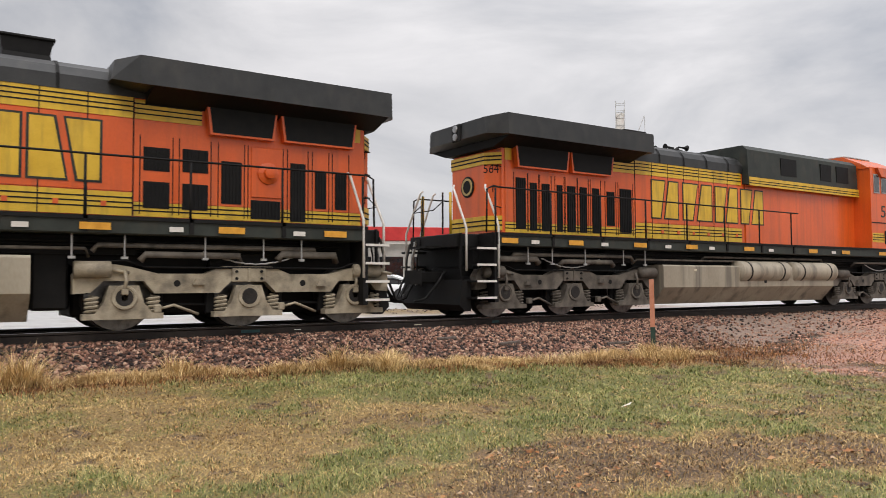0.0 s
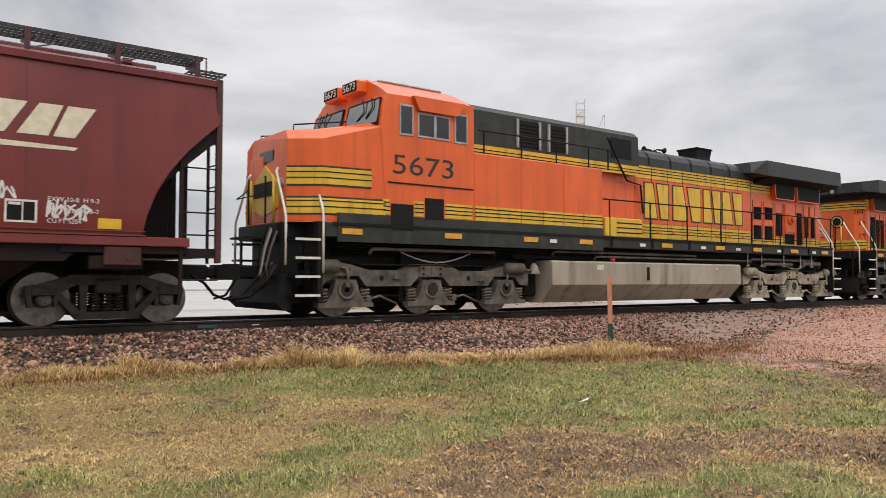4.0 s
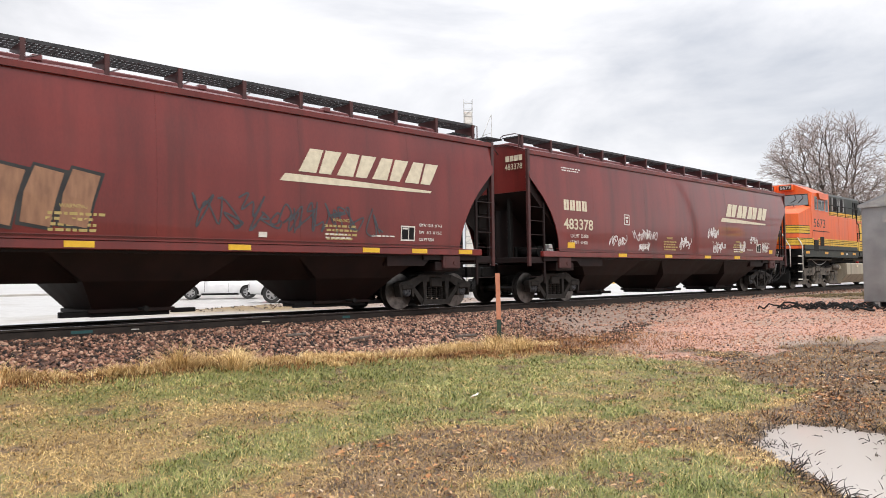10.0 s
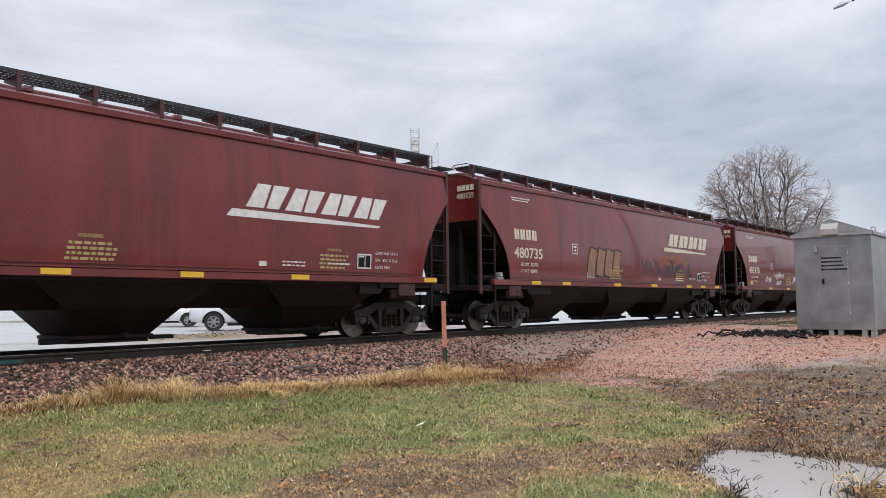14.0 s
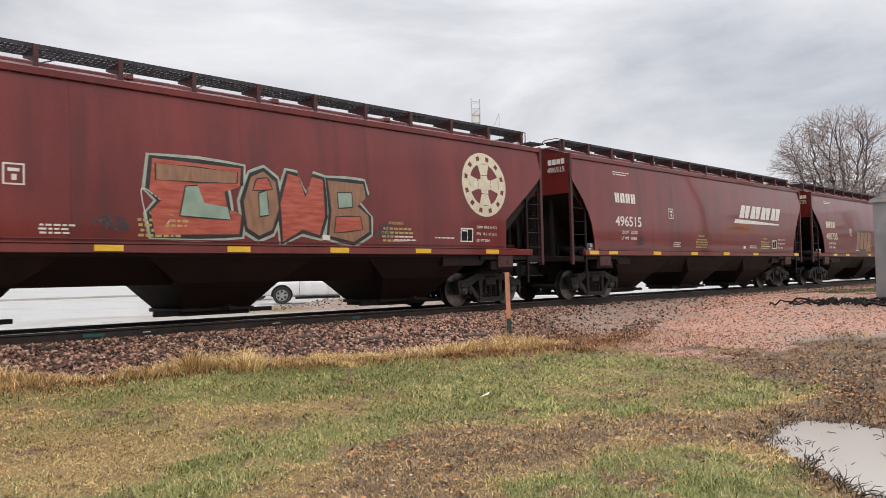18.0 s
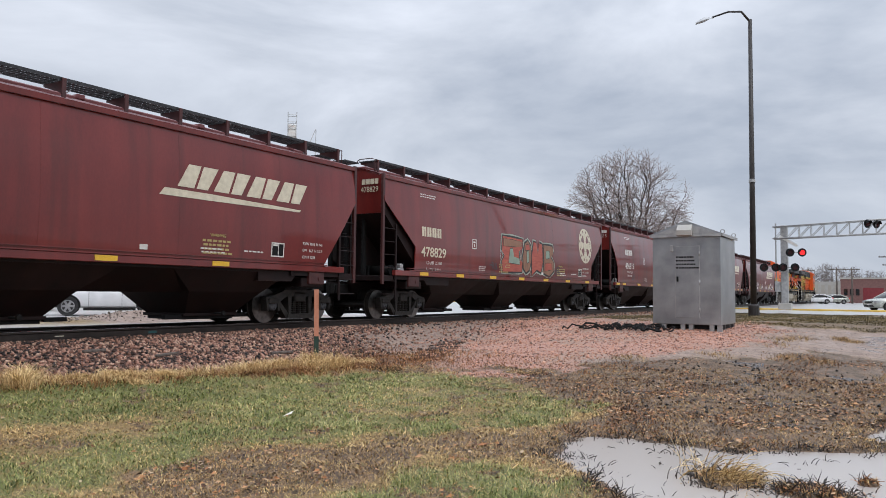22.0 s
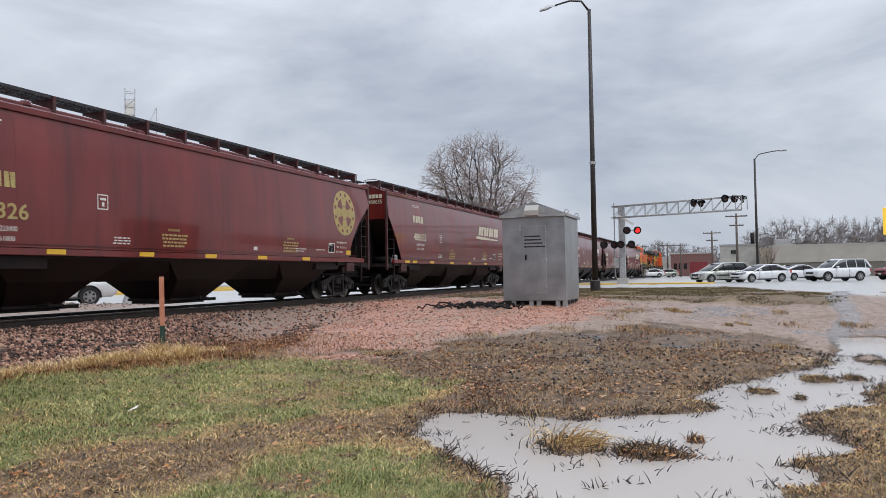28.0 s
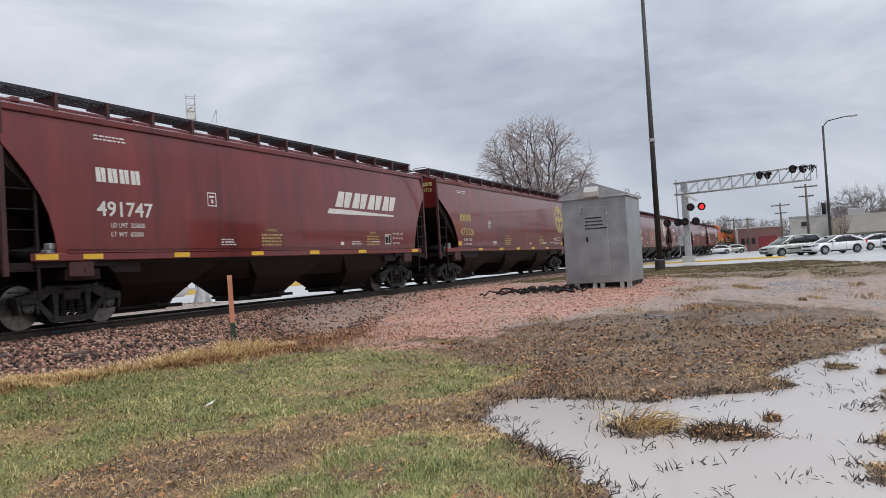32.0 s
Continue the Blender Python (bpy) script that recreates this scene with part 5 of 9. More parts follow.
    k["end_brace"] = fixed(g.mesh("end_brace", M["black"]))
    # running boards
    g = Geo()
    L = hb - 0.15
    for yy in (-1.08, -0.94, -0.80, -0.66, -0.52):
        g.box(-L, L, yy - 0.006, yy + 0.006, 4.50, 4.535)
    nb = int(2 * L / 0.085)
    for i in range(nb + 1):
        x = -L + 2 * L * i / nb
        g.box(x - 0.005, x + 0.005, -1.08, -0.52, 4.505, 4.525)
    g.box(-L, L, -1.10, -1.08, 4.50, 4.56)
    k["walk"] = fixed(g.mesh("running_board", M["grate"]))
    g = Geo()
    g.box(-0.04, 0.04, -1.14, -1.105, 4.17, 4.55, 0.005).prism([(-1.1, 4.50), (-0.5, 4.50), (-0.5, 4.46), (-1.0, 4.30), (-1.1, 4.24)], -0.012, 0.012, "x")
    g.tube([(0, -1.06, 4.24), (0.45, -0.6, 4.49)], 0.012, 4)
    k["bracket"] = fixed(g.mesh("walk_bracket", M["post_paint"]))
    g = Geo()
    for yy in (-0.5, -0.3, -0.1, 0.1, 0.3, 0.5):
        g.box(-0.1, 0.55, yy - 0.006, yy + 0.006, 4.40, 4.44)
    for i in range(8):
        g.box(-0.1 + i * 0.09, -0.09 + i * 0.09, -0.5, 0.5, 4.405, 4.43)
    g.tube([(0.5, -0.45, 4.4), (0.0, -0.45, 4.0)], 0.015, 4).tube([(0.5, 0.45, 4.4), (0.0, 0.45, 4.0)], 0.015, 4)
    k["end_walk"] = fixed(g.mesh("end_platform", M["grate"]))
    g = Geo()
    g.tube([(0, -1.12, 4.2), (0, -1.12, 4.54), (0, -1.0, 4.58), (0, -0.6, 4.58), (0, -0.5, 4.54), (0, -0.5, 4.5)], 0.014, 5)
    k["grab"] = fixed(g.mesh("roof_grab_iron", M["post_paint"]))
    g = Geo()
    g.box(-0.1, 0.62, -0.16, 0.16, 0.72, 1.0, 0.03).box(0.55, 0.92, -0.10, 0.10, 0.76, 0.96, 0.03).prism([(0.78, -0.18), (0.98, -0.14), (1.0, 0.02), (0.90, 0.16), (0.78, 0.18)], 0.72, 1.0, "z")
    k["coupler"] = fixed(g.mesh("coupler", M["black"]))
    g = Geo()
    g.tube([(0.25, -0.35, 0.80), (0.5, -0.33, 0.66), (0.7, -0.25, 0.45), (0.95, -0.15, 0.36), (1.1, -0.12, 0.40)], 0.028, 6)
    k["hose"] = fixed(g.mesh("air_hose", M["black"]))
    g = Geo()
    g.tube([(0, -1.2, 1.35), (0, -0.55, 1.35)], 0.14, 10).box(-0.16, 0.16, -0.5, -0.2, 1.18, 1.5, 0.02).lathe([(-1.22, 0.16), (-1.18, 0.16)], "y", 10, (0, 0, 1.35)).tube([(0.0, -1.2, 1.2), (0.5, -1.3, 1.2), (0.5, -1.3, 1.6)], 0.02, 5)
    k["reservoir"] = fixed(g.mesh("brake_cylinder", M["black"]))
    g = Geo()
    g.box(-0.12, 0.14, -1.48, -1.22, 1.2, 1.46, 0.05).box(-0.1, 0.05, -1.5, -1.3, 1.42, 1.56, 0.03)
    k["valve"] = fixed(g.mesh("brake_valve", M["galv"]))
    k["reflector"] = fixed(Geo().box(-0.23, 0.23, -0.004, 0.004, -0.05, 0.05).mesh("reflector_stripe", M["yellow"]))
    return k


HOPPERS = {}
WHEELS = []
TRAIN = []


def smudge(rng, geo, x, z, w, h, y, t=0.02):
    """One looping scrawl of spray paint as a flat ribbon."""
    n = rng.randint(7, 11)
    pts = [(x + w * rng.uniform(0.0, 1.0), z + h * rng.uniform(0.0, 1.0)) for i in range(n)]
    pts.sort(key=lambda p: p[0] + rng.uniform(-0.45, 0.45) * w)
    fine = []
    for i in range(n - 1):
        p0, p1, p2, p3 = (pts[max(0, i - 1)], pts[i], pts[i + 1], pts[min(n - 1, i + 2)])
        for q in range(6):
            u = q / 6
            fine.append(tuple(0.5 * (2 * b + (c - a) * u + (2 * a - 5 * b + 4 * c - d) * u * u + (3 * b - a - 3 * c + d) * u ** 3) for a, b, c, d in zip(p0, p1, p2, p3)))
    v = []
    for i, (a, b) in enumerate(fine):
        a2, b2 = fine[min(i + 1, len(fine) - 1)]
        a1, b1 = fine[max(i - 1, 0)]
        dx, dz = a2 - a1, b2 - b1
        ln = math.hypot(dx, dz) or 1
        nx, nz = -dz / ln * t / 2, dx / ln * t / 2
        for q in (1, -1):
            zz = b + nz * q
            v.append((a + nx * q, -side_y(max(1.2, min(3.95, zz))) - 0.006, zz))
    geo.add(v, [(2 * i, 2 * i + 1, 2 * i + 3, 2 * i + 2) for i in range(len(fine) - 1)])


def wall_patch(geo, poly, lift=0.006):
    """A flat painted polygon (x, z) laid on the near curved side."""
    n = len(poly)
    geo.add([(x, -side_y(z) - lift, z) for x, z in poly], [tuple(range(n))])


def slant(geo, x0, x1, z0, z1, k=0.35, lift=0.006):
    """A leaning bar on the curved side, in slices of height."""
    m = max(1, int((z1 - z0) / 0.12))
    for i in range(m):
        a, b = z0 + (z1 - z0) * i / m, z0 + (z1 - z0) * (i + 1) / m
        wall_patch(geo, [(x0 + (a - z0) * k, a), (x1 + (a - z0) * k, a), (x1 + (b - z0) * k, b), (x0 + (b - z0) * k, b)], lift)


def mark_cell(car, mat, x, z, w, h, k=0.0, lift=0.006):
    """Two plain leaning blocks, standing for one sign of a company mark."""
    m = max(1, int(h / 0.1))
    for (l0, r0), (l1, r1) in (((0.02, 0.54), (0.02, 0.42)), ((0.62, 0.99), (0.50, 0.99))):
        rings = []
        for i in range(m + 1):
            a, u = z + h * i / m, i / m
            rings.append([(x + w * c + (a - z) * k, -side_y(a) - lift, a) for c in (l0 + (l1 - l0) * u, r0 + (r1 - r0) * u)])
        part("mark_block", Geo().loft(rings), mat, car)


def text_bars(geo, rng, x, z, w, rows, dz, h, lift=0.006):
    """Rows of small unreadable stencilling as short bars."""
    for r in range(rows):
        u = x + (rng.uniform(0, 0.08) * w)
        while u < x + w * rng.uniform(0.85, 1.0):
            q = rng.uniform(0.05, 0.13)
            wall_patch(geo, [(u, z - r * dz), (u + q, z - r * dz), (u + q, z - r * dz + h), (u, z - r * dz + h)], lift)
            u += q + 0.03


def hopper(number, x0, hb, style, mark, inset, nz, bz, refl, num_mat):
    key = (style, round(hb, 2))
    if key not in HOPPERS:
        HOPPERS[key] = hopper_parts(style, hb)
    k = HOPPERS[key]
    rng = random.Random(int(number))
    car = thing("covered_hopper", f"dark red steel covered hopper wagon numbered {number}", "freight wagon", pose(x0, TRACK_Y, 0), "hopper wagons of the train")
    for p in k["panels"]:
        part("side_panel", p, "hopper", car)
    for nm, q in (("roof", "roof"), ("hatch_cover", "hatch"), ("centre_bin", "bin"), ("underframe", "underframe")):
        part(nm, k[q], "hopper", car)
    for q in ("end_wall", "slope_sheet", "side_sill", "sill_lip", "top_chord"):
        for me in k[q]:
            part(q, me, "hopper", car)
    for x in (-4.6, 0.0, 4.6):
        bay = part("hopper_bay", k["bay"], "hopper_dark", car, at=(x * (hb / 8.65), 0, 0))
        part("outlet_gate", k["gate"], "black", bay)
    for sx in (-1, 1):
        turn = 0 if sx > 0 else 180
        for sy in (-1, 1):
            part("corner_post", k["post"], "hopper", car, at=(sx * hb, sy * 1.50, 0))
            ld = part("side_ladder", k["ladder"], "hopper_dark", car, at=pose(sx * (hb - 0.62), sy * 1.52, 0, 0, 0, turn))
            for i in range(6):
                part("rung", k["rung"], "hopper_dark", ld, at=(0, 0, 0.72 + 0.37 * i))
            part("jacking_pad", k["jack_pad"], "hopper", car, at=pose(sx * (hb - 1.52), sy * 1.51, 0, 0, 0, 0 if sy < 0 else 180))
        ld = part("end_ladder", k["end_ladder"], "hopper_dark", car, at=pose(sx * (hb + 0.02), 0, 0, 0, 0, turn))
        for i in range(8):
            part("rung", k["end_rung"], "hopper_dark", ld, at=(0, 0, 1.2 + 0.37 * i))
        part("end_brace", k["end_brace"], "hopper_dark", car, at=(sx * (hb - 0.3), 0, 0))
        part("end_platform", k["end_walk"], "grate", car, at=pose(sx * (hb - 0.05), 0, 0.06, 0, 0, turn))
        part("coupler", k["coupler"], "black", car, at=pose(sx * (hb - 0.3), 0, 0, 0, 0, turn))
        part("air_hose", k["hose"], "black", car, at=pose(sx * (hb - 0.3), 0, 0, 0, 0, turn))
        part("roof_grab_iron", k["grab"], "hopper", car, at=(sx * (hb - 0.1), 0, 0))
    for sy in (-1, 1):
        part("running_board", k["walk"], "grate", car, at=pose(0, 0, 0, 0, 0, 0 if sy < 0 else 180))
        nb = 14
        for i in range(nb):
            part("walk_bracket", k["bracket"], "hopper", car, at=pose((-hb + 0.25 + (2 * hb - 0.5) * i / (nb - 1)) * (-sy), 0, 0, 0, 0, 0 if sy < 0 else 180))
    part("brake_cylinder", k["reservoir"], "black", car, at=(-hb + 0.85, 0, 0.06))
    part("brake_valve", k["valve"], "galv", car, at=(-hb + 1.0, 0, 0.04))
    freight_truck(car, -hb + 1.62, WHEELS)
    freight_truck(car, hb - 1.62, WHEELS)
    for x in refl:
        part("reflector_stripe", k["reflector"], "yellow", car, at=(-hb + x, -1.606, 1.33))
    # stencilled marks on the near side
    ex = -hb + inset
    lettering(number, 0.30, num_mat, car, ex, -side_y(nz + 0.15) - 0.006, nz, 1.42, bold=0.006)
    lettering("LD LMT  " + str(223000 + rng.randint(1, 8) * 100), 0.10, "white", car, ex + 0.32, -side_y(nz - 0.25) - 0.006, nz - 0.23, 0.86)
    lettering("LT WT  " + str(61000 + rng.randint(1, 14) * 100), 0.10, "white", car, ex + 0.32, -side_y(nz - 0.45) - 0.006, nz - 0.41, 0.82)
    for i in range(4):
        mark_cell(car, num_mat, ex + 0.02 + i * 0.29, bz, 0.24, 0.29)
    if mark == "wedge":
        g = Geo()
        lx, lz = hb - (6.25 if hb > 8.5 else 6.5), (2.67 if hb > 8.5 else 2.50)
        for i in range(4):
            mark_cell(car, "white" if num_mat != "cream" else "cream", lx + 0.42 + i * 0.93, lz + 0.17, 0.80, 0.48, 0.62)
        wall_patch(g, [(lx, lz - 0.04), (lx + 1.3, lz - 0.04), (lx + 1.3, lz + 0.10), (lx + 0.13, lz + 0.11)])
        wall_patch(g, [(lx + 1.3, lz - 0.04), (lx + 4.0, lz - 0.02), (lx + 4.05, lz + 0.03), (lx + 1.3, lz + 0.10)])
        part("company_mark", g, "white" if num_mat != "cream" else "cream", car)
    else:
        cx, cz, r = hb - (2.28 if hb < 8.9 else 2.0), 2.95, 0.78
        g = Geo()
        n = 36
        for i in range(n):
            a0, a1 = 6.2832 * i / n, 6.2832 * (i + 1) / n
            spans = [(0.66, 0.70, 0), (0.96, 1.0, 0)] + ([(0.70, 0.76, 0), (0.90, 0.96, 0)] if i % 3 == 1 else [(0.70, 0.96, 0)])
            for ra, rb, _ in spans:
                wall_patch(g, [(cx + r * ra * math.cos(a0), cz + r * ra * math.sin(a0)), (cx + r * rb * math.cos(a0), cz + r * rb * math.sin(a0)), (cx + r * rb * math.cos(a1), cz + r * rb * math.sin(a1)), (cx + r * ra * math.cos(a1), cz + r * ra * math.sin(a1))])
        for a, l in ((0, 0.64), (1, 0.64), (2, 0.64), (3, 0.64)):
            c, s = math.cos(a * 1.5708), math.sin(a * 1.5708)
            for u0, u1, w0, w1 in ((0.0, 0.28, 0.18, 0.15), (0.30, l, 0.15, 0.26)):
                for h0, h1 in ((-1, 0), (0, 1)):
                    q = [(u0, w0 * h0), (u1, w1 * h0), (u1, w1 * h1), (u0, w0 * h1)]
                    wall_patch(g, [(cx + r * (u * c - w * s), cz + r * (u * s + w * c)) for u, w in q])
        part("round_emblem", g, "cream" if num_mat != "gold" else "gold", car, "round cream emblem with a cross")
    # small stencils
    g = Geo()
    px, pz = ex + 3.1, (2.25 if hb > 8.5 else 2.45)
    for a, b, c, d in ((0, 0.30, 0, 0.025), (0, 0.30, 0.30, 0.325), (0, 0.025, 0, 0.325), (0.275, 0.30, 0, 0.325), (0.12, 0.19, 0.07, 0.16), (0.07, 0.23, 0.2, 0.25)):
        wall_patch(g, [(px + a, pz + c), (px + b, pz + c), (px + b, pz + d), (px + a, pz + d)])
    text_bars(g, rng, hb - 5.2, 1.62, 0.6, 2, 0.07, 0.03)
    text_bars(g, rng, hb - 4.0, 1.62, 0.6, 1, 0.07, 0.03)
    text_bars(g, rng, -hb + 5.4, 1.66, 0.5, 3, 0.06, 0.03)
    text_bars(g, rng, ex + 0.02, 3.72, 0.9, 2, 0.07, 0.03)
    tagged(part("stencil_panel", g, "white", car), kind="stuff")
    for i, tx in enumerate(("EXW 10-8  H 9-3", "EW   8-2  H 15-2", "CU FT 5204")):
        lettering(tx, 0.07, "white", car, hb - 2.6 + (0.5 if style == "straight" else 0.0), -side_y(1.9 - 0.16 * i) - 0.006, 1.88 - 0.16 * i, 0.70 if i < 2 else 0.46)
    g = Geo()
    qx = hb - 3.15
    for a, b, c, d in ((0, 0.42, 0, 0.03), (0, 0.42, 0.30, 0.33), (0, 0.03, 0, 0.33), (0.39, 0.42, 0, 0.33), (0.22, 0.24, 0, 0.33), (0.05, 0.2, 0.25, 0.29)):
        wall_patch(g, [(qx + a, 1.55 + c), (qx + b, 1.55 + c), (qx + b, 1.55 + d), (qx + a, 1.55 + d)], 0.009)
    part("data_frame", g, "white", car)
    g = Geo()
    wall_patch(g, [(qx + 0.02, 1.57), (qx + 0.40, 1.57), (qx + 0.40, 1.86), (qx + 0.02, 1.86)], 0.005)
    part("data_panel", g, "black", car)
    if rng.random() < 0.8:
        g = Geo()
        wall_patch(g, [(-hb + 10.6, 1.53), (-hb + 10.78, 1.53), (-hb + 10.78, 1.63), (-hb + 10.6, 1.63)], 0.008)
        part("routing_card", g, "white", car)
    for wx in (6.9, 12.1):
        g = Geo()
        text_bars(g, rng, -hb + wx, 1.78, 0.85, 4, 0.085, 0.045)
        tagged(part("warning_stencil", g, "gold", car), "faded yellow warning stencil", kind="stuff")
        lettering("WARNING", 0.07, "gold", car, -hb + wx + 0.2, -side_y(1.9) - 0.006, 1.89, 0.42)
    for sx in (-1, 1):
        if int(number) % 2 == 0 or number == "473326":
            g = Geo()
            xx = sx * (hb - 1.75) - 0.15
            wall_patch(g, [(xx, 1.50), (xx + 0.34, 1.50), (xx + 0.34, 1.66), (xx, 1.66)], 0.008)
            part("reflector_square", g, "yellow", car)
    # end number
    g = lettering(number, 0.16, num_mat, car, 0, 0, 0, 0.6)
    g.matrix_basis = pose(-hb - 0.01, -0.72, 3.6, 0, 0, -90)
    for i in range(4):
        part("mark_block", Geo().prism([(-1.32 + i * 0.15, 3.82), (-1.20 + i * 0.15, 3.82), (-1.20 + i * 0.15, 3.97), (-1.32 + i * 0.15, 3.97)], -hb - 0.008, -hb + 0.0, "x"), num_mat, car)
    TRAIN.append((car, x0))
    return car


# ---- spray paint on the wagons ----
def tag_paint(car, seed, x, z, w, h, mat, n=3, t=0.03):
    rng = random.Random(seed)
    g = Geo()
    for i in range(n):
        smudge(rng, g, x + w * i / n * 0.8, z + rng.uniform(-0.03, 0.03), w / n * 1.3, h * rng.uniform(0.8, 1.0), -1, t)
    part("spray_tag", g, mat, car, "illegible sprayed scrawl")


def loco_truck_frame():
    """Cast three-axle locomotive truck side, outer face at -y."""
    g = Geo()
    top = [(-2.75, 0.90), (-2.66, 1.04), (-2.25, 1.08), (-1.9, 1.02), (-1.5, 0.92), (-0.75, 0.92), (-0.42, 1.05), (0.42, 1.05), (0.75, 0.92), (1.5, 0.92), (1.9, 1.02), (2.25, 1.08), (2.66, 1.04), (2.75, 0.90)]
    low = [(-2.75, 0.60), (-2.5, 0.62), (-2.32, 0.80), (-1.72, 0.80), (-1.55, 0.60), (-0.5, 0.60), (-0.3, 0.80), (0.3, 0.80), (0.5, 0.60), (1.55, 0.60), (1.72, 0.80), (2.32, 0.80), (2.5, 0.62), (2.75, 0.60)]

    def at(line, x):
        for (x0, z0), (x1, z1) in zip(line, line[1:]):
            if x0 <= x <= x1:
                return z0 + (z1 - z0) * (x - x0) / (x1 - x0)
        return line[-1][1]
    cuts = sorted({p[0] for p in top + low})
    for x0, x1 in zip(cuts, cuts[1:]):
        g.prism([(x0, at(top, x0)), (x1, at(top, x1)), (x1, at(low, x1)), (x0, at(low, x0))], -0.10, 0.10, "y")
    return g


def axle_box_geo():
    g = Geo()
    g.prism([(-0.22, 0.73), (0.22, 0.73), (0.30, 0.46), (0.42, 0.30), (0.60, 0.29), (0.60, 0.20), (-0.60, 0.20), (-0.60, 0.29), (-0.42, 0.30), (-0.30, 0.46)], -0.13, 0.06, "y")
    g.lathe([(-0.13, 0.20), (-0.155, 0.19), (-0.155, 0.15)], "y", 18, (0, 0, 0.54))
    return g


def coil_big():
    g = Geo()
    g.tube([(0.095 * math.cos(a * 0.9), 0.095 * math.sin(a * 0.9), 0.29 + 0.27 * a / 30) for a in range(31)], 0.022, 5)
    return g


LT = {}


def loco_truck(car, tx, dusty):
    dm = "dust" if dusty else "dustdark"
    if dm not in LT:
        LT[dm] = True
        LT["frame", dm] = fixed(loco_truck_frame().mesh("truck_frame", M[dm]))
        LT["box", dm] = fixed(axle_box_geo().mesh("axle_box", M[dm]))
        LT["cap", dm] = fixed(Geo().lathe([(-0.16, 0.05), (-0.165, 0.13), (-0.14, 0.15)], "y", 18, (0, 0, 0.54)).mesh("axle_cap", M["wheel"]))
        LT["hole", dm] = fixed(Geo().lathe([(-0.104, 0.055), (-0.098, 0.055)], "y", 12).mesh("frame_hole", M["black"]))
        LT["coil", dm] = fixed(coil_big().mesh("spring", M[dm]))
        LT["core", dm] = fixed(Geo().box(-2.7, 2.7, -0.62, 0.62, 0.22, 1.1, 0.05).box(-2.75, -2.5, -1.0, 1.0, 0.6, 0.9).box(2.5, 2.75, -1.0, 1.0, 0.6, 0.9).box(-0.6, 0.6, -1.0, 1.0, 0.82, 1.3).mesh("truck", M["black"]))
        LT["cyl", dm] = fixed(Geo().tube([(-0.3, 0, 0), (0.22, 0, 0)], 0.13, 12).tube([(0.22, 0, 0), (0.5, 0, -0.05)], 0.03, 6).mesh("brake_cylinder", M[dm]))
        LT["pipe", dm] = fixed(Geo().tube([(-2.6, 0, 0.9), (-2.5, 0, 1.10), (-2.0, 0, 1.12), (-1.7, 0, 1.02), (1.7, 0, 1.02), (2.0, 0, 1.12), (2.5, 0, 1.10), (2.6, 0, 0.9)], 0.017, 5).mesh("sand_pipe", M["black"]))
        LT["rig", dm] = fixed(Geo().tube([(-0.95, 0, 0.42), (0.95, 0, 0.40)], 0.03, 6).box(-0.5, -0.35, -0.06, 0.06, 0.25, 0.62, 0.02).box(0.35, 0.5, -0.06, 0.06, 0.25, 0.62, 0.02).mesh("brake_rigging", M["black"]))
    b = part("truck", LT["core", dm], "black", car, at=(tx, 0, 0))
    if ("plate", dm) not in LT:
        LT["plate", dm] = fixed(Geo().box(-0.30, 0.30, -0.135, -0.10, 0.78, 1.02, 0.012).box(-0.02, 0.02, -0.15, -0.135, 0.78, 1.02).mesh("bolted_bracket", M[dm]))
        LT["bolt", dm] = fixed(Geo().lathe([(-0.16, 0.010), (-0.16, 0.026), (-0.13, 0.026)], "y", 6).mesh("bolt", M["black"]))
        LT["lug", dm] = fixed(Geo().prism([(-0.10, 0.0), (0.10, 0.0), (0.06, 0.09), (-0.06, 0.09)], -0.17, -0.10, "y").mesh("lifting_lug", M[dm]))
        LT["rod", dm] = fixed(Geo().tube([(-0.34, -0.16, 0.40), (-0.10, -0.17, 0.46), (0.30, -0.16, 0.30)], 0.026, 6).box(-0.42, -0.30, -0.21, -0.11, 0.34, 0.47, 0.015).mesh("brake_lever", M[dm]))
        LT["ring", dm] = fixed(Geo().lathe([(-0.16, 0.15), (-0.175, 0.155), (-0.175, 0.185), (-0.15, 0.19)], "y", 18, (0, 0, 0.54)).mesh("cover_ring", M[dm]))
        LT["slack", dm] = fixed(Geo().tube([(0, -0.13, 0.98), (0.02, -0.17, 0.80), (-0.02, -0.17, 0.62)], 0.03, 6).box(-0.05, 0.05, -0.20, -0.12, 0.58, 0.68, 0.012).mesh("slack_adjuster", M[dm]))
        LT["chain", dm] = fixed(Geo().tube([(-0.9 + 0.09 * i, -0.10, 1.30 - 0.20 * math.sin(3.1416 * i / 20) + 0.010 * (i % 2)) for i in range(21)], 0.014, 5).mesh("safety_chain", M["galv"]))
    for s in (-1, 1):
        rz = 0 if s < 0 else 180
        part("bolted_bracket", LT["plate", dm], dm, b, at=pose(0, s * 1.12, 0, 0, 0, rz))
        for bx0, bz0 in ((-0.22, 0.84), (-0.22, 0.96), (0.22, 0.84), (0.22, 0.96)):
            part("bolt", LT["bolt", dm], "black", b, at=pose(bx0, s * 1.12, bz0, 0, 0, rz))
        for lx0, lz0 in ((-0.85, 0.74), (1.35, 0.70)):
            part("lifting_lug", LT["lug", dm], dm, b, at=pose(lx0, s * 1.12, lz0, 0, 0, rz))
        for lx0 in (-1.15, 0.95):
            part("brake_lever", LT["rod", dm], dm, b, at=pose(lx0, s * 1.06, -0.05, 0, 0, rz))
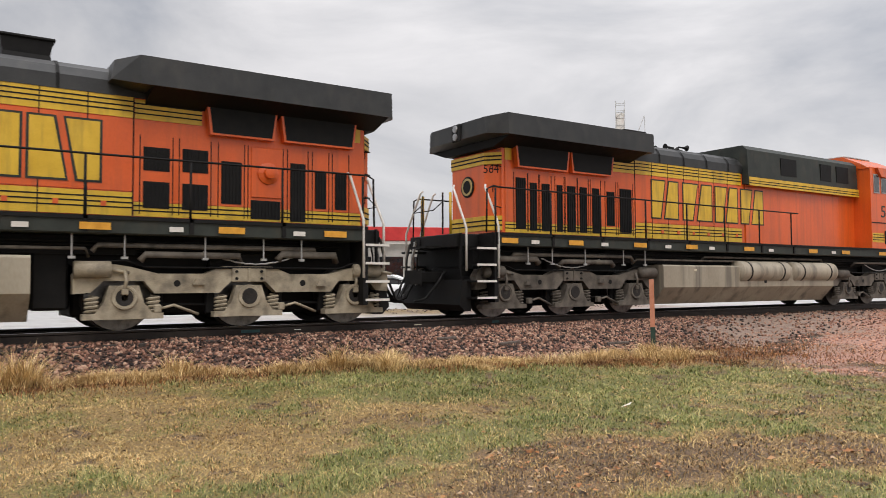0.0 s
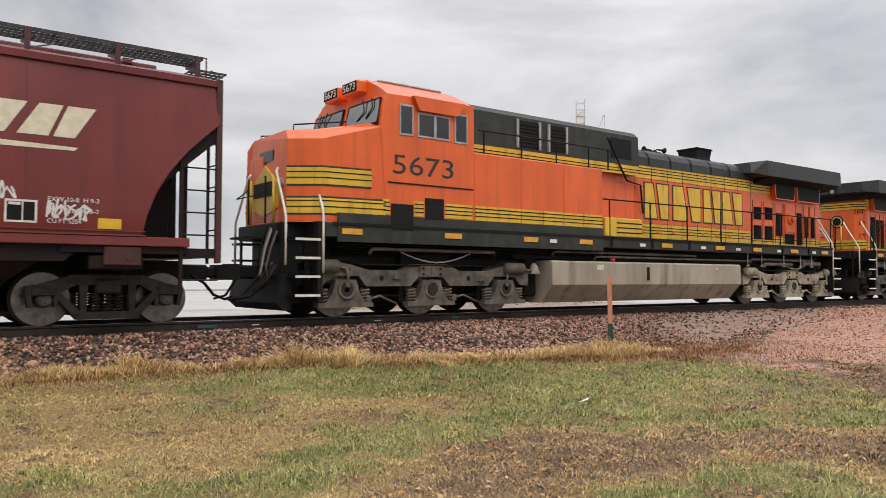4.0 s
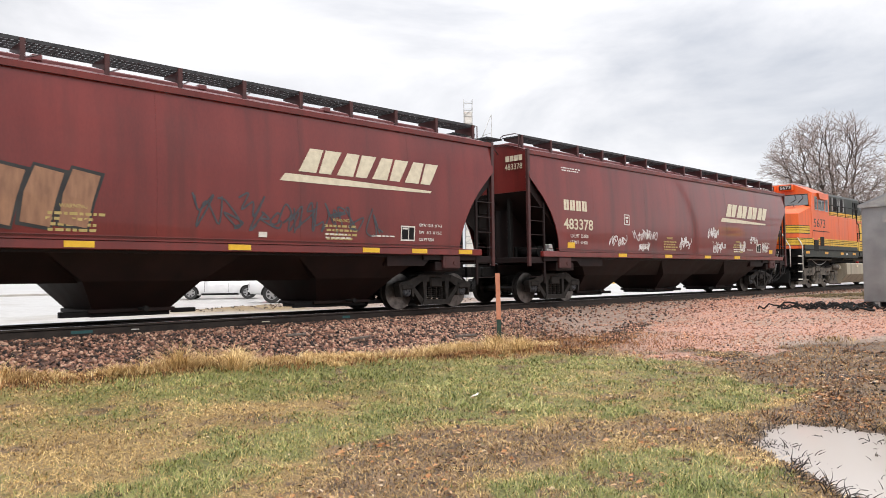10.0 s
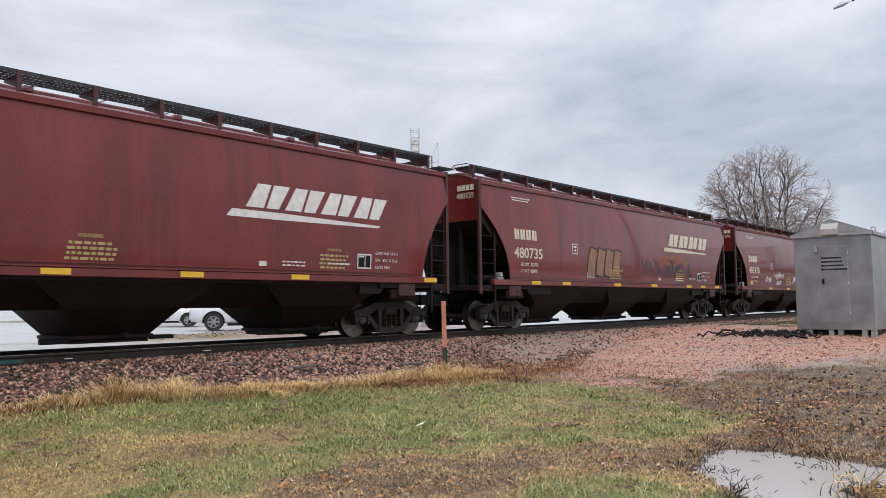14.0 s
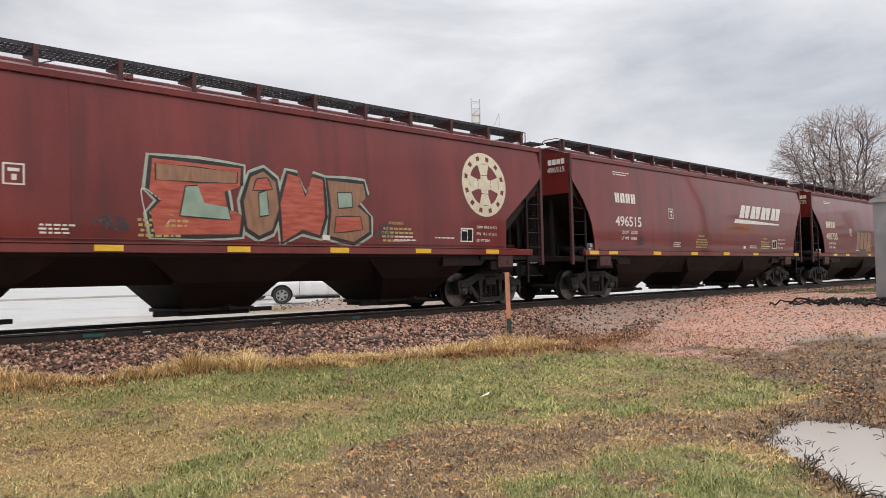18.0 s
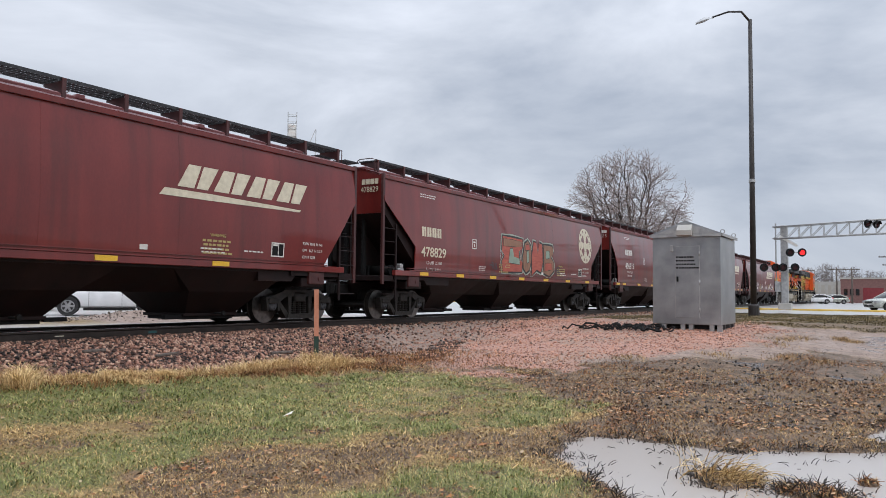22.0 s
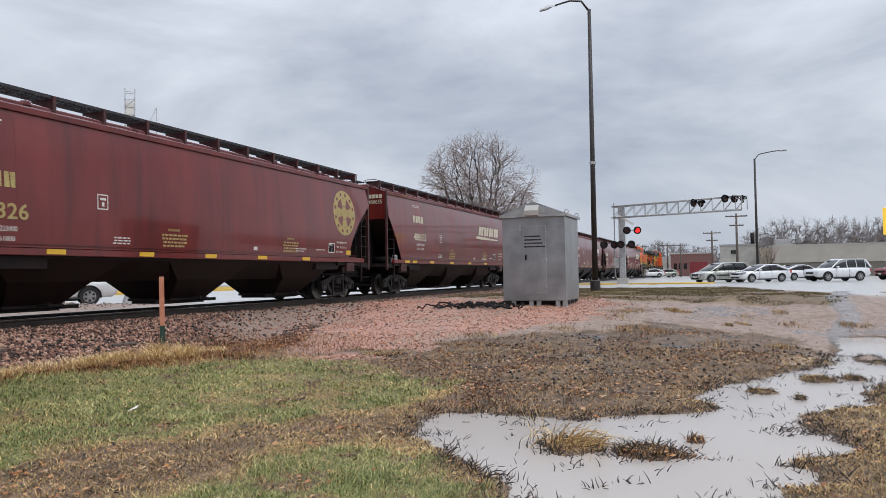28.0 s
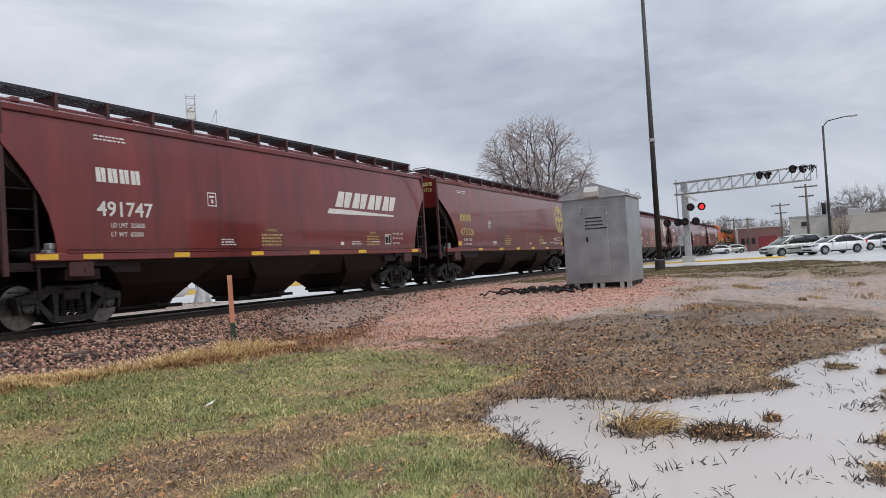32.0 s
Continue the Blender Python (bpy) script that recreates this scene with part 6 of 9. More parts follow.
        for lx0 in (-2.02, 2.02):
            part("cover_ring", LT["ring", dm], dm, b, at=pose(lx0, s * 1.14, 0, 0, 0, rz))
            part("slack_adjuster", LT["slack", dm], dm, b, at=pose(lx0, s * 1.14, 0, 0, 0, rz))
        part("safety_chain", LT["chain", dm], "galv", b, at=pose(0.1, s * 1.18, -0.02, 0, 0, rz))
        part("truck_frame", LT["frame", dm], dm, b, at=pose(0, s * 1.12, 0, 0, 0, rz))
        part("sand_pipe", LT["pipe", dm], "black", b, at=pose(0, s * 1.24, 0, 0, 0, rz))
        for ax in (-2.02, 0, 2.02):
            part("axle_box", LT["box", dm], dm, b, at=pose(ax, s * 1.14, 0, 0, 0, rz))
            part("axle_cap", LT["cap", dm], "black", b, at=pose(ax, s * 1.14, 0, 0, 0, rz))
            for q in (-0.46, 0.46):
                part("spring", LT["coil", dm], dm, b, at=(ax + q, s * 1.16, 0))
        for ax, zz in ((-1.2, 0.76), (1.0, 0.76)):
            part("frame_hole", LT["hole", dm], "black", b, at=pose(ax, s * 1.12, zz, 0, 0, rz))
        for ax in (-2.45, 2.3):
            part("brake_cylinder", LT["cyl", dm], dm, b, at=pose(ax, s * 1.27, 0.98, 0, 0, rz))
        for ax in (-1.03, 1.03):
            part("brake_rigging", LT["rig", dm], "black", b, at=(ax, s * 1.0, 0))
    for ax in (-2.02, 0, 2.02):
        WHEELS.append((make_wheelset(car, tx + ax, 0.53, LW), tx + ax, 0.53))


def block_mark(g, gl, x, z, w, h, y, s):
    """A company sign as two plain leaning blocks, each over a dark outline."""
    q, q2 = sorted((y, y + s * 0.006)), sorted((y + s * 0.004, y + s * 0.010))
    for poly in ([(0.04, 0.0), (0.50, 0.0), (0.34, 1.0), (0.04, 1.0)], [(0.66, 0.0), (0.94, 0.0), (0.94, 1.0), (0.50, 1.0)]):
        cx, cz = sum(p[0] for p in poly) / 4, 0.5
        g.prism([(x + w * a, z + h * b) for a, b in poly], *q2, "y")
        gl.prism([(x + w * a + (0.04 if a > cx else -0.04), z + h * b + (0.035 if b > cz else -0.035)) for a, b in poly], *q, "y")


def mesh_vent(car, s, x0, x1, z0, z1, y, frame_mat="black"):
    """A louvred opening: recessed dark panel with slats."""
    g = Geo()
    g.box(x0, x1, *sorted((y, y + s * 0.012)), z0, z1)
    v = part("louvre", g, "black", car)
    g = Geo()
    n = max(3, int((x1 - x0) / 0.055))
    for i in range(n):
        x = x0 + (x1 - x0) * (i + 0.5) / n
        g.box(x - 0.010, x + 0.010, *sorted((y + s * 0.012, y + s * 0.024)), z0 + 0.02, z1 - 0.02)
    part("slat", g, "black", v)


def loco(number, x0, turn, side, d, vents, screens, letters, doors_to):
    """Six-axle road locomotive; its nose points to -x. side: the side with full detail; d: shift of its tail."""
    car = thing("diesel_locomotive", f"orange, yellow and dark green diesel locomotive numbered {number}", "locomotive", pose(x0, TRACK_Y, 0, 0, 0, turn), "locomotives of the train")
    tail = 9.72 + d
    end = 10.15 + d * 0.25
    s = side

    def yy(a, b):
        return sorted((s * a, s * b))
    part("platform", Geo().box(-9.45, end - 0.62, -1.50, 1.50, 1.52, 1.80, 0.02), "lgreen", car)
    for a, b in ((-10.15, -9.46), (end - 0.61, end)):
        part("end_porch", Geo().box(a, b, -0.92, 0.92, 1.50, 1.79, 0.02), "black", car)
    part("equipment_rack", Geo().box(-4.0, -3.62, -1.0, 1.0, 0.35, 1.4, 0.04), "black", car)
    for q in (-1, 1):
        part("sill_lip", Geo().box(-9.3, end - 0.7, *sorted((q * 1.50, q * 1.53)), 1.74, 1.80), "black", car)
    part("underframe", Geo().box(-9.6, end - 0.5, -0.85, 0.85, 1.05, 1.52).box(-4.4, 5.6, -1.05, 1.05, 1.22, 1.5), "black", car)
    for i in range(5):
        part("train_pipe", Geo().tube([(-9.0, s * (1.2 - 0.07 * i), 1.42 - 0.05 * i), (end - 1.0, s * (1.2 - 0.07 * i), 1.42 - 0.05 * i)], 0.022, 5), "black", car)
    for i, (a, b, zz, rr) in enumerate(((-3.4, 2.2, 1.40, 0.035), (-2.0, 4.8, 1.30, 0.028), (4.9, 8.6, 1.36, 0.045), (5.6, 7.2, 1.22, 0.06), (7.9, 9.0, 1.26, 0.07), (-8.4, -5.2, 1.33, 0.04))):
        part("air_pipe", Geo().tube([(a, s * (1.28 + 0.03 * (i % 2)), zz - 0.1), (a + 0.08, s * (1.28 + 0.03 * (i % 2)), zz), (b, s * (1.28 + 0.03 * (i % 2)), zz), (b + 0.06, s * 1.2, zz - 0.12)], rr, 6), "dustdark", car)
    for xx in (4.6, 5.35, 6.6, 7.6, 8.3):
        part("hanger", Geo().tube([(xx, s * 1.40, 1.52), (xx, s * 1.40, 1.16)], 0.014, 5).box(xx - 0.05, xx + 0.05, *sorted((s * 1.38, s * 1.42)), 1.14, 1.18), "galv", car)
    part("rear_rack", Geo().box(4.1, 4.62, -1.0, 1.0, 0.35, 1.4, 0.04), "black", car)
    # long hood
    part("engine_hood", Geo().box(-0.1, tail, -0.92, 0.92, 1.8, 3.84), "orange", car)
    roofp = [(-0.95, 3.80), (-0.94, 4.03), (-0.84, 4.18), (-0.68, 4.28), (-0.4, 4.34), (0.4, 4.34), (0.68, 4.28), (0.84, 4.18), (0.94, 4.03), (0.95, 3.80)]
    roof = part("hood_roof", Geo().prism(roofp, -0.1, tail - 0.05, "x"), "lroof", car)
    for i in range(5):
        part("roof_seam", Geo().loft([[(0.6 + i * 0.95 + e, y * 1.012, z + 0.012) for y, z in roofp] for e in (0, 0.05)]), "black", roof)
    part("tail_wall", Geo().prism([(-0.92, 1.8), (-0.92, 3.84), (0.92, 3.84), (0.92, 1.8)], tail, tail + 0.08, "x").prism([(tail, -0.92), (tail + 0.32, -0.62), (tail + 0.32, 0.62), (tail, 0.92)], 1.8, 3.6, "z"), "orange", car)
    for z0, z1 in ((1.9, 2.22), (3.36, 3.62)):
        part("tail_stripe", Geo().prism([(tail + 0.08, -0.935), (tail + 0.34, -0.64), (tail + 0.34, 0.64), (tail + 0.08, 0.935)], z0, z1, "z"), "lyellow", car)
        for zz in (0.3, 0.62):
            part("stripe_line", Geo().prism([(tail + 0.085, -0.94), (tail + 0.345, -0.645), (tail + 0.345, 0.645), (tail + 0.085, 0.94)], z0 + (z1 - z0) * zz, z0 + (z1 - z0) * zz + 0.03, "z"), "black", car)
    if d:
        lettering(number, 0.20, "black", car, tail - 0.02 if s < 0 else tail + 0.28, s * 0.85, 3.1, 0.46, -1 if s < 0 else 1).matrix_basis = pose(tail + 0.345, s * 0.60, 3.17, 0, 0, 0) @ pose(0, 0, 0, 0, 0, s * -43) @ pose(0.0, 0, 0)
    # hood doors: orange panel with yellow bands above and below
    n = int((doors_to - 0.05) / 0.62)
    for q in (-1, 1):
        for i in range(n):
            a = 0.05 + (doors_to - 0.05) * i / n + 0.008
            b = 0.05 + (doors_to - 0.05) * (i + 1) / n - 0.008
            y0, y1 = sorted((q * 0.92, q * 0.94))
            door = part("hood_door", Geo().box(a, b, y0, y1, 2.26, 3.44), "orange", car)
            for z0, z1 in ((1.86, 2.24), (3.46, 3.80)):
                part("yellow_band", Geo().box(a, b, y0, y1, z0, z1), "lyellow", door)
            part("door_gap", Geo().box(b - 0.001, b + 0.017, *sorted((q * 0.921, q * 0.9415)), 1.86, 3.80), "black", door)
            part("latch", Geo().box(a + 0.2, a + 0.28, *sorted((q * 0.94, q * 0.955)), 2.0, 2.08), "orange", door)
        for z in (1.98, 2.06, 2.14, 3.56, 3.64, 3.72):
            part("stripe_line", Geo().box(0.05, doors_to, *sorted((q * 0.94, q * 0.945)), z, z + 0.022), "black", car)
        # rear equipment compartment
        y0, y1 = sorted((q * 0.92, q * 0.938))
        comp = part("radiator_compartment", Geo().box(doors_to + 0.02, tail - 0.01, y0, y1, 2.10, 3.42), "orange", car)
        part("yellow_band", Geo().box(doors_to + 0.02, tail - 0.01, y0, y1, 1.86, 2.09), "lyellow", comp)
        part("yellow_band", Geo().box(doors_to + 0.02, screens[0][0] - 0.05, y0, y1, 3.46, 3.78), "lyellow", comp)
        part("yellow_band", Geo().box(screens[-1][1] + 0.06, tail - 0.01, y0, y1, 3.46, 3.78), "lyellow", comp)
        for z in (1.94, 2.02):
            part("stripe_line", Geo().box(doors_to, tail, *sorted((q * 0.938, q * 0.943)), z, z + 0.022), "black", comp)
        for z in (3.54, 3.62, 3.70):
            part("stripe_line", Geo().box(doors_to, screens[0][0] - 0.05, *sorted((q * 0.938, q * 0.943)), z, z + 0.022), "black", comp)
        for a, b, z0, z1 in vents:
            mesh_vent(car, q, a, b, z0, z1, q * 0.938)
            part("door_frame", Geo().box(a - 0.06, a - 0.045, *sorted((q * 0.938, q * 0.946)), 1.9, 3.2).box(b + 0.045, b + 0.06, *sorted((q * 0.938, q * 0.946)), 1.9, 3.2), "hopper_dark", car)
        for a, b in screens:
            m = q * 0.94
            g = Geo().prism([(a + 0.06, 3.30), (b - 0.02, 3.30), (b + 0.05, 3.89), (a - 0.02, 3.89)], *sorted((m, m + q * 0.14)), "y")
            f = part("intake_frame", g, "orange", car)
            g = Geo().prism([(a + 0.10, 3.335), (b - 0.06, 3.335), (b + 0.01, 3.875), (a + 0.03, 3.875)], *sorted((m + q * 0.14, m + q * 0.146)), "y")
            part("intake_screen", g, "black", f)
        hub = part("blower_door", Geo().box(7.53 + d * 1.2, 8.12 + d * 1.2, *sorted((q * 0.938, q * 0.965)), 2.28, 3.18, 0.01), "orange", car) if not d else None
        if hub:
            part("hub", Geo().lathe([(0, 0.20), (q * 0.03, 0.20), (q * 0.06, 0.11), (q * 0.14, 0.10), (q * 0.15, 0.05)], "y", 12, (7.84, q * 0.965, 2.72)), "orange", hub)
    # radiator wing
    r = 5.13 + d
    g = Geo()
    g.loft([[(r + 0.02, -1.22, 3.99), (r + 0.08, -1.15, 4.32), (r + 0.08, 1.15, 4.32), (r + 0.02, 1.22, 3.99)],
            [(r + 0.4, -1.54, 3.90), (r + 0.4, -1.52, 4.36), (r + 0.4, 1.52, 4.36), (r + 0.4, 1.54, 3.90)],
            [(tail + 0.36, -1.54, 3.90), (tail + 0.36, -1.52, 4.36), (tail + 0.36, 1.52, 4.36), (tail + 0.36, 1.54, 3.90)],
            [(tail + 0.62, -1.1, 3.96), (tail + 0.62, -1.05, 4.32), (tail + 0.62, 1.05, 4.32), (tail + 0.62, 1.1, 3.96)]], closed=True, cap=True)
    part("radiator_wing", g, "lroof", car)
    part("radiator_soffit", Geo().prism([(-1.50, 3.90), (-0.93, 3.72), (0.93, 3.72), (1.50, 3.90)], r + 0.6, tail + 0.3, "x"), "black", car)
    g = Geo()
    for i in range(9):
        x = r + 1.0 + i * (tail - r - 1.2) / 8
        g.tube([(x, s * 1.3, 4.36), (x, s * 1.3, 4.385)], 0.03, 5)
    tagged(part("lifting_eye", g, "lroof", car), kind="stuff")
    ex0 = 3.62 + d * 0.3
    stack = part("exhaust_chimney", Geo().loft([[(ex0 + 0.06, -0.34, 4.30), (ex0 + 0.80, -0.34, 4.30), (ex0 + 0.80, 0.34, 4.30), (ex0 + 0.06, 0.34, 4.30)], [(ex0 + 0.09, -0.31, 4.45), (ex0 + 0.77, -0.31, 4.45), (ex0 + 0.77, 0.31, 4.45), (ex0 + 0.09, 0.31, 4.45)], [(ex0 + 0.05, -0.34, 4.70), (ex0 + 0.81, -0.34, 4.70), (ex0 + 0.81, 0.34, 4.70), (ex0 + 0.05, 0.34, 4.70)]], closed=True, cap=True), "black", car)
    part("chimney_lip", Geo().box(ex0 + 0.02, ex0 + 0.84, -0.37, 0.37, 4.68, 4.73, 0.015), "black", stack)
    horn = part("air_horn", Geo().box(1.75, 2.0, -0.3, 0.3, 4.33, 4.40), "black", car)
    for yq, sg in ((-0.25, 1), (-0.08, -1), (0.1, 1), (0.26, -1)):
        part("trumpet", Geo().lathe([(0, 0.02), (sg * 0.22, 0.028), (sg * 0.30, 0.045), (sg * 0.36, 0.085)], "x", 10, (1.87, yq, 4.48)), "black", horn)
    # forward hood, equipment box, cabinet
    part("forward_hood", Geo().box(-5.95, -0.12, -0.95, 0.95, 1.8, 3.52), "orange", car)
    ebox = part("equipment_box", Geo().prism([(-1.14, 3.50), (-1.10, 4.48), (-0.95, 4.61), (0.95, 4.61), (1.10, 4.48), (1.14, 3.50)], -5.85, -0.02, "x"), "lgreen", car)
    for q in (-1, 1):
        for a, b in ((-1.12, -0.33),) if not d else ((-1.6, -2.4), (-3.7, -4.3), (-4.6, -5.3)):
            a, b = sorted((a, b))
            part("grille", Geo().box(a, b, *sorted((q * 1.10, q * 1.135)), 3.85, 4.36), "black", ebox)
        if not d:
            for a, b in ((-4.35, -3.65), (-3.35, -2.75)):
                gr = part("grille", Geo().box(a, b, *sorted((q * 1.10, q * 1.14)), 3.78, 4.40), "black", ebox)
                for e in (a, b):
                    part("grille_frame", Geo().box(e - 0.03, e + 0.03, *sorted((q * 1.12, q * 1.17)), 3.76, 4.42), "galv", gr)
                for k in range(7):
                    part("slat", Geo().box(a, b, *sorted((q * 1.14, q * 1.155)), 3.82 + k * 0.08, 3.85 + k * 0.08), "hopper_dark", gr)
        part("yellow_band", Geo().box(-5.9, -0.05, *sorted((q * 1.12, q * 1.15)), 3.46, 3.70), "lyellow", car)
        for z in (3.52, 3.59):
            part("stripe_line", Geo().box(-5.9, -0.05, *sorted((q * 1.15, q * 1.155)), z, z + 0.02), "black", car)
    if not d:
        cabn = part("electrical_cabinet", Geo().box(-5.92, -1.85, -1.49, -0.9, 1.8, 3.44, 0.02), "orange", car)
        for i in range(6):
            a = -5.9 + i * 0.67
            part("yellow_band", Geo().box(a + 0.01, a + 0.66, -1.505, -1.48, 1.99, 2.30), "lyellow", cabn)
            if i in (2, 4):
                part("panel_edge", Geo().box(a - 0.004, a + 0.004, -1.498, -1.48, 2.32, 3.42), "orange", cabn)
        for z in (2.07, 2.15, 2.23):
            part("stripe_line", Geo().box(-5.9, -1.87, -1.512, -1.50, z, z + 0.02), "black", cabn)
        part("green_skirt", Geo().box(-9.2, -1.87, -1.515, -1.48, 1.44, 1.98), "lgreen", cabn)
        part("step_box", Geo().box(-1.72, -0.3, -1.45, -0.94, 1.8, 2.28, 0.02), "lyellow", car)
        for k in range(3):
            part("toolbox_stripe", Geo().box(-1.3, -0.32, -1.457, -1.45, 1.90 + k * 0.12, 1.93 + k * 0.12), "black", car)
        g = Geo()
        for x in (-5.6, -4.5, -3.4, -2.3, -1.6):
            g.tube([(x, -1.44, 3.44), (x, -1.44, 3.95)], 0.02, 5)
        g.tube([(-5.75, -1.44, 3.95), (-1.5, -1.44, 3.95)], 0.02, 5)
        part("roof_railing", g, "black", car)
        g = Geo().tube([(-1.45, -1.3, 4.3), (-0.5, -1.12, 3.3), (0.2, -1.0, 3.25), (0.3, -1.0, 2.5)], 0.025, 5)
        part("grab_rail", g, "black", car)
    # cab and nose
    cab = part("cab", Geo().prism([(-8.10, 1.8), (-8.24, 3.3), (-8.27, 3.70), (-8.12, 4.38), (-5.93, 4.42), (-5.93, 1.8)], -1.50, 1.50, "y"), "orange", car)
    part("cab_roof", Geo().prism([(-1.5, 4.37), (-1.2, 4.56), (-0.62, 4.84), (0.62, 4.84), (1.2, 4.56), (1.5, 4.37)], -8.10, -5.9, "x"), "orange", cab)
    part("roof_hatch", Geo().box(-7.75, -6.1, -0.6, 0.6, 4.842, 4.92, 0.03), "galv", cab)
    g = Geo()
    g.loft([[(-8.12, -1.495, 1.8), (-8.2, -1.495, 3.72), (-8.2, -1.2, 3.84), (-8.2, 1.2, 3.84), (-8.2, 1.495, 3.72), (-8.12, 1.495, 1.8)],
            [(-9.45, -1.36, 1.8), (-9.45, -1.36, 3.36), (-9.42, -1.12, 3.58), (-9.42, 1.12, 3.58), (-9.45, 1.36, 3.36), (-9.45, 1.36, 1.8)],
            [(-9.98, -0.95, 1.8), (-9.96, -0.95, 3.36), (-9.9, -0.75, 3.56), (-9.9, 0.75, 3.56), (-9.96, 0.95, 3.36), (-9.98, 0.95, 1.8)]], closed=True, cap=True)
    nose = part("nose", g, "orange", car)
    for q in (-1, 1):
        # windscreen and number board
        g = Geo().add([(-8.275, q * 0.12, 3.80), (-8.275, q * 1.40, 3.80), (-8.145, q * 1.32, 4.32), (-8.145, q * 0.12, 4.32)], [(0, 1, 2, 3)])
        g.add([(x - 0.03, y, z) for x, y, z in g.v[:4]], [(0, 1, 2, 3)])
        w = part("windscreen", Geo().loft([[(x - 0.01, y, z) for x, y, z in g.v[:4]], [(x - 0.03, y, z) for x, y, z in g.v[:4]]], closed=True, cap=True), "screen", cab)
        part("gasket", Geo().tube([(-8.29, q * 0.12, 3.80), (-8.29, q * 1.40, 3.80), (-8.16, q * 1.32, 4.32), (-8.16, q * 0.12, 4.32), (-8.29, q * 0.12, 3.80)], 0.028, 5), "black", w)
        part("wiper", Geo().tube([(-8.22, q * 0.75, 4.36), (-8.25, q * 0.85, 4.1), (-8.28, q * 0.6, 3.95)], 0.014, 4).tube([(-8.2, q * 1.05, 4.36), (-8.24, q * 1.15, 4.15), (-8.28, q * 0.95, 3.95)], 0.014, 4), "black", w)
        rim = part("board_rim", Geo().box(-8.34, -8.0, *sorted((q * 0.10, q * 0.70)), 4.53, 4.80, 0.03), "orange", cab)
        nb = part("number_board", Geo().box(-8.352, -8.09, *sorted((q * 0.12, q * 0.68)), 4.57, 4.78, 0.01), "black", rim)
        lt = lettering(number, 0.15, "white", nb, 0, 0, 0, 0.48)
        lt.matrix_basis = pose(-8.358, 0.64 if q > 0 else -0.16, 4.60, 0, 0, -90)
        # side windows
        if True:
            for a, b, z0, z1 in ((-7.84, -7.50, 3.60, 4.22), (-7.40, -6.58, 3.60, 4.10), (-6.46, -6.11, 3.58, 4.20)):
                wf = part("window_frame", Geo().box(a, b, *sorted((q * 1.49, q * 1.518)), z0, z1), "galv", cab)
                part("window_glass", Geo().box(a + 0.04, b - 0.04, *sorted((q * 1.505, q * 1.524)), z0 + 0.04, z1 - 0.04), "glass", wf)
            part("window_bar", Geo().box(-7.0, -6.94, *sorted((q * 1.50, q * 1.53)), 3.6, 4.1), "galv", cab)
            part("window_visor", Geo().prism([(-7.55, 4.40), (-6.2, 4.40), (-6.45, 4.12), (-7.40, 4.12)], *sorted((q * 1.50, q * 1.60)), "y"), "orange", cab)
        part("cab_vent", Geo().box(-8.02, -7.50, *sorted((q * 1.49, q * 1.525)), 1.70, 2.22), "black", cab)
        part("cab_vent", Geo().box(-7.20, -6.74, *sorted((q * 1.49, q * 1.522)), 1.95, 2.38), "black", cab)
        part("belt_line", Geo().box(-8.1, -5.95, *sorted((q * 1.50, q * 1.515)), 2.62, 2.65), "hopper_dark", cab)
        for a, b in ((-8.2, -8.05), (-7.47, -7.24), (-6.70, -5.97)):
            part("yellow_band", Geo().box(a, b, *sorted((q * 1.495, q * 1.508)), 2.0, 2.30), "lyellow", cab)
            for z in (2.07, 2.15, 2.23):
                part("stripe_line", Geo().box(a, b, *sorted((q * 1.508, q * 1.514)), z, z + 0.02), "black", cab)
        lettering(number, 0.40, "lgreen", cab, -8.02 if q < 0 else -6.5, q * 1.502, 2.82, 1.5, q)
        # nose bands follow the tapered side
        for z0, z1, m in ((2.51, 2.82, "lyellow"), (1.97, 2.25, "lyellow")):
            e = 0.012
            for lo, hi, mat, lift in ((z0 - 0.035, z1 + 0.035, "lgreen", 0.006), (z0, z1, m, e), (z0 + 0.11, z0 + 0.13, "black", 0.018), (z0 + 0.22, z0 + 0.24, "black", 0.018)):
                pts = [((-8.45 if z0 > 2.3 else -8.14), (1.47 if z0 > 2.3 else 1.498)), (-9.45, 1.36), (-9.975, 0.95)]
                rings = [[(x - lift * 0.4, q * (y + lift), lo), (x - lift * 0.4, q * (y + lift), hi), (x, q * (y - 0.02), hi), (x, q * (y - 0.02), lo)] for x, y in pts]
                part("nose_band", Geo().loft(rings, closed=True, cap=True), mat, nose)
        part("ditch_light", Geo().lathe([(0, 0.11), (-0.05, 0.11), (-0.06, 0.08)], "x", 14, (-9.95, q * 0.7, 2.55)), "galv", nose)
    part("headlight", Geo().box(-9.97, -9.9, -0.34, 0.34, 3.0, 3.26, 0.03), "glass", nose)
    part("nose_door", Geo().box(-9.985, -9.95, 0.1, 0.75, 1.85, 3.15, 0.02), "orange", nose)
    g = Geo()
    g.prism([(-0.62, 2.1), (0.0, 1.95), (0.62, 2.1), (0.72, 2.5), (0.0, 2.95), (-0.72, 2.5)], -10.0, -9.94, "x")
    part("nose_emblem", g, "lyellow", nose, "yellow and black winged emblem")
    part("emblem_bar", Geo().box(-10.01, -9.99, -0.5, 0.5, 2.34, 2.62), "black", nose)
    for q in (-1, 1):
        part("nose_rail", Geo().tube([(-9.75, q * 0.75, 3.56), (-9.75, q * 0.75, 3.68), (-8.7, q * 0.9, 3.84), (-8.7, q * 0.9, 3.70)], 0.016, 4), "black", nose)
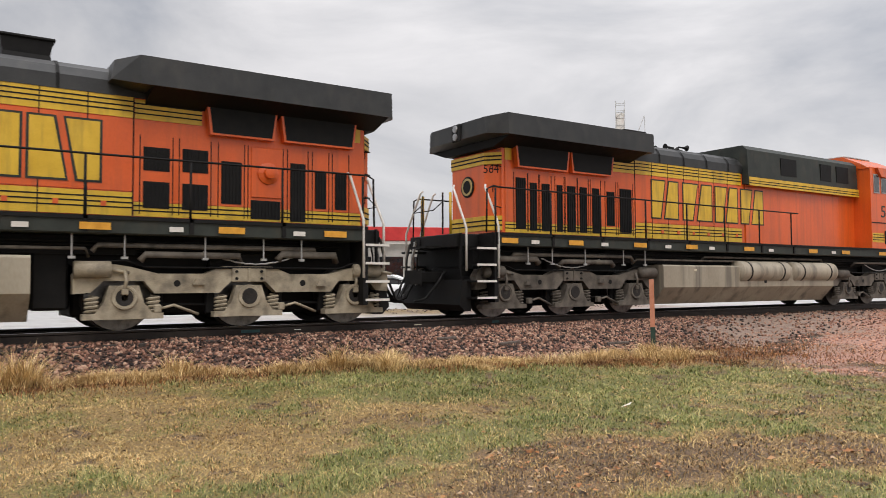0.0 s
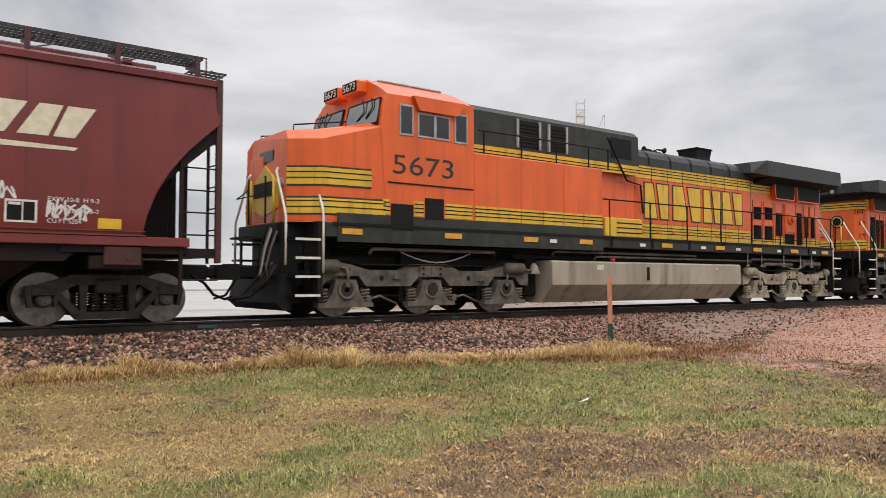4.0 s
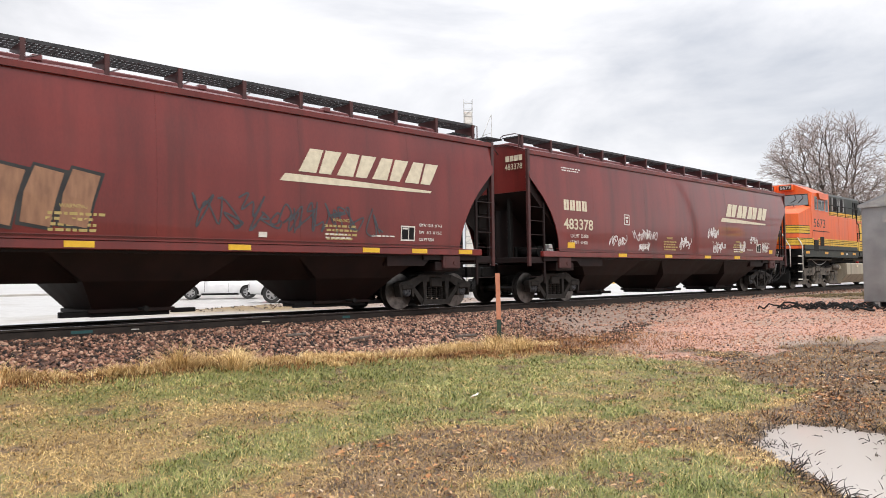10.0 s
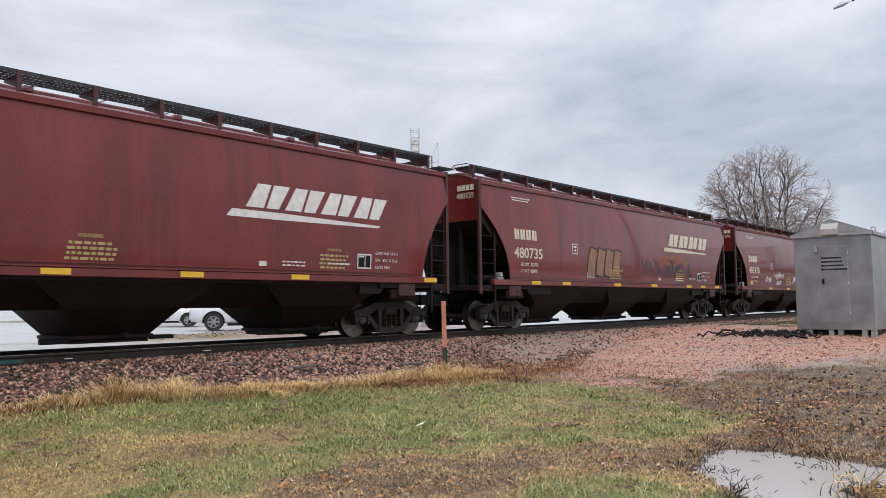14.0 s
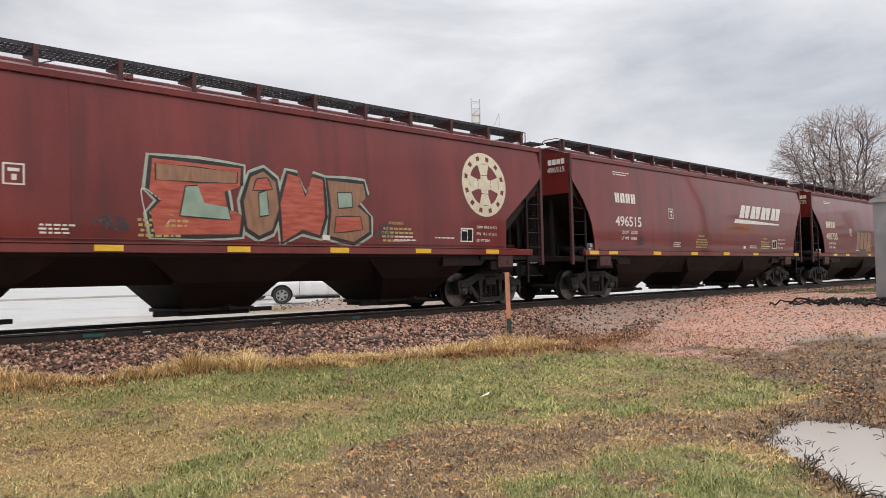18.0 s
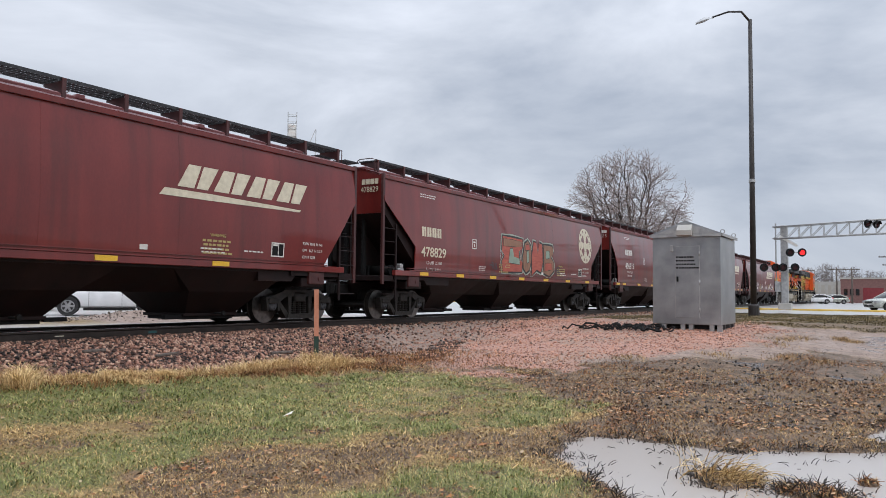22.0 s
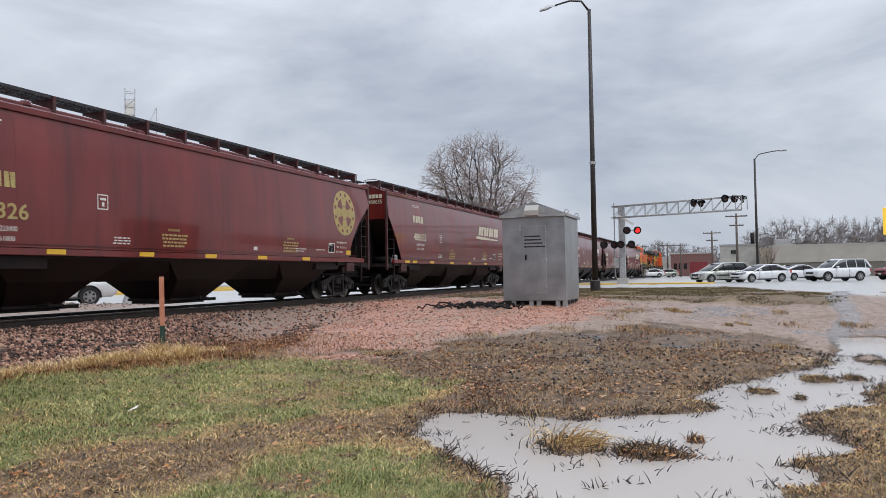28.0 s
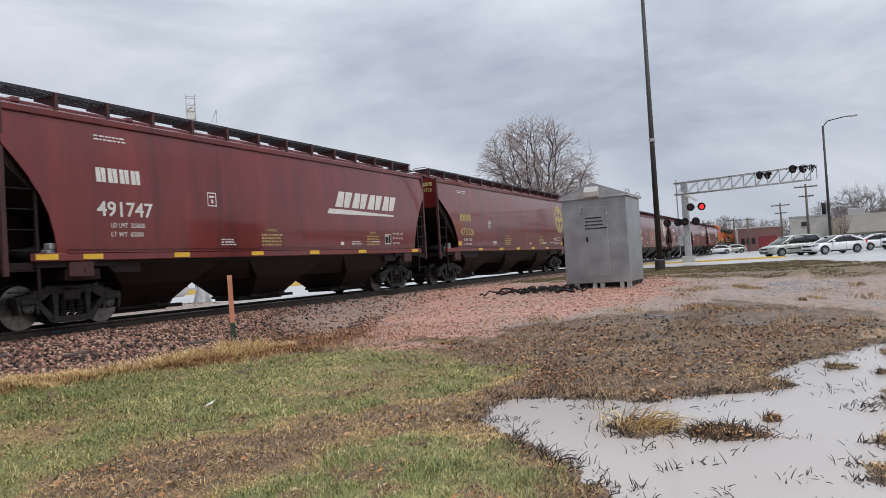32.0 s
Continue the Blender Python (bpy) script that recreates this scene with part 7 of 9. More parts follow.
    part("nose_vent", Geo().lathe([(3.60, 0.14), (3.70, 0.14), (3.71, 0.17), (3.78, 0.17)], "z", 12, (-9.0, 0.1, 0)), "black", nose)
    # letters on the visible side
    for a, b in letters:
        ga, gb = Geo(), Geo()
        block_mark(ga, gb, min(a, b), 2.40, abs(b - a), 0.94, s * 0.945, s)
        ol = part("mark_outline", gb, "lgreen", car)
        part("mark_block", ga, "lyellow", ol)
    # fuel tank
    tank = part("fuel_tank", Geo().prism([(-1.46, 1.18), (-1.50, 1.14), (-1.50, 0.62), (-1.12, 0.20), (1.12, 0.20), (1.50, 0.62), (1.50, 1.14), (1.46, 1.18)], -3.6, 4.05, "x"), "tank", car)
    part("sight_gauge", Geo().box(-0.2, -0.1, *yy(1.50, 1.515), 0.72, 1.06), "black", tank)
    part("filler_cap", Geo().tube([(-1.3, s * 1.3, 1.18), (-1.3, s * 1.3, 1.27)], 0.07, 8), "redsign", tank)
    part("tank_plate", Geo().box(-2.1, -1.85, *yy(1.50, 1.512), 0.98, 1.1).box(2.8, 2.9, *yy(1.50, 1.512), 1.02, 1.08), "cream", tank)
    part("bell", Geo().lathe([(0.95, 0.16), (1.0, 0.13), (1.12, 0.09), (1.2, 0.03)], "z", 12, (-3.9, s * 1.2, -0.08)), "dust", car)
    if d:
        for a, b in ((-1.2, 1.0), (-3.6, -1.5)):
            air = part("air_reservoir", Geo().tube([(a, s * 1.38, 1.03), (a + 0.06, s * 1.38, 1.03), (b - 0.06, s * 1.38, 1.03), (b, s * 1.38, 1.03)], 0.28, 18), "tank", car)
            for e in (a + 0.35, b - 0.35):
                part("strap", Geo().lathe([(-0.03, 0.285), (0.03, 0.285)], "x", 18, (e, s * 1.38, 1.03)), "black", air)
    loco_truck(car, -6.85, False)
    loco_truck(car, 7.4 + d * 0.5, not d)
    # step wells, handrails, couplers
    for ex, sg in ((-10.05, -1), (end - 0.12, 1)):
        for q in (-1, 1):
            well = part("step_well", Geo().box(*sorted((ex - sg * 0.55, ex - sg * 0.45)), *sorted((q * 0.95, q * 1.5)), 0.35, 1.8).box(*sorted((ex + sg * 0.0, ex + sg * 0.04)), *sorted((q * 0.92, q * 0.98)), 0.35, 1.8), "black", car)
            for k in range(4):
                t = part("step_tread", Geo().box(*sorted((ex - sg * 0.5, ex)), *sorted((q * 1.12, q * 1.50)), 0.42 + k * 0.34, 0.46 + k * 0.34), "black", well)
                part("white_nosing", Geo().box(*sorted((ex - sg * 0.5, ex)), *sorted((q * 1.50, q * 1.512)), 0.42 + k * 0.34, 0.465 + k * 0.34), "white", t)
            part("step_handrail", Geo().tube([(ex - sg * 0.62, q * 0.98, 2.86), (ex - sg * 0.58, q * 1.02, 2.80), (ex - sg * 0.56, q * 1.45, 2.06), (ex - sg * 0.55, q * 1.51, 1.92), (ex - sg * 0.55, q * 1.52, 0.85)], 0.025, 6), "white", car)
            part("end_handrail", Geo().tube([(ex - sg * 0.05, q * 0.62, 2.84), (ex, q * 0.66, 2.78), (ex + sg * 0.04, q * 1.12, 2.02), (ex + sg * 0.05, q * 1.2, 1.88), (ex + sg * 0.05, q * 1.2, 1.0)], 0.025, 6), "white", car)
        part("pilot", Geo().prism([(ex + sg * 0.05, 0.16), (ex + sg * 0.2, 0.3), (ex + sg * 0.1, 0.82), (ex - sg * 0.1, 0.82), (ex - sg * 0.1, 0.16)][:: 1], -1.15, 1.15, "y"), "black", car)
        cp = part("coupler", Geo().box(*sorted((ex - sg * 0.1, ex + sg * 0.55)), -0.14, 0.14, 0.74, 1.0, 0.03).prism([(ex + sg * 0.5, -0.18), (ex + sg * 0.75, -0.12), (ex + sg * 0.75, 0.08), (ex + sg * 0.5, 0.18)], 0.72, 1.02, "z"), "black", car)
        for q, w in ((-0.5, 0.0), (-0.62, 0.1), (0.5, 0.0), (-0.8, 0.05), (-0.9, 0.12), (-1.0, 0.02)):
            part("air_hose", Geo().tube([(ex + sg * 0.12, q, 1.0), (ex + sg * 0.3, q, 0.75 - w), (ex + sg * 0.55, q * 0.8, 0.42), (ex + sg * 0.8, q * 0.7, 0.36)], 0.026, 6), "black", cp)
        for i in range(5):
            q = (-1.05 + 0.13 * i) * (1 if i % 2 else 0.92)
            part("cable", Geo().tube([(ex + sg * 0.11, q, 1.62 + 0.03 * i), (ex + sg * 0.22, q + 0.04, 1.30), (ex + sg * 0.28, q + 0.10, 0.95 - 0.05 * i), (ex + sg * 0.2, q + 0.16, 0.7), (ex + sg * 0.12, q + 0.2, 1.05)], 0.02, 5), ("dustdark", "black", "galv")[i % 3], car)
        part("drop_plate", Geo().box(*sorted((ex, ex + sg * 0.5)), -0.35, 0.35, 1.5, 1.54), "black", car)
        g = Geo()
        for q in (-0.4, 0.4):
            g.tube([(ex + sg * 0.1, q, 1.8), (ex + sg * 0.1, q, 2.7)], 0.02, 5)
        g.tube([(ex + sg * 0.1, -0.4, 2.5), (ex + sg * 0.35, -0.4, 2.3), (ex + sg * 0.35, 0.4, 2.3), (ex + sg * 0.1, 0.4, 2.5)], 0.012, 4)
        part("end_chain", g, "black", car)
        for q in (-1, 1):
            part("yellow_handhold", Geo().tube([(ex, q * 0.55, 1.8), (ex, q * 0.55, 2.7)], 0.03, 6), "lyellow", car)
    for q in (-1, 1):
        x = -1.9
        rail_end = end - 0.55
        hr = part("handrail", Geo().tube([(x, q * 1.44, 2.72), (rail_end, q * 1.44, 2.76), (rail_end + 0.12, q * 1.44, 2.7), (rail_end + 0.14, q * 1.44, 1.8)], 0.019, 6), "black", car)
        k = 8
        for i in range(k):
            xx = x + 0.35 + (rail_end - 0.45 - x) * i / (k - 1)
            part("stanchion", Geo().tube([(xx, q * 1.44, 1.56), (xx, q * 1.44, 2.73)], 0.022, 6).box(xx - 0.035, xx + 0.035, *sorted((q * 1.50, q * 1.53)), 1.55, 1.80), "black", hr)
        for i, xx in enumerate((-8.9, -6.5, -4.3, -2.5, 0.6, 3.0, 4.9, 7.0, 8.9)):
            part("reflector_stripe", Geo().box(xx - 0.22, xx + 0.22, *sorted((q * 1.53, q * 1.537)), 1.58, 1.69), "amber", car)
        for xx in (-3.6, -0.4, 2.2, 3.9, 6.1, 8.2):
            part("notice_plate", Geo().box(xx - 0.11, xx + 0.11, *sorted((q * 1.53, q * 1.537)), 1.58, 1.66), "white", car)
    for xx, z in ((tail + 0.05, 2.4), (tail + 0.05, 2.85), (tail + 0.05, 3.3)):
        part("grab_iron", Geo().tube([(xx, s * 0.9, z), (xx + 0.14, s * 0.95, z), (xx + 0.14, s * 0.75, z + 0.05), (xx + 0.14, s * 0.75, z - 0.1)], 0.012, 4), "black", car)
    tl = part("tail_light", Geo().box(tail + 0.60, tail + 0.67, -0.17, 0.17, 3.92, 4.32, 0.03), "black", car)
    for zz in (4.03, 4.21):
        part("lens", Geo().lathe([(0.0, 0.085), (0.02, 0.08), (0.03, 0.03)], "x", 14, (tail + 0.67, 0, zz)), "alloy", tl)
    em = part("tail_emblem", Geo().lathe([(0.0, 0.24), (0.02, 0.24), (0.025, 0.20)], "x", 20, (tail + 0.325, 0.0, 2.92)), "black", car, "round black and gold emblem")
    part("emblem_ring", Geo().lathe([(0.0, 0.20), (0.012, 0.20), (0.012, 0.15), (0.0, 0.15)], "x", 20, (tail + 0.347, 0.0, 2.92)), "gold", em)
    TRAIN.append((car, x0))
    return car


# train from its head backwards
loco("5648", 19.0, 180, 1, -1.17, [(7.96, 8.25, 1.95, 3.09), (7.63, 7.84, 1.92, 3.0), (7.25, 7.49, 1.92, 3.0), (6.85, 7.03, 1.92, 3.0), (6.44, 6.71, 1.92, 3.0), (6.07, 6.31, 1.92, 3.0), (5.66, 5.90, 1.92, 3.0), (5.14, 5.41, 2.12, 2.95), (4.54, 4.96, 1.97, 3.05)],
     [(5.29, 6.66), (6.74, 8.3)], [(3.85, 2.75), (2.64, 1.35), (1.28, 0.22), (0.14, -0.98)], 4.4)
loco("5673", -2.83, 0, -1, 0.0, [(5.71, 6.13, 2.62, 3.01), (5.71, 6.13, 2.0, 2.44), (6.34, 6.77, 2.64, 3.03), (6.34, 6.77, 2.0, 2.44), (7.00, 7.36, 2.14, 2.88), (7.53, 8.08, 1.90, 2.23), (8.27, 8.57, 1.88, 2.95), (8.76, 8.99, 2.14, 2.83), (9.17, 9.41, 2.14, 2.83)],
     [(6.71, 7.93), (8.04, 9.52)], [(0.39, 1.51), (1.62, 3.02), (3.06, 3.97), (4.00, 5.11)], 5.55)

# number, centre, half length, edge style, emblem, inset and height of the number, reflectors from the trailing end
CARS = [
    ("483378", -22.98, 8.67, "curved1.25", "wedge", 1.41, 2.03, 2.55, (4.4, 7.2, 10.0, 12.4), "cream"),
    ("480735", -41.75, 8.65, "curved1.28", "wedge", 1.43, 2.03, 2.55, (2.5, 4.15, 7.4, 10.2, 13.3, 14.7, 16.2), "cream"),
    ("496515", -59.93, 8.17, "curved1.0", "wedge", 2.03, 2.13, 2.82, (0.9, 1.87, 4.35, 6.78, 9.15, 11.6, 15.6), "white"),
    ("478829", -78.28, 8.83, "angled1.52", "round", 1.83, 1.86, 2.46, (2.0, 4.15, 6.45, 8.75, 11.0, 13.3, 15.6), "cream"),
    ("488655", -97.02, 8.62, "straight", "wedge", 2.5, 2.25, 3.0, (1.8, 2.6, 4.6, 7.2, 9.9, 12.6), "cream"),
    ("473326", -116.3, 9.0, "curved1.65", "round", 1.84, 1.92, 2.5, (3.9, 6.4, 8.7, 11.0, 13.4), "gold"),
    ("491747", -134.78, 8.22, "curved1.0", "wedge", 1.89, 2.13, 2.80, (0.75, 1.75, 4.1, 6.7, 9.2, 11.8, 15.4), "white"),
    ("486024", -152.6, 8.65, "curved1.28", "wedge", 1.43, 2.03, 2.55, (2.5, 4.15, 7.4, 10.2, 13.3), "cream"),
]
HOPPER_CARS = {}
for number, xc, hb, style, mark, inset, nz, bz, refl, nm in CARS:
    HOPPER_CARS[number] = hopper(number, xc, hb, style, mark, inset, nz, bz, refl, nm)


def paint_train():
    M["spraywhite"] = surface("white_spray_paint", (0.55, 0.53, 0.52), (0.74, 0.73, 0.72), 0.5, 0, 9, bump=0)
    M["spraydark"] = surface("dark_blue_spray_paint", (0.03, 0.035, 0.045), (0.06, 0.07, 0.08), 0.5, 0, 9, bump=0)
    M["sprayred"] = surface("red_spray_paint", (0.30, 0.04, 0.03), (0.48, 0.13, 0.08), 0.45, 0, 2.5, (1, 1, 6), 0)
    M["spraygreen"] = surface("pale_green_spray_paint", (0.20, 0.28, 0.22), (0.30, 0.38, 0.30), 0.5, 0, 3, bump=0)
    M["spraybrown"] = surface("tan_spray_paint", (0.20, 0.10, 0.06), (0.32, 0.17, 0.10), 0.5, 0, 3, (4, 1, 1), 0)
    M["sprayblack"] = surface("black_spray_paint", (0.012, 0.012, 0.014), (0.03, 0.03, 0.03), 0.5, 0, 3, bump=0)
    c = HOPPER_CARS["483378"]
    for i, (x, z, w, h) in enumerate(((-5.0, 1.55, 1.1, 0.42), (-3.7, 1.80, 1.7, 0.36), (-3.3, 1.48, 0.75, 0.26), (-0.75, 1.60, 1.0, 0.45), (1.35, 2.0, 0.95, 0.40), (1.7, 1.50, 1.2, 0.45), (4.0, 1.55, 0.62, 0.45), (4.85, 1.88, 0.9, 0.3), (6.05, 1.62, 0.75, 0.3))):
        tag_paint(c, 40 + i, x, z, w, h, "spraywhite", 5, 0.028)
    c = HOPPER_CARS["480735"]
    tag_paint(c, 60, 0.6, 1.65, 5.2, 0.75, "spraydark", 10, 0.035)
    for i in range(4):
        g, o = Geo(), Geo()
        x = -3.2 + i * 0.55
        q = [(x, 1.65), (x + 0.42, 1.58), (x + 0.5, 2.0), (x + 0.62, 2.42), (x + 0.2, 2.50), (x + 0.05, 2.1)]
        wall_patch(g, q, 0.008)
        cx, cz = sum(p[0] for p in q) / 6, sum(p[1] for p in q) / 6
        wall_patch(o, [(cx + (a - cx) * 1.22, cz + (b - cz) * 1.12) for a, b in q], 0.004)
        part("spray_shape", o, "sprayblack", c)
        part("spray_shape", g, "spraybrown", c, "tan spray-painted blocks with black outline")
    c = HOPPER_CARS["478829"]
    M["spraypale"] = surface("pale_grey_green_spray_paint", (0.26, 0.30, 0.25), (0.40, 0.43, 0.36), 0.5, 0, 5, bump=0)

    def flat_paint(poly, mat, lift, grow=0.0, dx=0.0, dz=0.0):
        """One sprayed shape on the curved side, as a fan of thin strips."""
        cx, cz = sum(p[0] for p in poly) / len(poly), sum(p[1] for p in poly) / len(poly)
        rim = []
        for (xa, za), (xb, zb) in zip(poly, poly[1:] + poly[:1]):
            for u in (0.0, 0.25, 0.5, 0.75):
                px, pz = xa + (xb - xa) * u, za + (zb - za) * u
                r = math.hypot(px - cx, pz - cz) or 1
                px, pz = px + (px - cx) / r * grow + dx, pz + (pz - cz) / r * grow + dz
                rim.append((px, -side_y(max(1.2, min(3.95, pz))) - lift, pz))
        g = Geo().add([(cx + dx, -side_y(cz + dz) - lift, cz + dz)] + rim, [(0, i + 1, (i + 1) % len(rim) + 1) for i in range(len(rim))])
        part("spray_shape", g, mat, c, "sprayed block shapes in red, brown and green")

    blocks = [
        ("sprayred", [(-1.62, 1.56), (-1.70, 1.95), (-1.52, 2.14), (-1.72, 2.30), (-1.66, 2.84), (-0.02, 2.80), (-0.05, 2.46), (-0.36, 2.36), (-0.30, 2.05), (-0.02, 1.95), (-0.06, 1.60)]),
        ("spraybrown", [(0.10, 1.72), (0.02, 2.2), (0.18, 2.66), (0.45, 2.78), (0.70, 2.6), (0.76, 2.1), (0.62, 1.70), (0.35, 1.58)]),
        ("sprayred", [(0.86, 1.48), (0.80, 2.2), (0.98, 2.78), (1.22, 2.74), (1.36, 2.35), (1.52, 2.76), (1.78, 2.72), (1.82, 2.0), (1.70, 1.62), (1.30, 1.72)]),
        ("spraybrown", [(1.92, 1.62), (1.98, 2.1), (1.90, 2.72), (2.80, 2.70), (2.86, 2.42), (2.60, 2.26), (2.92, 2.05), (2.95, 1.72), (2.55, 1.50)]),
    ]
    for k, (mat, q) in enumerate(blocks):
        flat_paint(q, "spraypale", 0.003 + 0.0004 * k, 0.13)
        flat_paint(q, "sprayblack", 0.006 + 0.0004 * k, 0.075)
        flat_paint(q, mat, 0.009 + 0.0004 * k)
    for mat, q in (("spraygreen", [(-1.18, 1.90), (-1.08, 2.40), (-0.86, 2.42), (-0.80, 2.12), (-0.30, 2.08), (-0.24, 1.86)]), ("spraybrown", [(-1.60, 2.48), (-1.60, 2.76), (-0.10, 2.72), (-0.12, 2.52)]),
                   ("spraygreen", [(0.36, 1.95), (0.34, 2.36), (0.50, 2.42), (0.54, 1.98)]), ("spraygreen", [(2.16, 2.18), (2.14, 2.48), (2.48, 2.50), (2.50, 2.22)]),
                   ("sprayred", [(2.06, 1.68), (2.10, 2.0), (2.70, 2.02), (2.76, 1.76)]), ("sprayred", [(0.22, 2.42), (0.30, 2.62), (0.52, 2.66), (0.62, 2.46)])):
        flat_paint(q, "sprayblack", 0.0115, 0.025)
        flat_paint(q, mat, 0.013)
    tag_paint(c, 71, -1.9, 1.5, 0.5, 1.4, "spraywhite", 1, 0.015)
    tag_paint(c, 72, -2.7, 1.6, 0.7, 0.3, "spraydark", 3, 0.02)
    tag_paint(c, 73, 3.1, 1.55, 0.6, 0.5, "spraydark", 3, 0.02)
    tag_paint(HOPPER_CARS["496515"], 80, -5.0, 1.5, 0.5, 0.35, "spraydark", 3, 0.02)


paint_train()


# ---- things beside the track ----
def place(az, d):
    return d * math.sin(radians(az)), d * math.cos(radians(az))


def gz(x, y):
    return float(ground_z(np.array(x), np.array(y)))


bx, by = place(49.3, 15.3)
post = thing("marker_post", "faded orange and green steel marker post in ballast", "post", pose(bx, by, gz(bx, by), 0, -0.8, -40))
CHAN = [(-0.045, -0.015), (0.045, -0.015), (0.045, 0.0), (0.014, 0.012), (0.014, 0.045), (-0.014, 0.045), (-0.014, 0.012), (-0.045, 0)]
part("upper_post", Geo().prism(CHAN, 0.50, 1.42, "z"), "postred", post, "weathered orange upper half")
part("lower_post", Geo().prism(CHAN, -0.4, 0.50, "z"), "postgreen", post, "dark green lower half")

# equipment cabinet; its front faces -x
CX0, CX1, CY0, CY1 = 21.6, 23.6, 4.35, 6.20
cab = thing("equipment_cabinet", "galvanised sheet-steel signal equipment cabinet on short feet", "cabinet", pose(CX0, (CY0 + CY1) / 2, -0.13, 0, 0, -90))
hw, dp = (CY1 - CY0) / 2, CX1 - CX0
part("body", Geo().box(-hw, hw, 0, dp, 0.10, 2.56, 0.008), "steelbox", cab)
part("roof", Geo().prism([(-hw - 0.05, 2.56), (hw + 0.05, 2.56), (hw + 0.05, 2.60), (0.0, 2.98), (-hw - 0.05, 2.60)], -0.06, dp + 0.06, "y"), "steelbox", cab)
part("gable_panel", Geo().prism([(-hw + 0.1, 2.61), (hw - 0.1, 2.61), (0.0, 2.91)], -0.075, -0.06, "y"), "galv", cab)
part("vent_hood", Geo().prism([(-0.07, 2.54), (-0.22, 2.56), (-0.22, 2.70), (-0.07, 2.86)], -0.2, 0.2, "x"), "concrete", cab)
part("eave_trim", Geo().box(-hw - 0.06, hw + 0.06, -0.08, -0.06, 2.52, 2.60).box(hw + 0.05, hw + 0.07, -0.08, dp + 0.06, 2.52, 2.60), "galv", cab)
for y in (0.2, dp - 0.25):
    part("lifting_eye", Geo().tube([(hw + 0.02 + 0.055 * math.cos(a), y, 2.66 + 0.055 * math.sin(a)) for a in [6.2832 * i / 10 for i in range(11)]], 0.014, 5), "galv", cab)
door = part("door", Geo().box(-0.28, 0.36, -0.02, -0.004, 0.28, 2.26, 0.004), "steelbox", cab, "flush steel door with hinges")
part("door_edge", Geo().box(-0.295, -0.28, -0.012, -0.002, 0.26, 2.28).box(0.36, 0.375, -0.012, -0.002, 0.26, 2.28).box(-0.29, 0.37, -0.012, -0.002, 2.26, 2.275), "galv", door)
for z in (0.5, 1.25, 2.05):
    part("hinge", Geo().tube([(0.37, -0.022, z - 0.06), (0.37, -0.022, z + 0.06)], 0.016, 6), "galv", door)
part("handle", Geo().box(-0.25, -0.20, -0.05, -0.02, 1.28, 1.42, 0.01), "black", door)
part("lock_box", Geo().box(-0.42, -0.34, -0.06, 0.0, 2.12, 2.30, 0.01), "galv", cab)
rng_c = random.Random(5)
for k in range(4):
    u = -0.26
    while u < 0.20 + 0.03 * k:
        w = rng_c.uniform(0.03, 0.07)
        part("stencil_bar", Geo().box(u, u + w, -0.026, -0.02, 1.94 - 0.10 * k, 1.98 - 0.10 * k), "black", door)
        u += w + 0.012
for x in (-hw + 0.3, -0.1, 0.12, hw - 0.25, hw - 0.05):
    part("foot", Geo().box(x - 0.06, x + 0.06, 0.02, 0.14, -0.15, 0.1), "galv", cab)
for y in (0.7, 1.3, dp - 0.2):
    part("foot", Geo().box(hw - 0.12, hw - 0.02, y - 0.05, y + 0.05, -0.15, 0.1), "galv", cab)
part("base_skid", Geo().box(-hw + 0.02, hw - 0.02, 0.15, dp - 0.05, -0.02, 0.08), "black", cab)

cables = thing("cable_tangle", "tangle of loose black cables beside the cabinet", "cables", pose(20.6, 6.7, gz(20.6, 6.7)))
rng_c = random.Random(11)
for k in range(18):
    pts = []
    x, y = rng_c.uniform(-0.35, 0.5), rng_c.uniform(-0.85, 0.55)
    a = rng_c.uniform(0, 6.28)
    for i in range(10):
        a += rng_c.uniform(-0.8, 0.8)
        x, y = x + 0.11 * math.cos(a), y + 0.13 * math.sin(a)
        pts.append((x, y, 0.03 + 0.15 * rng_c.random() * (1 if i % 9 else 0)))
    part("cable", Geo().tube(pts, rng_c.uniform(0.016, 0.032), 5), "black", cables)

# street lamps
lx, ly = place(80.75, 38)
lamp = thing("street_lamp", "tall dark street lamp with a single curved arm", "street lamp", pose(lx, ly, gz(lx, ly)))
part("pole", Geo().tube([(0, 0, -0.3), (0, 0, 6.5), (0, 0, 13.91)], 0.15, 12, 0.085), "pole", lamp)
part("base_sleeve", Geo().lathe([(-0.2, 0.26), (0.5, 0.24), (0.55, 0.18)], "z", 12), "pole", lamp)
part("arm", Geo().tube([(0, 0, 13.81), (-0.15, 0.35, 14.31), (-0.3, 0.9, 14.36), (-0.5, 1.6, 14.16)], 0.06, 8, 0.04), "pole", lamp)
part("lamp_head", Geo().loft([[(-0.5, 1.5, 14.10), (-0.4, 1.6, 14.22), (-0.5, 1.7, 14.10)], [(-0.85, 1.75, 14.00), (-0.62, 1.95, 14.18), (-0.45, 1.98, 14.00)], [(-0.9, 2.25, 13.88), (-0.75, 2.3, 14.0), (-0.65, 2.35, 13.88)]], closed=True, cap=True), "galv", lamp)
part("band", Geo().lathe([(6.2, 0.15), (6.35, 0.15)], "z", 10), "galv", lamp)
lx, ly = place(91.9, 80)
lamp2 = thing("street_lamp", "slim dark street lamp with one short arm", "street lamp", pose(lx, ly, 0))
part("pole", Geo().tube([(0, 0, -0.2), (0, 0, 11.6)], 0.14, 10, 0.09), "pole", lamp2)
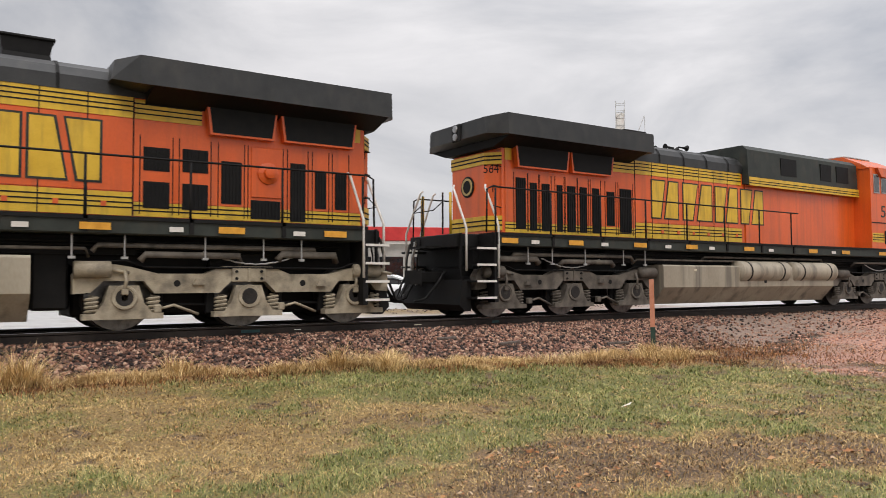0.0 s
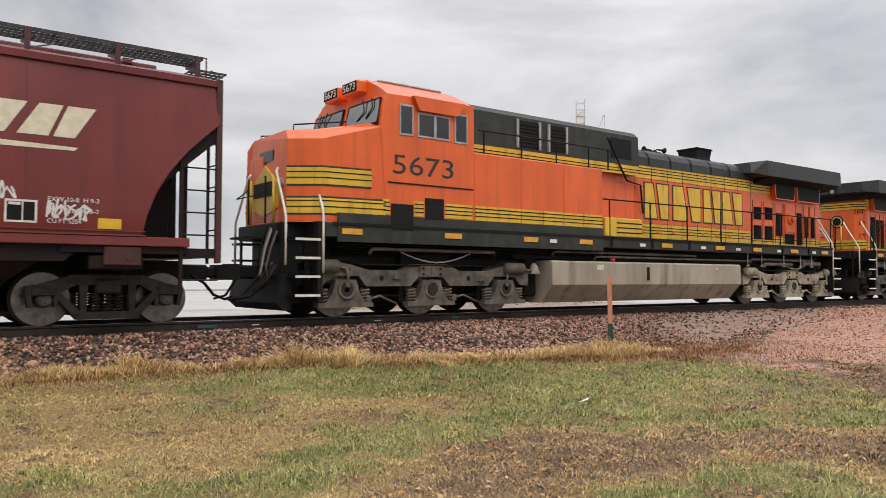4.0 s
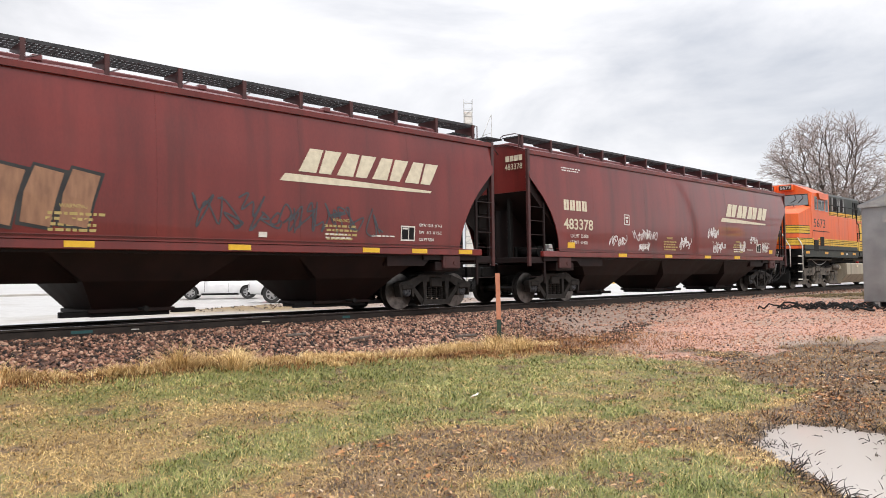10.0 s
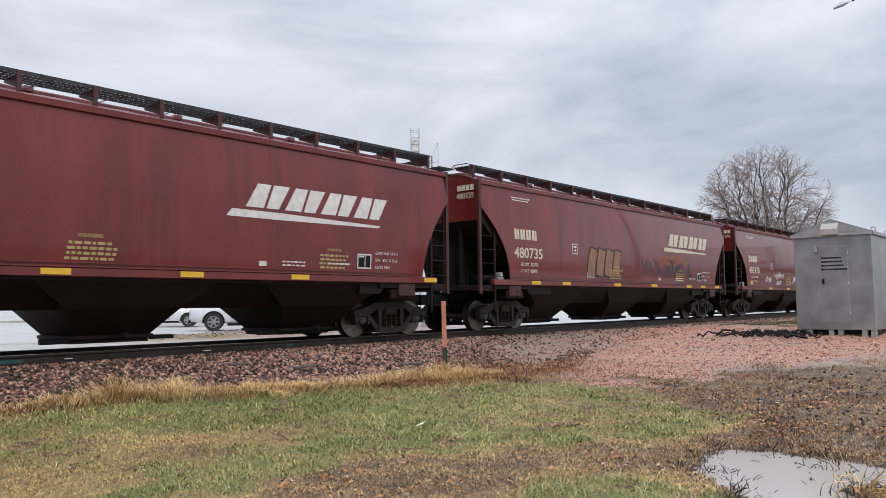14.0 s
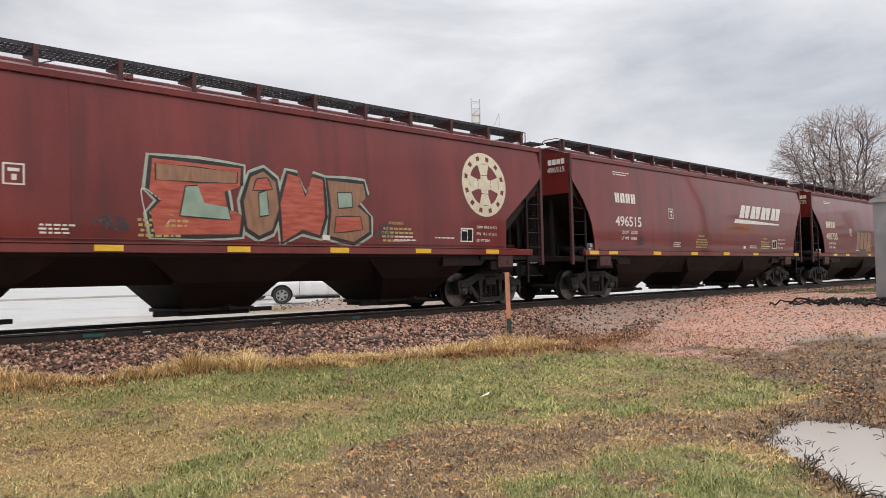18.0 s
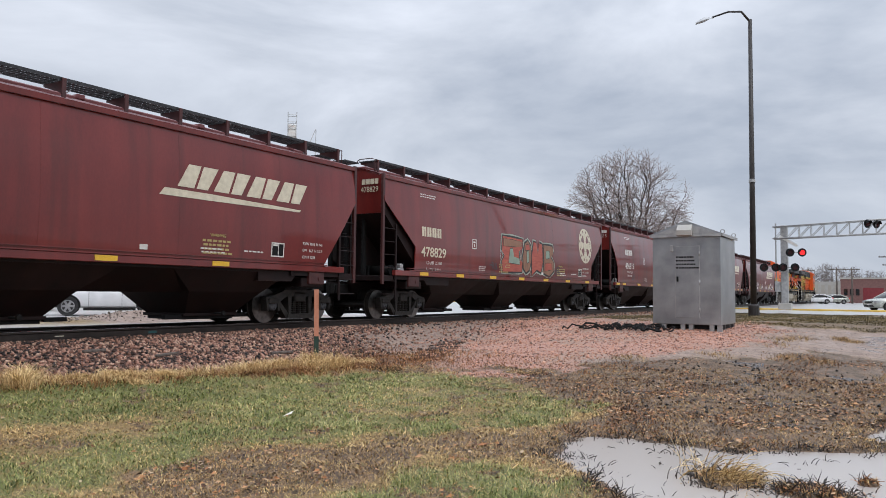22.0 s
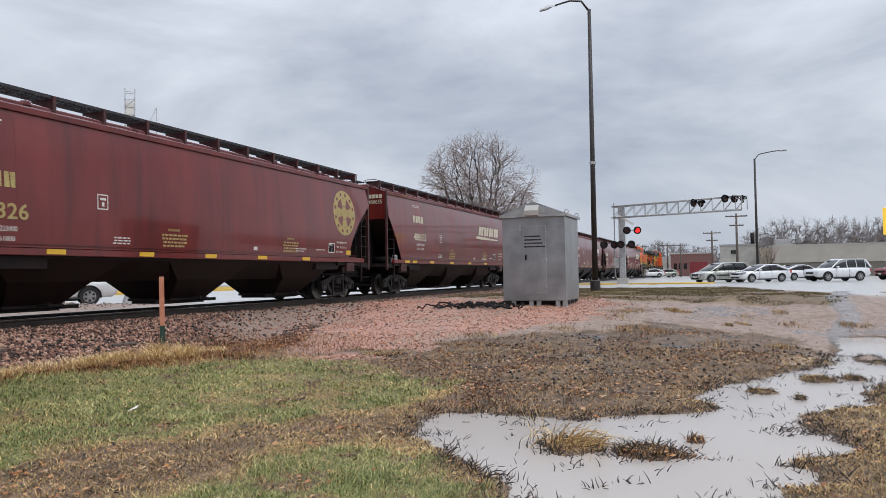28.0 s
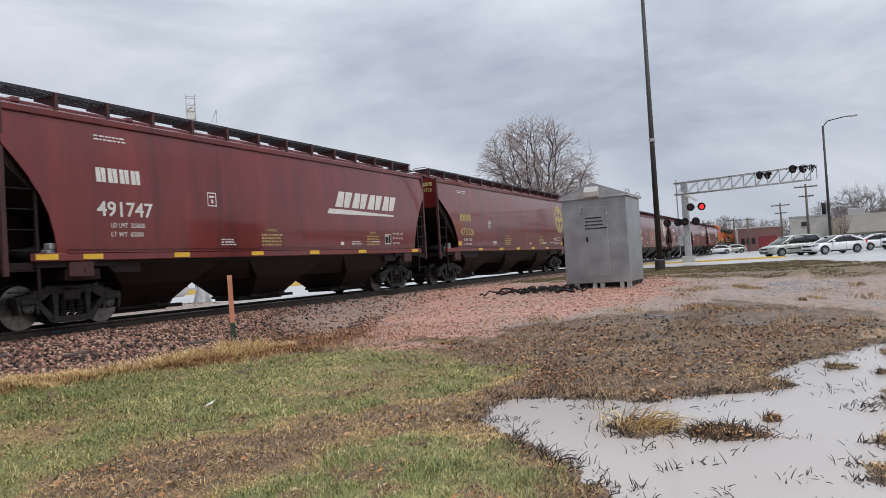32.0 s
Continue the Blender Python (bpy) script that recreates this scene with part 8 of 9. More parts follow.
part("arm", Geo().tube([(0, 0, 11.5), (0, -0.4, 12.0), (0, -1.6, 12.2), (0, -2.4, 12.25)], 0.05, 6), "pole", lamp2)
part("lamp_head", Geo().box(-0.15, 0.15, -2.9, -2.2, 12.15, 12.32, 0.05), "galv", lamp2)


# crossing gantry: mast with a lattice arm over the road
def flasher(parent, x, y, z, lit=(0,), turn=20, count=2):
    """Round crossing lights on one crossarm, turned away from -x by an angle."""
    bar = part("crossarm", Geo().tube([(0, -0.45, 0), (0, 0.45, 0)], 0.04, 6), "galv", parent, at=pose(x, y, z, 0, 0, turn))
    for k, q in enumerate((-0.38, 0.38)[:count]):
        part("backing_disc", Geo().lathe([(0.0, 0.28), (-0.03, 0.28)], "x", 18, (-0.06, q, 0)), "black", bar)
        part("lens", Geo().lathe([(0.0, 0.17), (-0.03, 0.16)], "x", 16, (-0.10, q, 0)), "redlens" if k in lit else "darklens", bar)
        part("lamp_housing", Geo().lathe([(0.0, 0.16), (0.12, 0.12), (0.14, 0.03)], "x", 12, (-0.05, q, 0)), "black", bar)
        part("hood", Geo().prism([(q - 0.2, 0), (q - 0.14, 0.16), (q, 0.21), (q + 0.14, 0.16), (q + 0.2, 0), (q + 0.17, 0), (q + 0.11, 0.14), (q, 0.18), (q - 0.11, 0.14), (q - 0.17, 0)], -0.32, -0.09, "x"), "black", bar)


gx, gy = place(82.75, 57)
gantry = thing("signal_gantry", "galvanised cantilever gantry with red crossing signals", "crossing signal", pose(gx, gy, 0.2))
part("mast", Geo().box(-0.22, 0.22, -0.22, 0.22, -0.3, 5.45, 0.03), "galv", gantry)
part("mast_base", Geo().box(-0.4, 0.4, -0.4, 0.4, -0.3, 0.12, 0.02), "concrete", gantry)
arm_l = 8.15
for q in (-0.35, 0.35):
    for z0, z1 in ((4.55, 4.75), (5.35, 5.70)):
        part("chord", Geo().tube([(q, 0.7, z0 - 0.02), (q, -arm_l, z1)], 0.05, 6), "galv", gantry)
    for i in range(12):
        y0, y1 = 0.6 - i * 0.76, 0.6 - (i + 1) * 0.76
        f = i / 12
        part("lattice_bar", Geo().tube([(q, y0, 4.55 + 0.2 * f), (q, y1, 5.37 + 0.33 * f)], 0.025, 5), "galv", gantry)
        part("lattice_post", Geo().tube([(q, y1, 4.56 + 0.2 * f), (q, y1, 5.37 + 0.33 * f)], 0.022, 5), "galv", gantry)
part("walkway_end", Geo().tube([(-0.35, -arm_l, 4.75), (0.35, -arm_l, 4.75), (0.35, -arm_l, 5.7), (-0.35, -arm_l, 5.7), (-0.35, -arm_l, 4.75)], 0.03, 5), "galv", gantry)
part("access_ladder", Geo().tube([(-0.1, 0.55, 0.2), (-0.1, 0.55, 5.6)], 0.025, 5).tube([(0.2, 0.55, 0.2), (0.2, 0.55, 5.6)], 0.025, 5), "galv", gantry)
flasher(gantry, -0.45, -5.2, 5.30, (), 50)
flasher(gantry, -0.45, -7.35, 5.50, (), 35)
flasher(gantry, -0.2, -8.0, 5.50, (), 65, 1)
flasher(gantry, -0.4, -0.75, 3.55, (0,))
flasher(gantry, -0.4, 0.9, 2.55, ())
flasher(gantry, -0.4, -0.3, 2.55, ())
part("crossbuck", Geo().prism([(-0.9, 4.05), (-0.78, 3.93), (0.3, 4.6), (0.2, 4.75)], -0.32, -0.28, "x"), "white", gantry)
part("control_box", Geo().box(-0.35, 0.1, 0.25, 0.6, 0.9, 1.6, 0.02), "galv", gantry)


# vehicles
SHAPES = {
    "sedan": (4.75, 0.91, 0.33, [(-2.37, 0.42, 0.60, 0.72), (-2.25, 0.30, 0.74, 0.84), (-1.7, 0.22, 0.86, 0.90), (-0.95, 0.20, 0.96, 0.91), (0.5, 0.20, 0.98, 0.91), (1.6, 0.22, 1.02, 0.90), (2.2, 0.28, 1.02, 0.86), (2.38, 0.42, 0.92, 0.74)],
              [(-1.15, 0.94, 0.95), (-0.25, 1.36, 0.92), (0.25, 1.44, 0.92), (0.95, 1.42, 0.92), (2.0, 1.02, 0.98)], (0.35, 1.25), (0.42,)),
    "van": (4.95, 0.97, 0.34, [(-2.47, 0.42, 0.66, 0.76), (-2.33, 0.28, 0.84, 0.90), (-1.7, 0.22, 0.98, 0.96), (-1.1, 0.20, 1.08, 0.97), (1.0, 0.20, 1.10, 0.97), (2.3, 0.24, 1.10, 0.95), (2.46, 0.38, 1.0, 0.86)],
            [(-1.45, 1.04, 0.96), (-0.45, 1.60, 0.84), (0.2, 1.72, 0.80), (1.8, 1.71, 0.80), (2.42, 1.10, 0.93)], (-0.2, 0.85, 1.9), (0.15, 1.1)),
    "suv": (4.85, 0.93, 0.37, [(-2.40, 0.52, 0.80, 0.80), (-2.32, 0.38, 0.98, 0.89), (-1.5, 0.32, 1.05, 0.92), (-0.95, 0.30, 1.10, 0.93), (1.0, 0.30, 1.12, 0.93), (2.2, 0.34, 1.12, 0.91), (2.40, 0.48, 1.02, 0.84)],
            [(-1.1, 1.06, 0.94), (-0.35, 1.66, 0.82), (0.1, 1.76, 0.80), (1.95, 1.75, 0.80), (2.36, 1.12, 0.90)], (0.3, 1.15, 1.95), (0.42,))}
ROLLING = []


def vehicle(kind, paint, label, x, y, z, rz, cat="car"):
    """A parked or waiting road vehicle; its nose points to -x before turning."""
    L, h, r, low, top, pillars, seams = SHAPES[kind]
    car = thing({"sedan": "sedan", "van": "minivan", "suv": "suv"}[kind], label, cat, pose(x, y, z, 0, 0, rz), "road vehicles")

    def ring(u, zl, zt, w):
        half = [(-w * 0.88, zl), (-w * 0.98, zl + 0.10), (-w, zl + 0.55 * (zt - zl)), (-w * 0.975, zt - 0.10), (-w * 0.88, zt - 0.015), (-w * 0.5, zt)]
        return [(u, p, q) for p, q in half] + [(u, -p, q) for p, q in half[::-1]]
    part("body", Geo().loft([ring(*q) for q in low], closed=True, cap=True, smooth=True), paint, car)
    zb = top[0][1]

    def hoop(u, zt, w, grow=0.0):
        wb = h * 0.93
        k = w * h
        half = [(-wb - grow, zb - 0.06), (-(wb + k) / 2 - 0.02 - grow, (zb + zt) / 2), (-k - grow, zt - 0.06 + grow), (-k * 0.9, zt + grow)]
        return [(u, p, q) for p, q in half] + [(u, -p, q) for p, q in half[::-1]]
    cabn = part("cabin_glass", Geo().loft([hoop(*q) for q in top], closed=True, cap=True, smooth=True), "glass", car)
    g = Geo()
    for (u0, z0, w0), (u1, z1, w1) in zip(top[1:-1], top[2:-1]):
        for a, b in ((-1, 1),):
            q = [[(u, a * w * h, z - 0.07), (u, a * w * h * 0.9, z + 0.012), (u, b * w * h * 0.9, z + 0.012), (u, b * w * h, z - 0.07)] for u, z, w in ((u0, z0, w0), (u1, z1, w1))]
            g.loft([[*q[0]], [*q[1]]])
    part("roof", g, paint, cabn)
    for s in (-1, 1):
        (ua, za, wa), (ub, zb2, wb2) = top[0], top[1]
        part("front_pillar", Geo().tube([(ua, s * h * 0.93, za - 0.02), (ub, s * wb2 * h * 0.985, zb2 - 0.03)], 0.045, 5), paint, cabn)
        (ua, za, wa), (ub, zb2, wb2) = top[-2], top[-1]
        part("rear_pillar", Geo().tube([(ua, s * wa * h * 0.985, za - 0.04), (ub, s * h * 0.93, zb2 - 0.02)], 0.085, 5), paint, cabn)
        for u in pillars:
            zt = 1.40 if kind == "sedan" else 1.66
            k = 0.92 if kind == "sedan" else 0.82
            part("door_pillar", Geo().tube([(u, s * h * 0.945, zb - 0.05), (u - 0.05, s * (k * h + 0.015), zt - 0.03)], 0.032, 5), "black" if kind != "suv" else paint, cabn)
        part("headlamp", Geo().prism([(-L / 2 + 0.04, 0.64), (-L / 2 + 0.07, 0.78), (-L / 2 + 0.52, 0.86), (-L / 2 + 0.40, 0.70)], *sorted((s * h * 0.55, s * h * 0.93)), "y"), "alloy", car)
        part("tail_lamp", Geo().box(L / 2 - 0.22, L / 2 - 0.03, *sorted((s * h * 0.6, s * h * 0.94)), 0.72, 0.98, 0.02), "redsign", car)
        part("mirror", Geo().box(top[0][0] + 0.40, top[0][0] + 0.56, *sorted((s * h * 0.95, s * (h + 0.18))), zb, zb + 0.15, 0.04), paint, car)
        part("sill_trim", Geo().box(-L * 0.19, L * 0.19, *sorted((s * h * 0.9, s * (h - 0.01))), 0.21, 0.30), "black", car)
        if kind == "van":
            part("side_moulding", Geo().box(-L * 0.19, L * 0.19, *sorted((s * h * 0.95, s * (h + 0.012))), 0.60, 0.70, 0.01), "black", car)
        for dx in (-0.75, *seams):
            part("door_seam", Geo().box(dx, dx + 0.012, *sorted((s * h * 0.9, s * (h + 0.003))), 0.36, zb - 0.08), "black", car)
            part("door_handle", Geo().box(dx + 0.75, dx + 0.93, *sorted((s * h * 0.95, s * (h + 0.012))), zb - 0.24, zb - 0.20), "black" if kind == "van" else paint, car)
    for fx in (-L * 0.30, L * 0.285):
        for s in (-1, 1):
            part("wheel_arch", Geo().prism([(fx + (r + 0.07) * math.cos(a), r + (r + 0.07) * math.sin(a)) for a in [3.1416 * i / 12 - 0.15 for i in range(14)]], *sorted((s * h * 0.7, s * (h + 0.006))), "y"), "black", car)
            w = part("wheel", Geo().lathe([(-0.10, r * 0.68), (-0.12, r * 0.95), (-0.08, r), (0.07, r), (0.10, r * 0.95), (0.10, r * 0.6)], "y", 20), "tyre", car, at=pose(fx, s * (h - 0.09), r, 0, 0, 0 if s < 0 else 180))
            rim = Geo().lathe([(-0.124, r * 0.1), (-0.124, r * 0.18), (-0.10, r * 0.18)], "y", 10)
            rim.lathe([(-0.116, r * 0.56), (-0.122, r * 0.64), (-0.09, r * 0.64), (-0.09, r * 0.56)], "y", 20, (0, 0, 0), False)
            for k in range(6):
                a = k * 1.0472
                c, sn = math.cos(a), math.sin(a)
                rim.add([(c * r * 0.1 - sn * 0.04, -0.121, sn * r * 0.1 + c * 0.04), (c * r * 0.60 - sn * 0.045, -0.121, sn * r * 0.60 + c * 0.045), (c * r * 0.60 + sn * 0.045, -0.121, sn * r * 0.60 - c * 0.045), (c * r * 0.1 + sn * 0.04, -0.121, sn * r * 0.1 - c * 0.04)], [(0, 1, 2, 3)])
            part("rim", rim, "alloy", w)
    part("grille", Geo().box(-L / 2 - 0.01, -L / 2 + 0.10, -h * 0.5, h * 0.5, 0.62, 0.76, 0.02), "black", car)
    part("air_intake", Geo().box(-L / 2 - 0.02, -L / 2 + 0.10, -h * 0.6, h * 0.6, 0.34, 0.46, 0.02), "black", car)
    part("plate", Geo().box(-L / 2 - 0.035, -L / 2 - 0.02, -0.15, 0.15, 0.46, 0.56), "white", car)
    return car


# waiting on the crossing road, noses towards the track; the sedan and the suv roll up last
for kind, paint, az, d, rz, lb in (("van", "carsilver", 89.45, 70, -56, "champagne minivan waiting on the wet road"), ("sedan", "carwhite", 92.05, 68, -56, "white sedan waiting behind the minivan"),
                                   ("sedan", "carwhite", 94.6, 78, 122, "white sedan partly hidden behind other cars"), ("suv", "carwhite", 96.75, 69, -60, "white boxy suv waiting on the wet road")):
    x, y = place(az, d)
    auto = vehicle(kind, paint, lb, x, y, gz(x, y), rz)
    if kind == "suv":
        ROLLING.append((auto, ((0.0, 42.0), (15.0, 42.0), (22.0, 12.5), (23.5, 7.4), (24.5, 4.7), (25.0, 3.8), (25.5, 3.1), (27.5, 0.35), (28.2, 0.0), (32.0, 0.0))))
    elif "waiting behind" in lb:
        ROLLING.append((auto, ((0.0, 26.0), (15.0, 26.0), (22.0, 5.0), (23.0, 2.4), (24.0, 1.05), (24.5, 0.7), (25.0, 0.2), (25.6, 0.0), (32.0, 0.0))))
for kind, paint, az, d, rz, lb in (("suv", "carwhite", 35.1, 33, -35, "white suv parked on the wet lot behind the track"), ("sedan", "carwhite", 29.0, 41, -35, "white sedan parked on the wet lot"),
                                   ("suv", "carwhite", 42.2, 34, -40, "white suv parked near a conical steel base"), ("sedan", "carwhite", 84.6, 130, -60, "small pale car on the far street"), ("sedan", "carsilver", 85.6, 132, -60, "small grey car on the far street"), ("suv", "carred", 100.7, 75, -60, "dark red pickup waiting on the wet road")):
    x, y = place(az, d)
    vehicle(kind, paint, lb, x, y, gz(x, y), rz)


# ---- distance ----
def branches(seed, height, spread, limbs, depth, lean=0.5, twig_r=0.012):
    """Segments (start, end, radius, radius, level) of a bare broad-crowned tree."""
    rng = random.Random(seed)
    out = []

    def grow(p, d, length, r, level):
        n = 3
        q, dd = p.copy(), d.copy()
        for i in range(n):
            dd = (dd + Vector((rng.uniform(-1, 1), rng.uniform(-1, 1), rng.uniform(-0.2, 0.75))) * 0.17).normalized()
            e = q + dd * length / n
            out.append((q.copy(), e.copy(), r * (1 - 0.28 * i / n), r * (1 - 0.28 * (i + 1) / n), level))
            q = e
            if level < depth and i > 0 or (level == depth - 1):
                for _ in range(2 if level > 1 else 1):
                    a = (dd + Vector((rng.uniform(-1, 1), rng.uniform(-1, 1), rng.uniform(-0.15, 0.6))) * 0.85).normalized()
                    if level < depth:
                        grow(q, a, length * rng.uniform(0.55, 0.75), max(twig_r, r * 0.52), level + 1)
        if level < depth:
            grow(q, dd, length * 0.7, max(twig_r, r * 0.66), level + 1)
    base = Vector((0, 0, 0))
    fork = Vector((0, 0, height * 0.22))
    out.append((Vector((0, 0, -0.3)), fork, height * 0.026, height * 0.021, 0))
    for i in range(limbs):
        a = 6.2832 * (i + rng.uniform(-0.2, 0.2)) / limbs
        k = lean * rng.uniform(0.5, 1.2)
        grow(fork.copy(), Vector((math.cos(a) * k * spread, math.sin(a) * k * spread, 1)).normalized(), height * rng.uniform(0.25, 0.31), height * 0.012, 1)
    return out


def stick_mesh(name, segs, mat, sides=3):
    v, f = [], []
    for p, q, r0, r1, _ in segs:
        d = (q - p).normalized()
        a = d.orthogonal().normalized()
        b = d.cross(a)
        o = len(v)
        for pt, r in ((p, r0), (q, r1)):
            for k in range(sides):
                c, s = math.cos(6.2832 * k / sides), math.sin(6.2832 * k / sides)
                v.append(tuple(pt + (a * c + b * s) * r))
        f += [(o + k, o + (k + 1) % sides, o + sides + (k + 1) % sides, o + sides + k) for k in range(sides)]
    me = bpy.data.meshes.new(name)
    me.from_pydata(v, [], f)
    me.materials.append(M[mat])
    return me


def dome_tree(seed, height, radius, limbs=13, fine=True):
    """Segments of an old tree whose limbs part near the ground and fill a broad dome."""
    rng = random.Random(seed)
    out = []
    mid = Vector((0, 0, height * 0.56))

    def shell(p):
        q = p - mid
        return math.sqrt((q.x / radius) ** 2 + (q.y / radius) ** 2 + (q.z / (height * 0.42)) ** 2)

    def run(p, goal, n, r0, r1, wob, level):
        """A crooked line towards a goal; returns its points with their directions."""
        pts, q, r = [], p.copy(), r0
        for i in range(n):
            left = goal - q
            d = left / (n - i) + Vector((rng.uniform(-1, 1), rng.uniform(-1, 1), rng.uniform(-0.8, 0.8))) * wob * (1 if i < n - 1 else 0.3)
            e = q + d
            k = r0 + (r1 - r0) * (i + 1) / n
            out.append((q.copy(), e.copy(), r, k, level))
            pts.append((e.copy(), d.normalized(), k))
            q, r = e, k
        return pts

    def twigs(p, d, n, size):
        for _ in range(n):
            o = (p - mid).normalized() * 0.7
            g = (d * 0.5 + o + Vector((rng.uniform(-1, 1), rng.uniform(-1, 1), rng.uniform(-1, 0.6))) * 0.9).normalized()
            tip = p + g * size * rng.uniform(0.6, 1.3)
            if shell(tip) < 1.14:
                run(p, tip, 2, 0.011, 0.006, size * 0.12, 4)

    out.append((Vector((0, 0, -0.3)), Vector((0, 0, height * 0.1)), height * 0.034, height * 0.03, 0))
    for i in range(limbs):
        a = 2.39996 * i + rng.uniform(-0.3, 0.3)
        lift = (0.15, 0.5, 0.9, 0.35, 0.7)[i % 5]
        el = radians(4 + 70 * lift)
        goal = mid + Vector((math.cos(a) * math.cos(el) * radius, math.sin(a) * math.cos(el) * radius, math.sin(el) * height * 0.42)) * rng.uniform(0.82, 0.97)
        start = Vector((0, 0, height * rng.uniform(0.06, 0.14)))
        knee = start.lerp(goal, 0.45) + Vector((0, 0, -height * 0.03)) + Vector((math.cos(a), math.sin(a), 0)) * radius * 0.10
        line = run(start, knee, 6, height * 0.013, height * 0.0075, 0.22, 1) + run(knee, goal, 7, height * 0.0075, 0.018, 0.24, 1)
        for p, d, r in line[3:]:
            for _ in range(3 if fine else 1):
                side = (d * 0.7 + (p - mid).normalized() * 0.35 + Vector((rng.uniform(-1, 1), rng.uniform(-1, 1), rng.uniform(-0.5, 0.7)))).normalized()
                tip = p + side * rng.uniform(1.2, 2.7) * radius / 5.2
                if shell(tip) > 1.08:
                    continue
                sub = run(p, tip, 5, min(0.05, r * 0.6), 0.014, 0.16, 2)
                for p2, d2, r2 in (sub[1:] if fine else ()):
                    s2 = (d2 * 0.8 + Vector((rng.uniform(-1, 1), rng.uniform(-1, 1), rng.uniform(-0.7, 0.6)))).normalized()
                    t2 = p2 + s2 * rng.uniform(0.6, 1.3)
                    if shell(t2) < 1.1:
                        for p3, d3, r3 in run(p2, t2, 3, 0.02, 0.011, 0.12, 3):
                            twigs(p3, d3, 2, 0.8)
                twigs(sub[-1][0], sub[-1][1], 3, 0.9)
                if not fine:
                    for p2, d2, r2 in sub[1:]:
                        twigs(p2, d2, 3, 1.3)
    return out


def bare_tree(az, d, height, seed, label, spread=1.0, limbs=7, depth=5, twig_r=0.012, dome=0.0):
    x, y = place(az, d)
    t = thing("bare_tree", label, "tree", pose(x, y, gz(x, y)))
    segs = dome_tree(seed, height, dome) if dome else branches(seed, height, spread, limbs, depth, 0.5, twig_r)
    part("trunk", stick_mesh("trunk", [s for s in segs if s[4] == 0], "bark", 8), "bark", t)
    part("limb", stick_mesh("limb", [s for s in segs if s[4] in (1, 2)], "bark", 5), "bark", t)
    tagged(part("twig_crown", stick_mesh("twig_crown", [s for s in segs if s[4] > 2], "twig", 3), "twig", t), kind="stuff")
    return t


bare_tree(72.3, 70, 14.0, 5, "large leafless broad-crowned tree behind the railway", dome=5.3)
bare_tree(92.6, 96, 4.6, 9, "small leafless tree before the pale building", 0.8, 5, 3, 0.02)
bare_tree(81.9, 118, 5.5, 12, "leafless tree behind the train", 0.9, 6, 4, 0.02)


def far_woods(seed, az0, az1, d0, d1, n, h0, h1, label):
    """A belt of bare crowns, joined."""
    rng = random.Random(seed)
    forms = [dome_tree(seed * 10 + k, 12.0, 4.6, 8, False) for k in range(4)]
    segs = []
    for i in range(n):
        az = az0 + (az1 - az0) * (i + rng.uniform(0.1, 0.9)) / n
        x, y = place(az, rng.uniform(d0, d1))
        k = rng.uniform(h0, h1) / 12.0
        m = pose(x, y, -1.0, 0, 0, rng.uniform(0, 360)) @ Matrix.Scale(k, 4)
        for p, q, r0, r1, lv in forms[i % 4]:
            w = 1.0 if lv < 2 else 2.2
            segs.append((m @ p, m @ q, r0 * w, r1 * w, lv))
    tagged(part("far_woods", stick_mesh("far_woods", segs, "farwood", 3), "farwood"), label, "woods", kind="stuff")


far_woods(21, 91.6, 104, 190, 230, 26, 10, 14.5, "row of leafless trees behind the store")
far_woods(22, 83.5, 91.5, 300, 360, 18, 10, 15, "leafless trees on the far skyline")
hill = tagged(part("far_hill", Geo().loft([[(460, -160 + 30 * i, -1) for i in range(16)], [(520, -160 + 30 * i, 9 + 5 * math.sin(i * 0.9) + 2 * math.sin(i * 2.3)) for i in range(16)], [(700, -160 + 30 * i, 8) for i in range(16)]], smooth=True), "farwood"), "low wooded hill on the horizon", "hill", kind="structure")


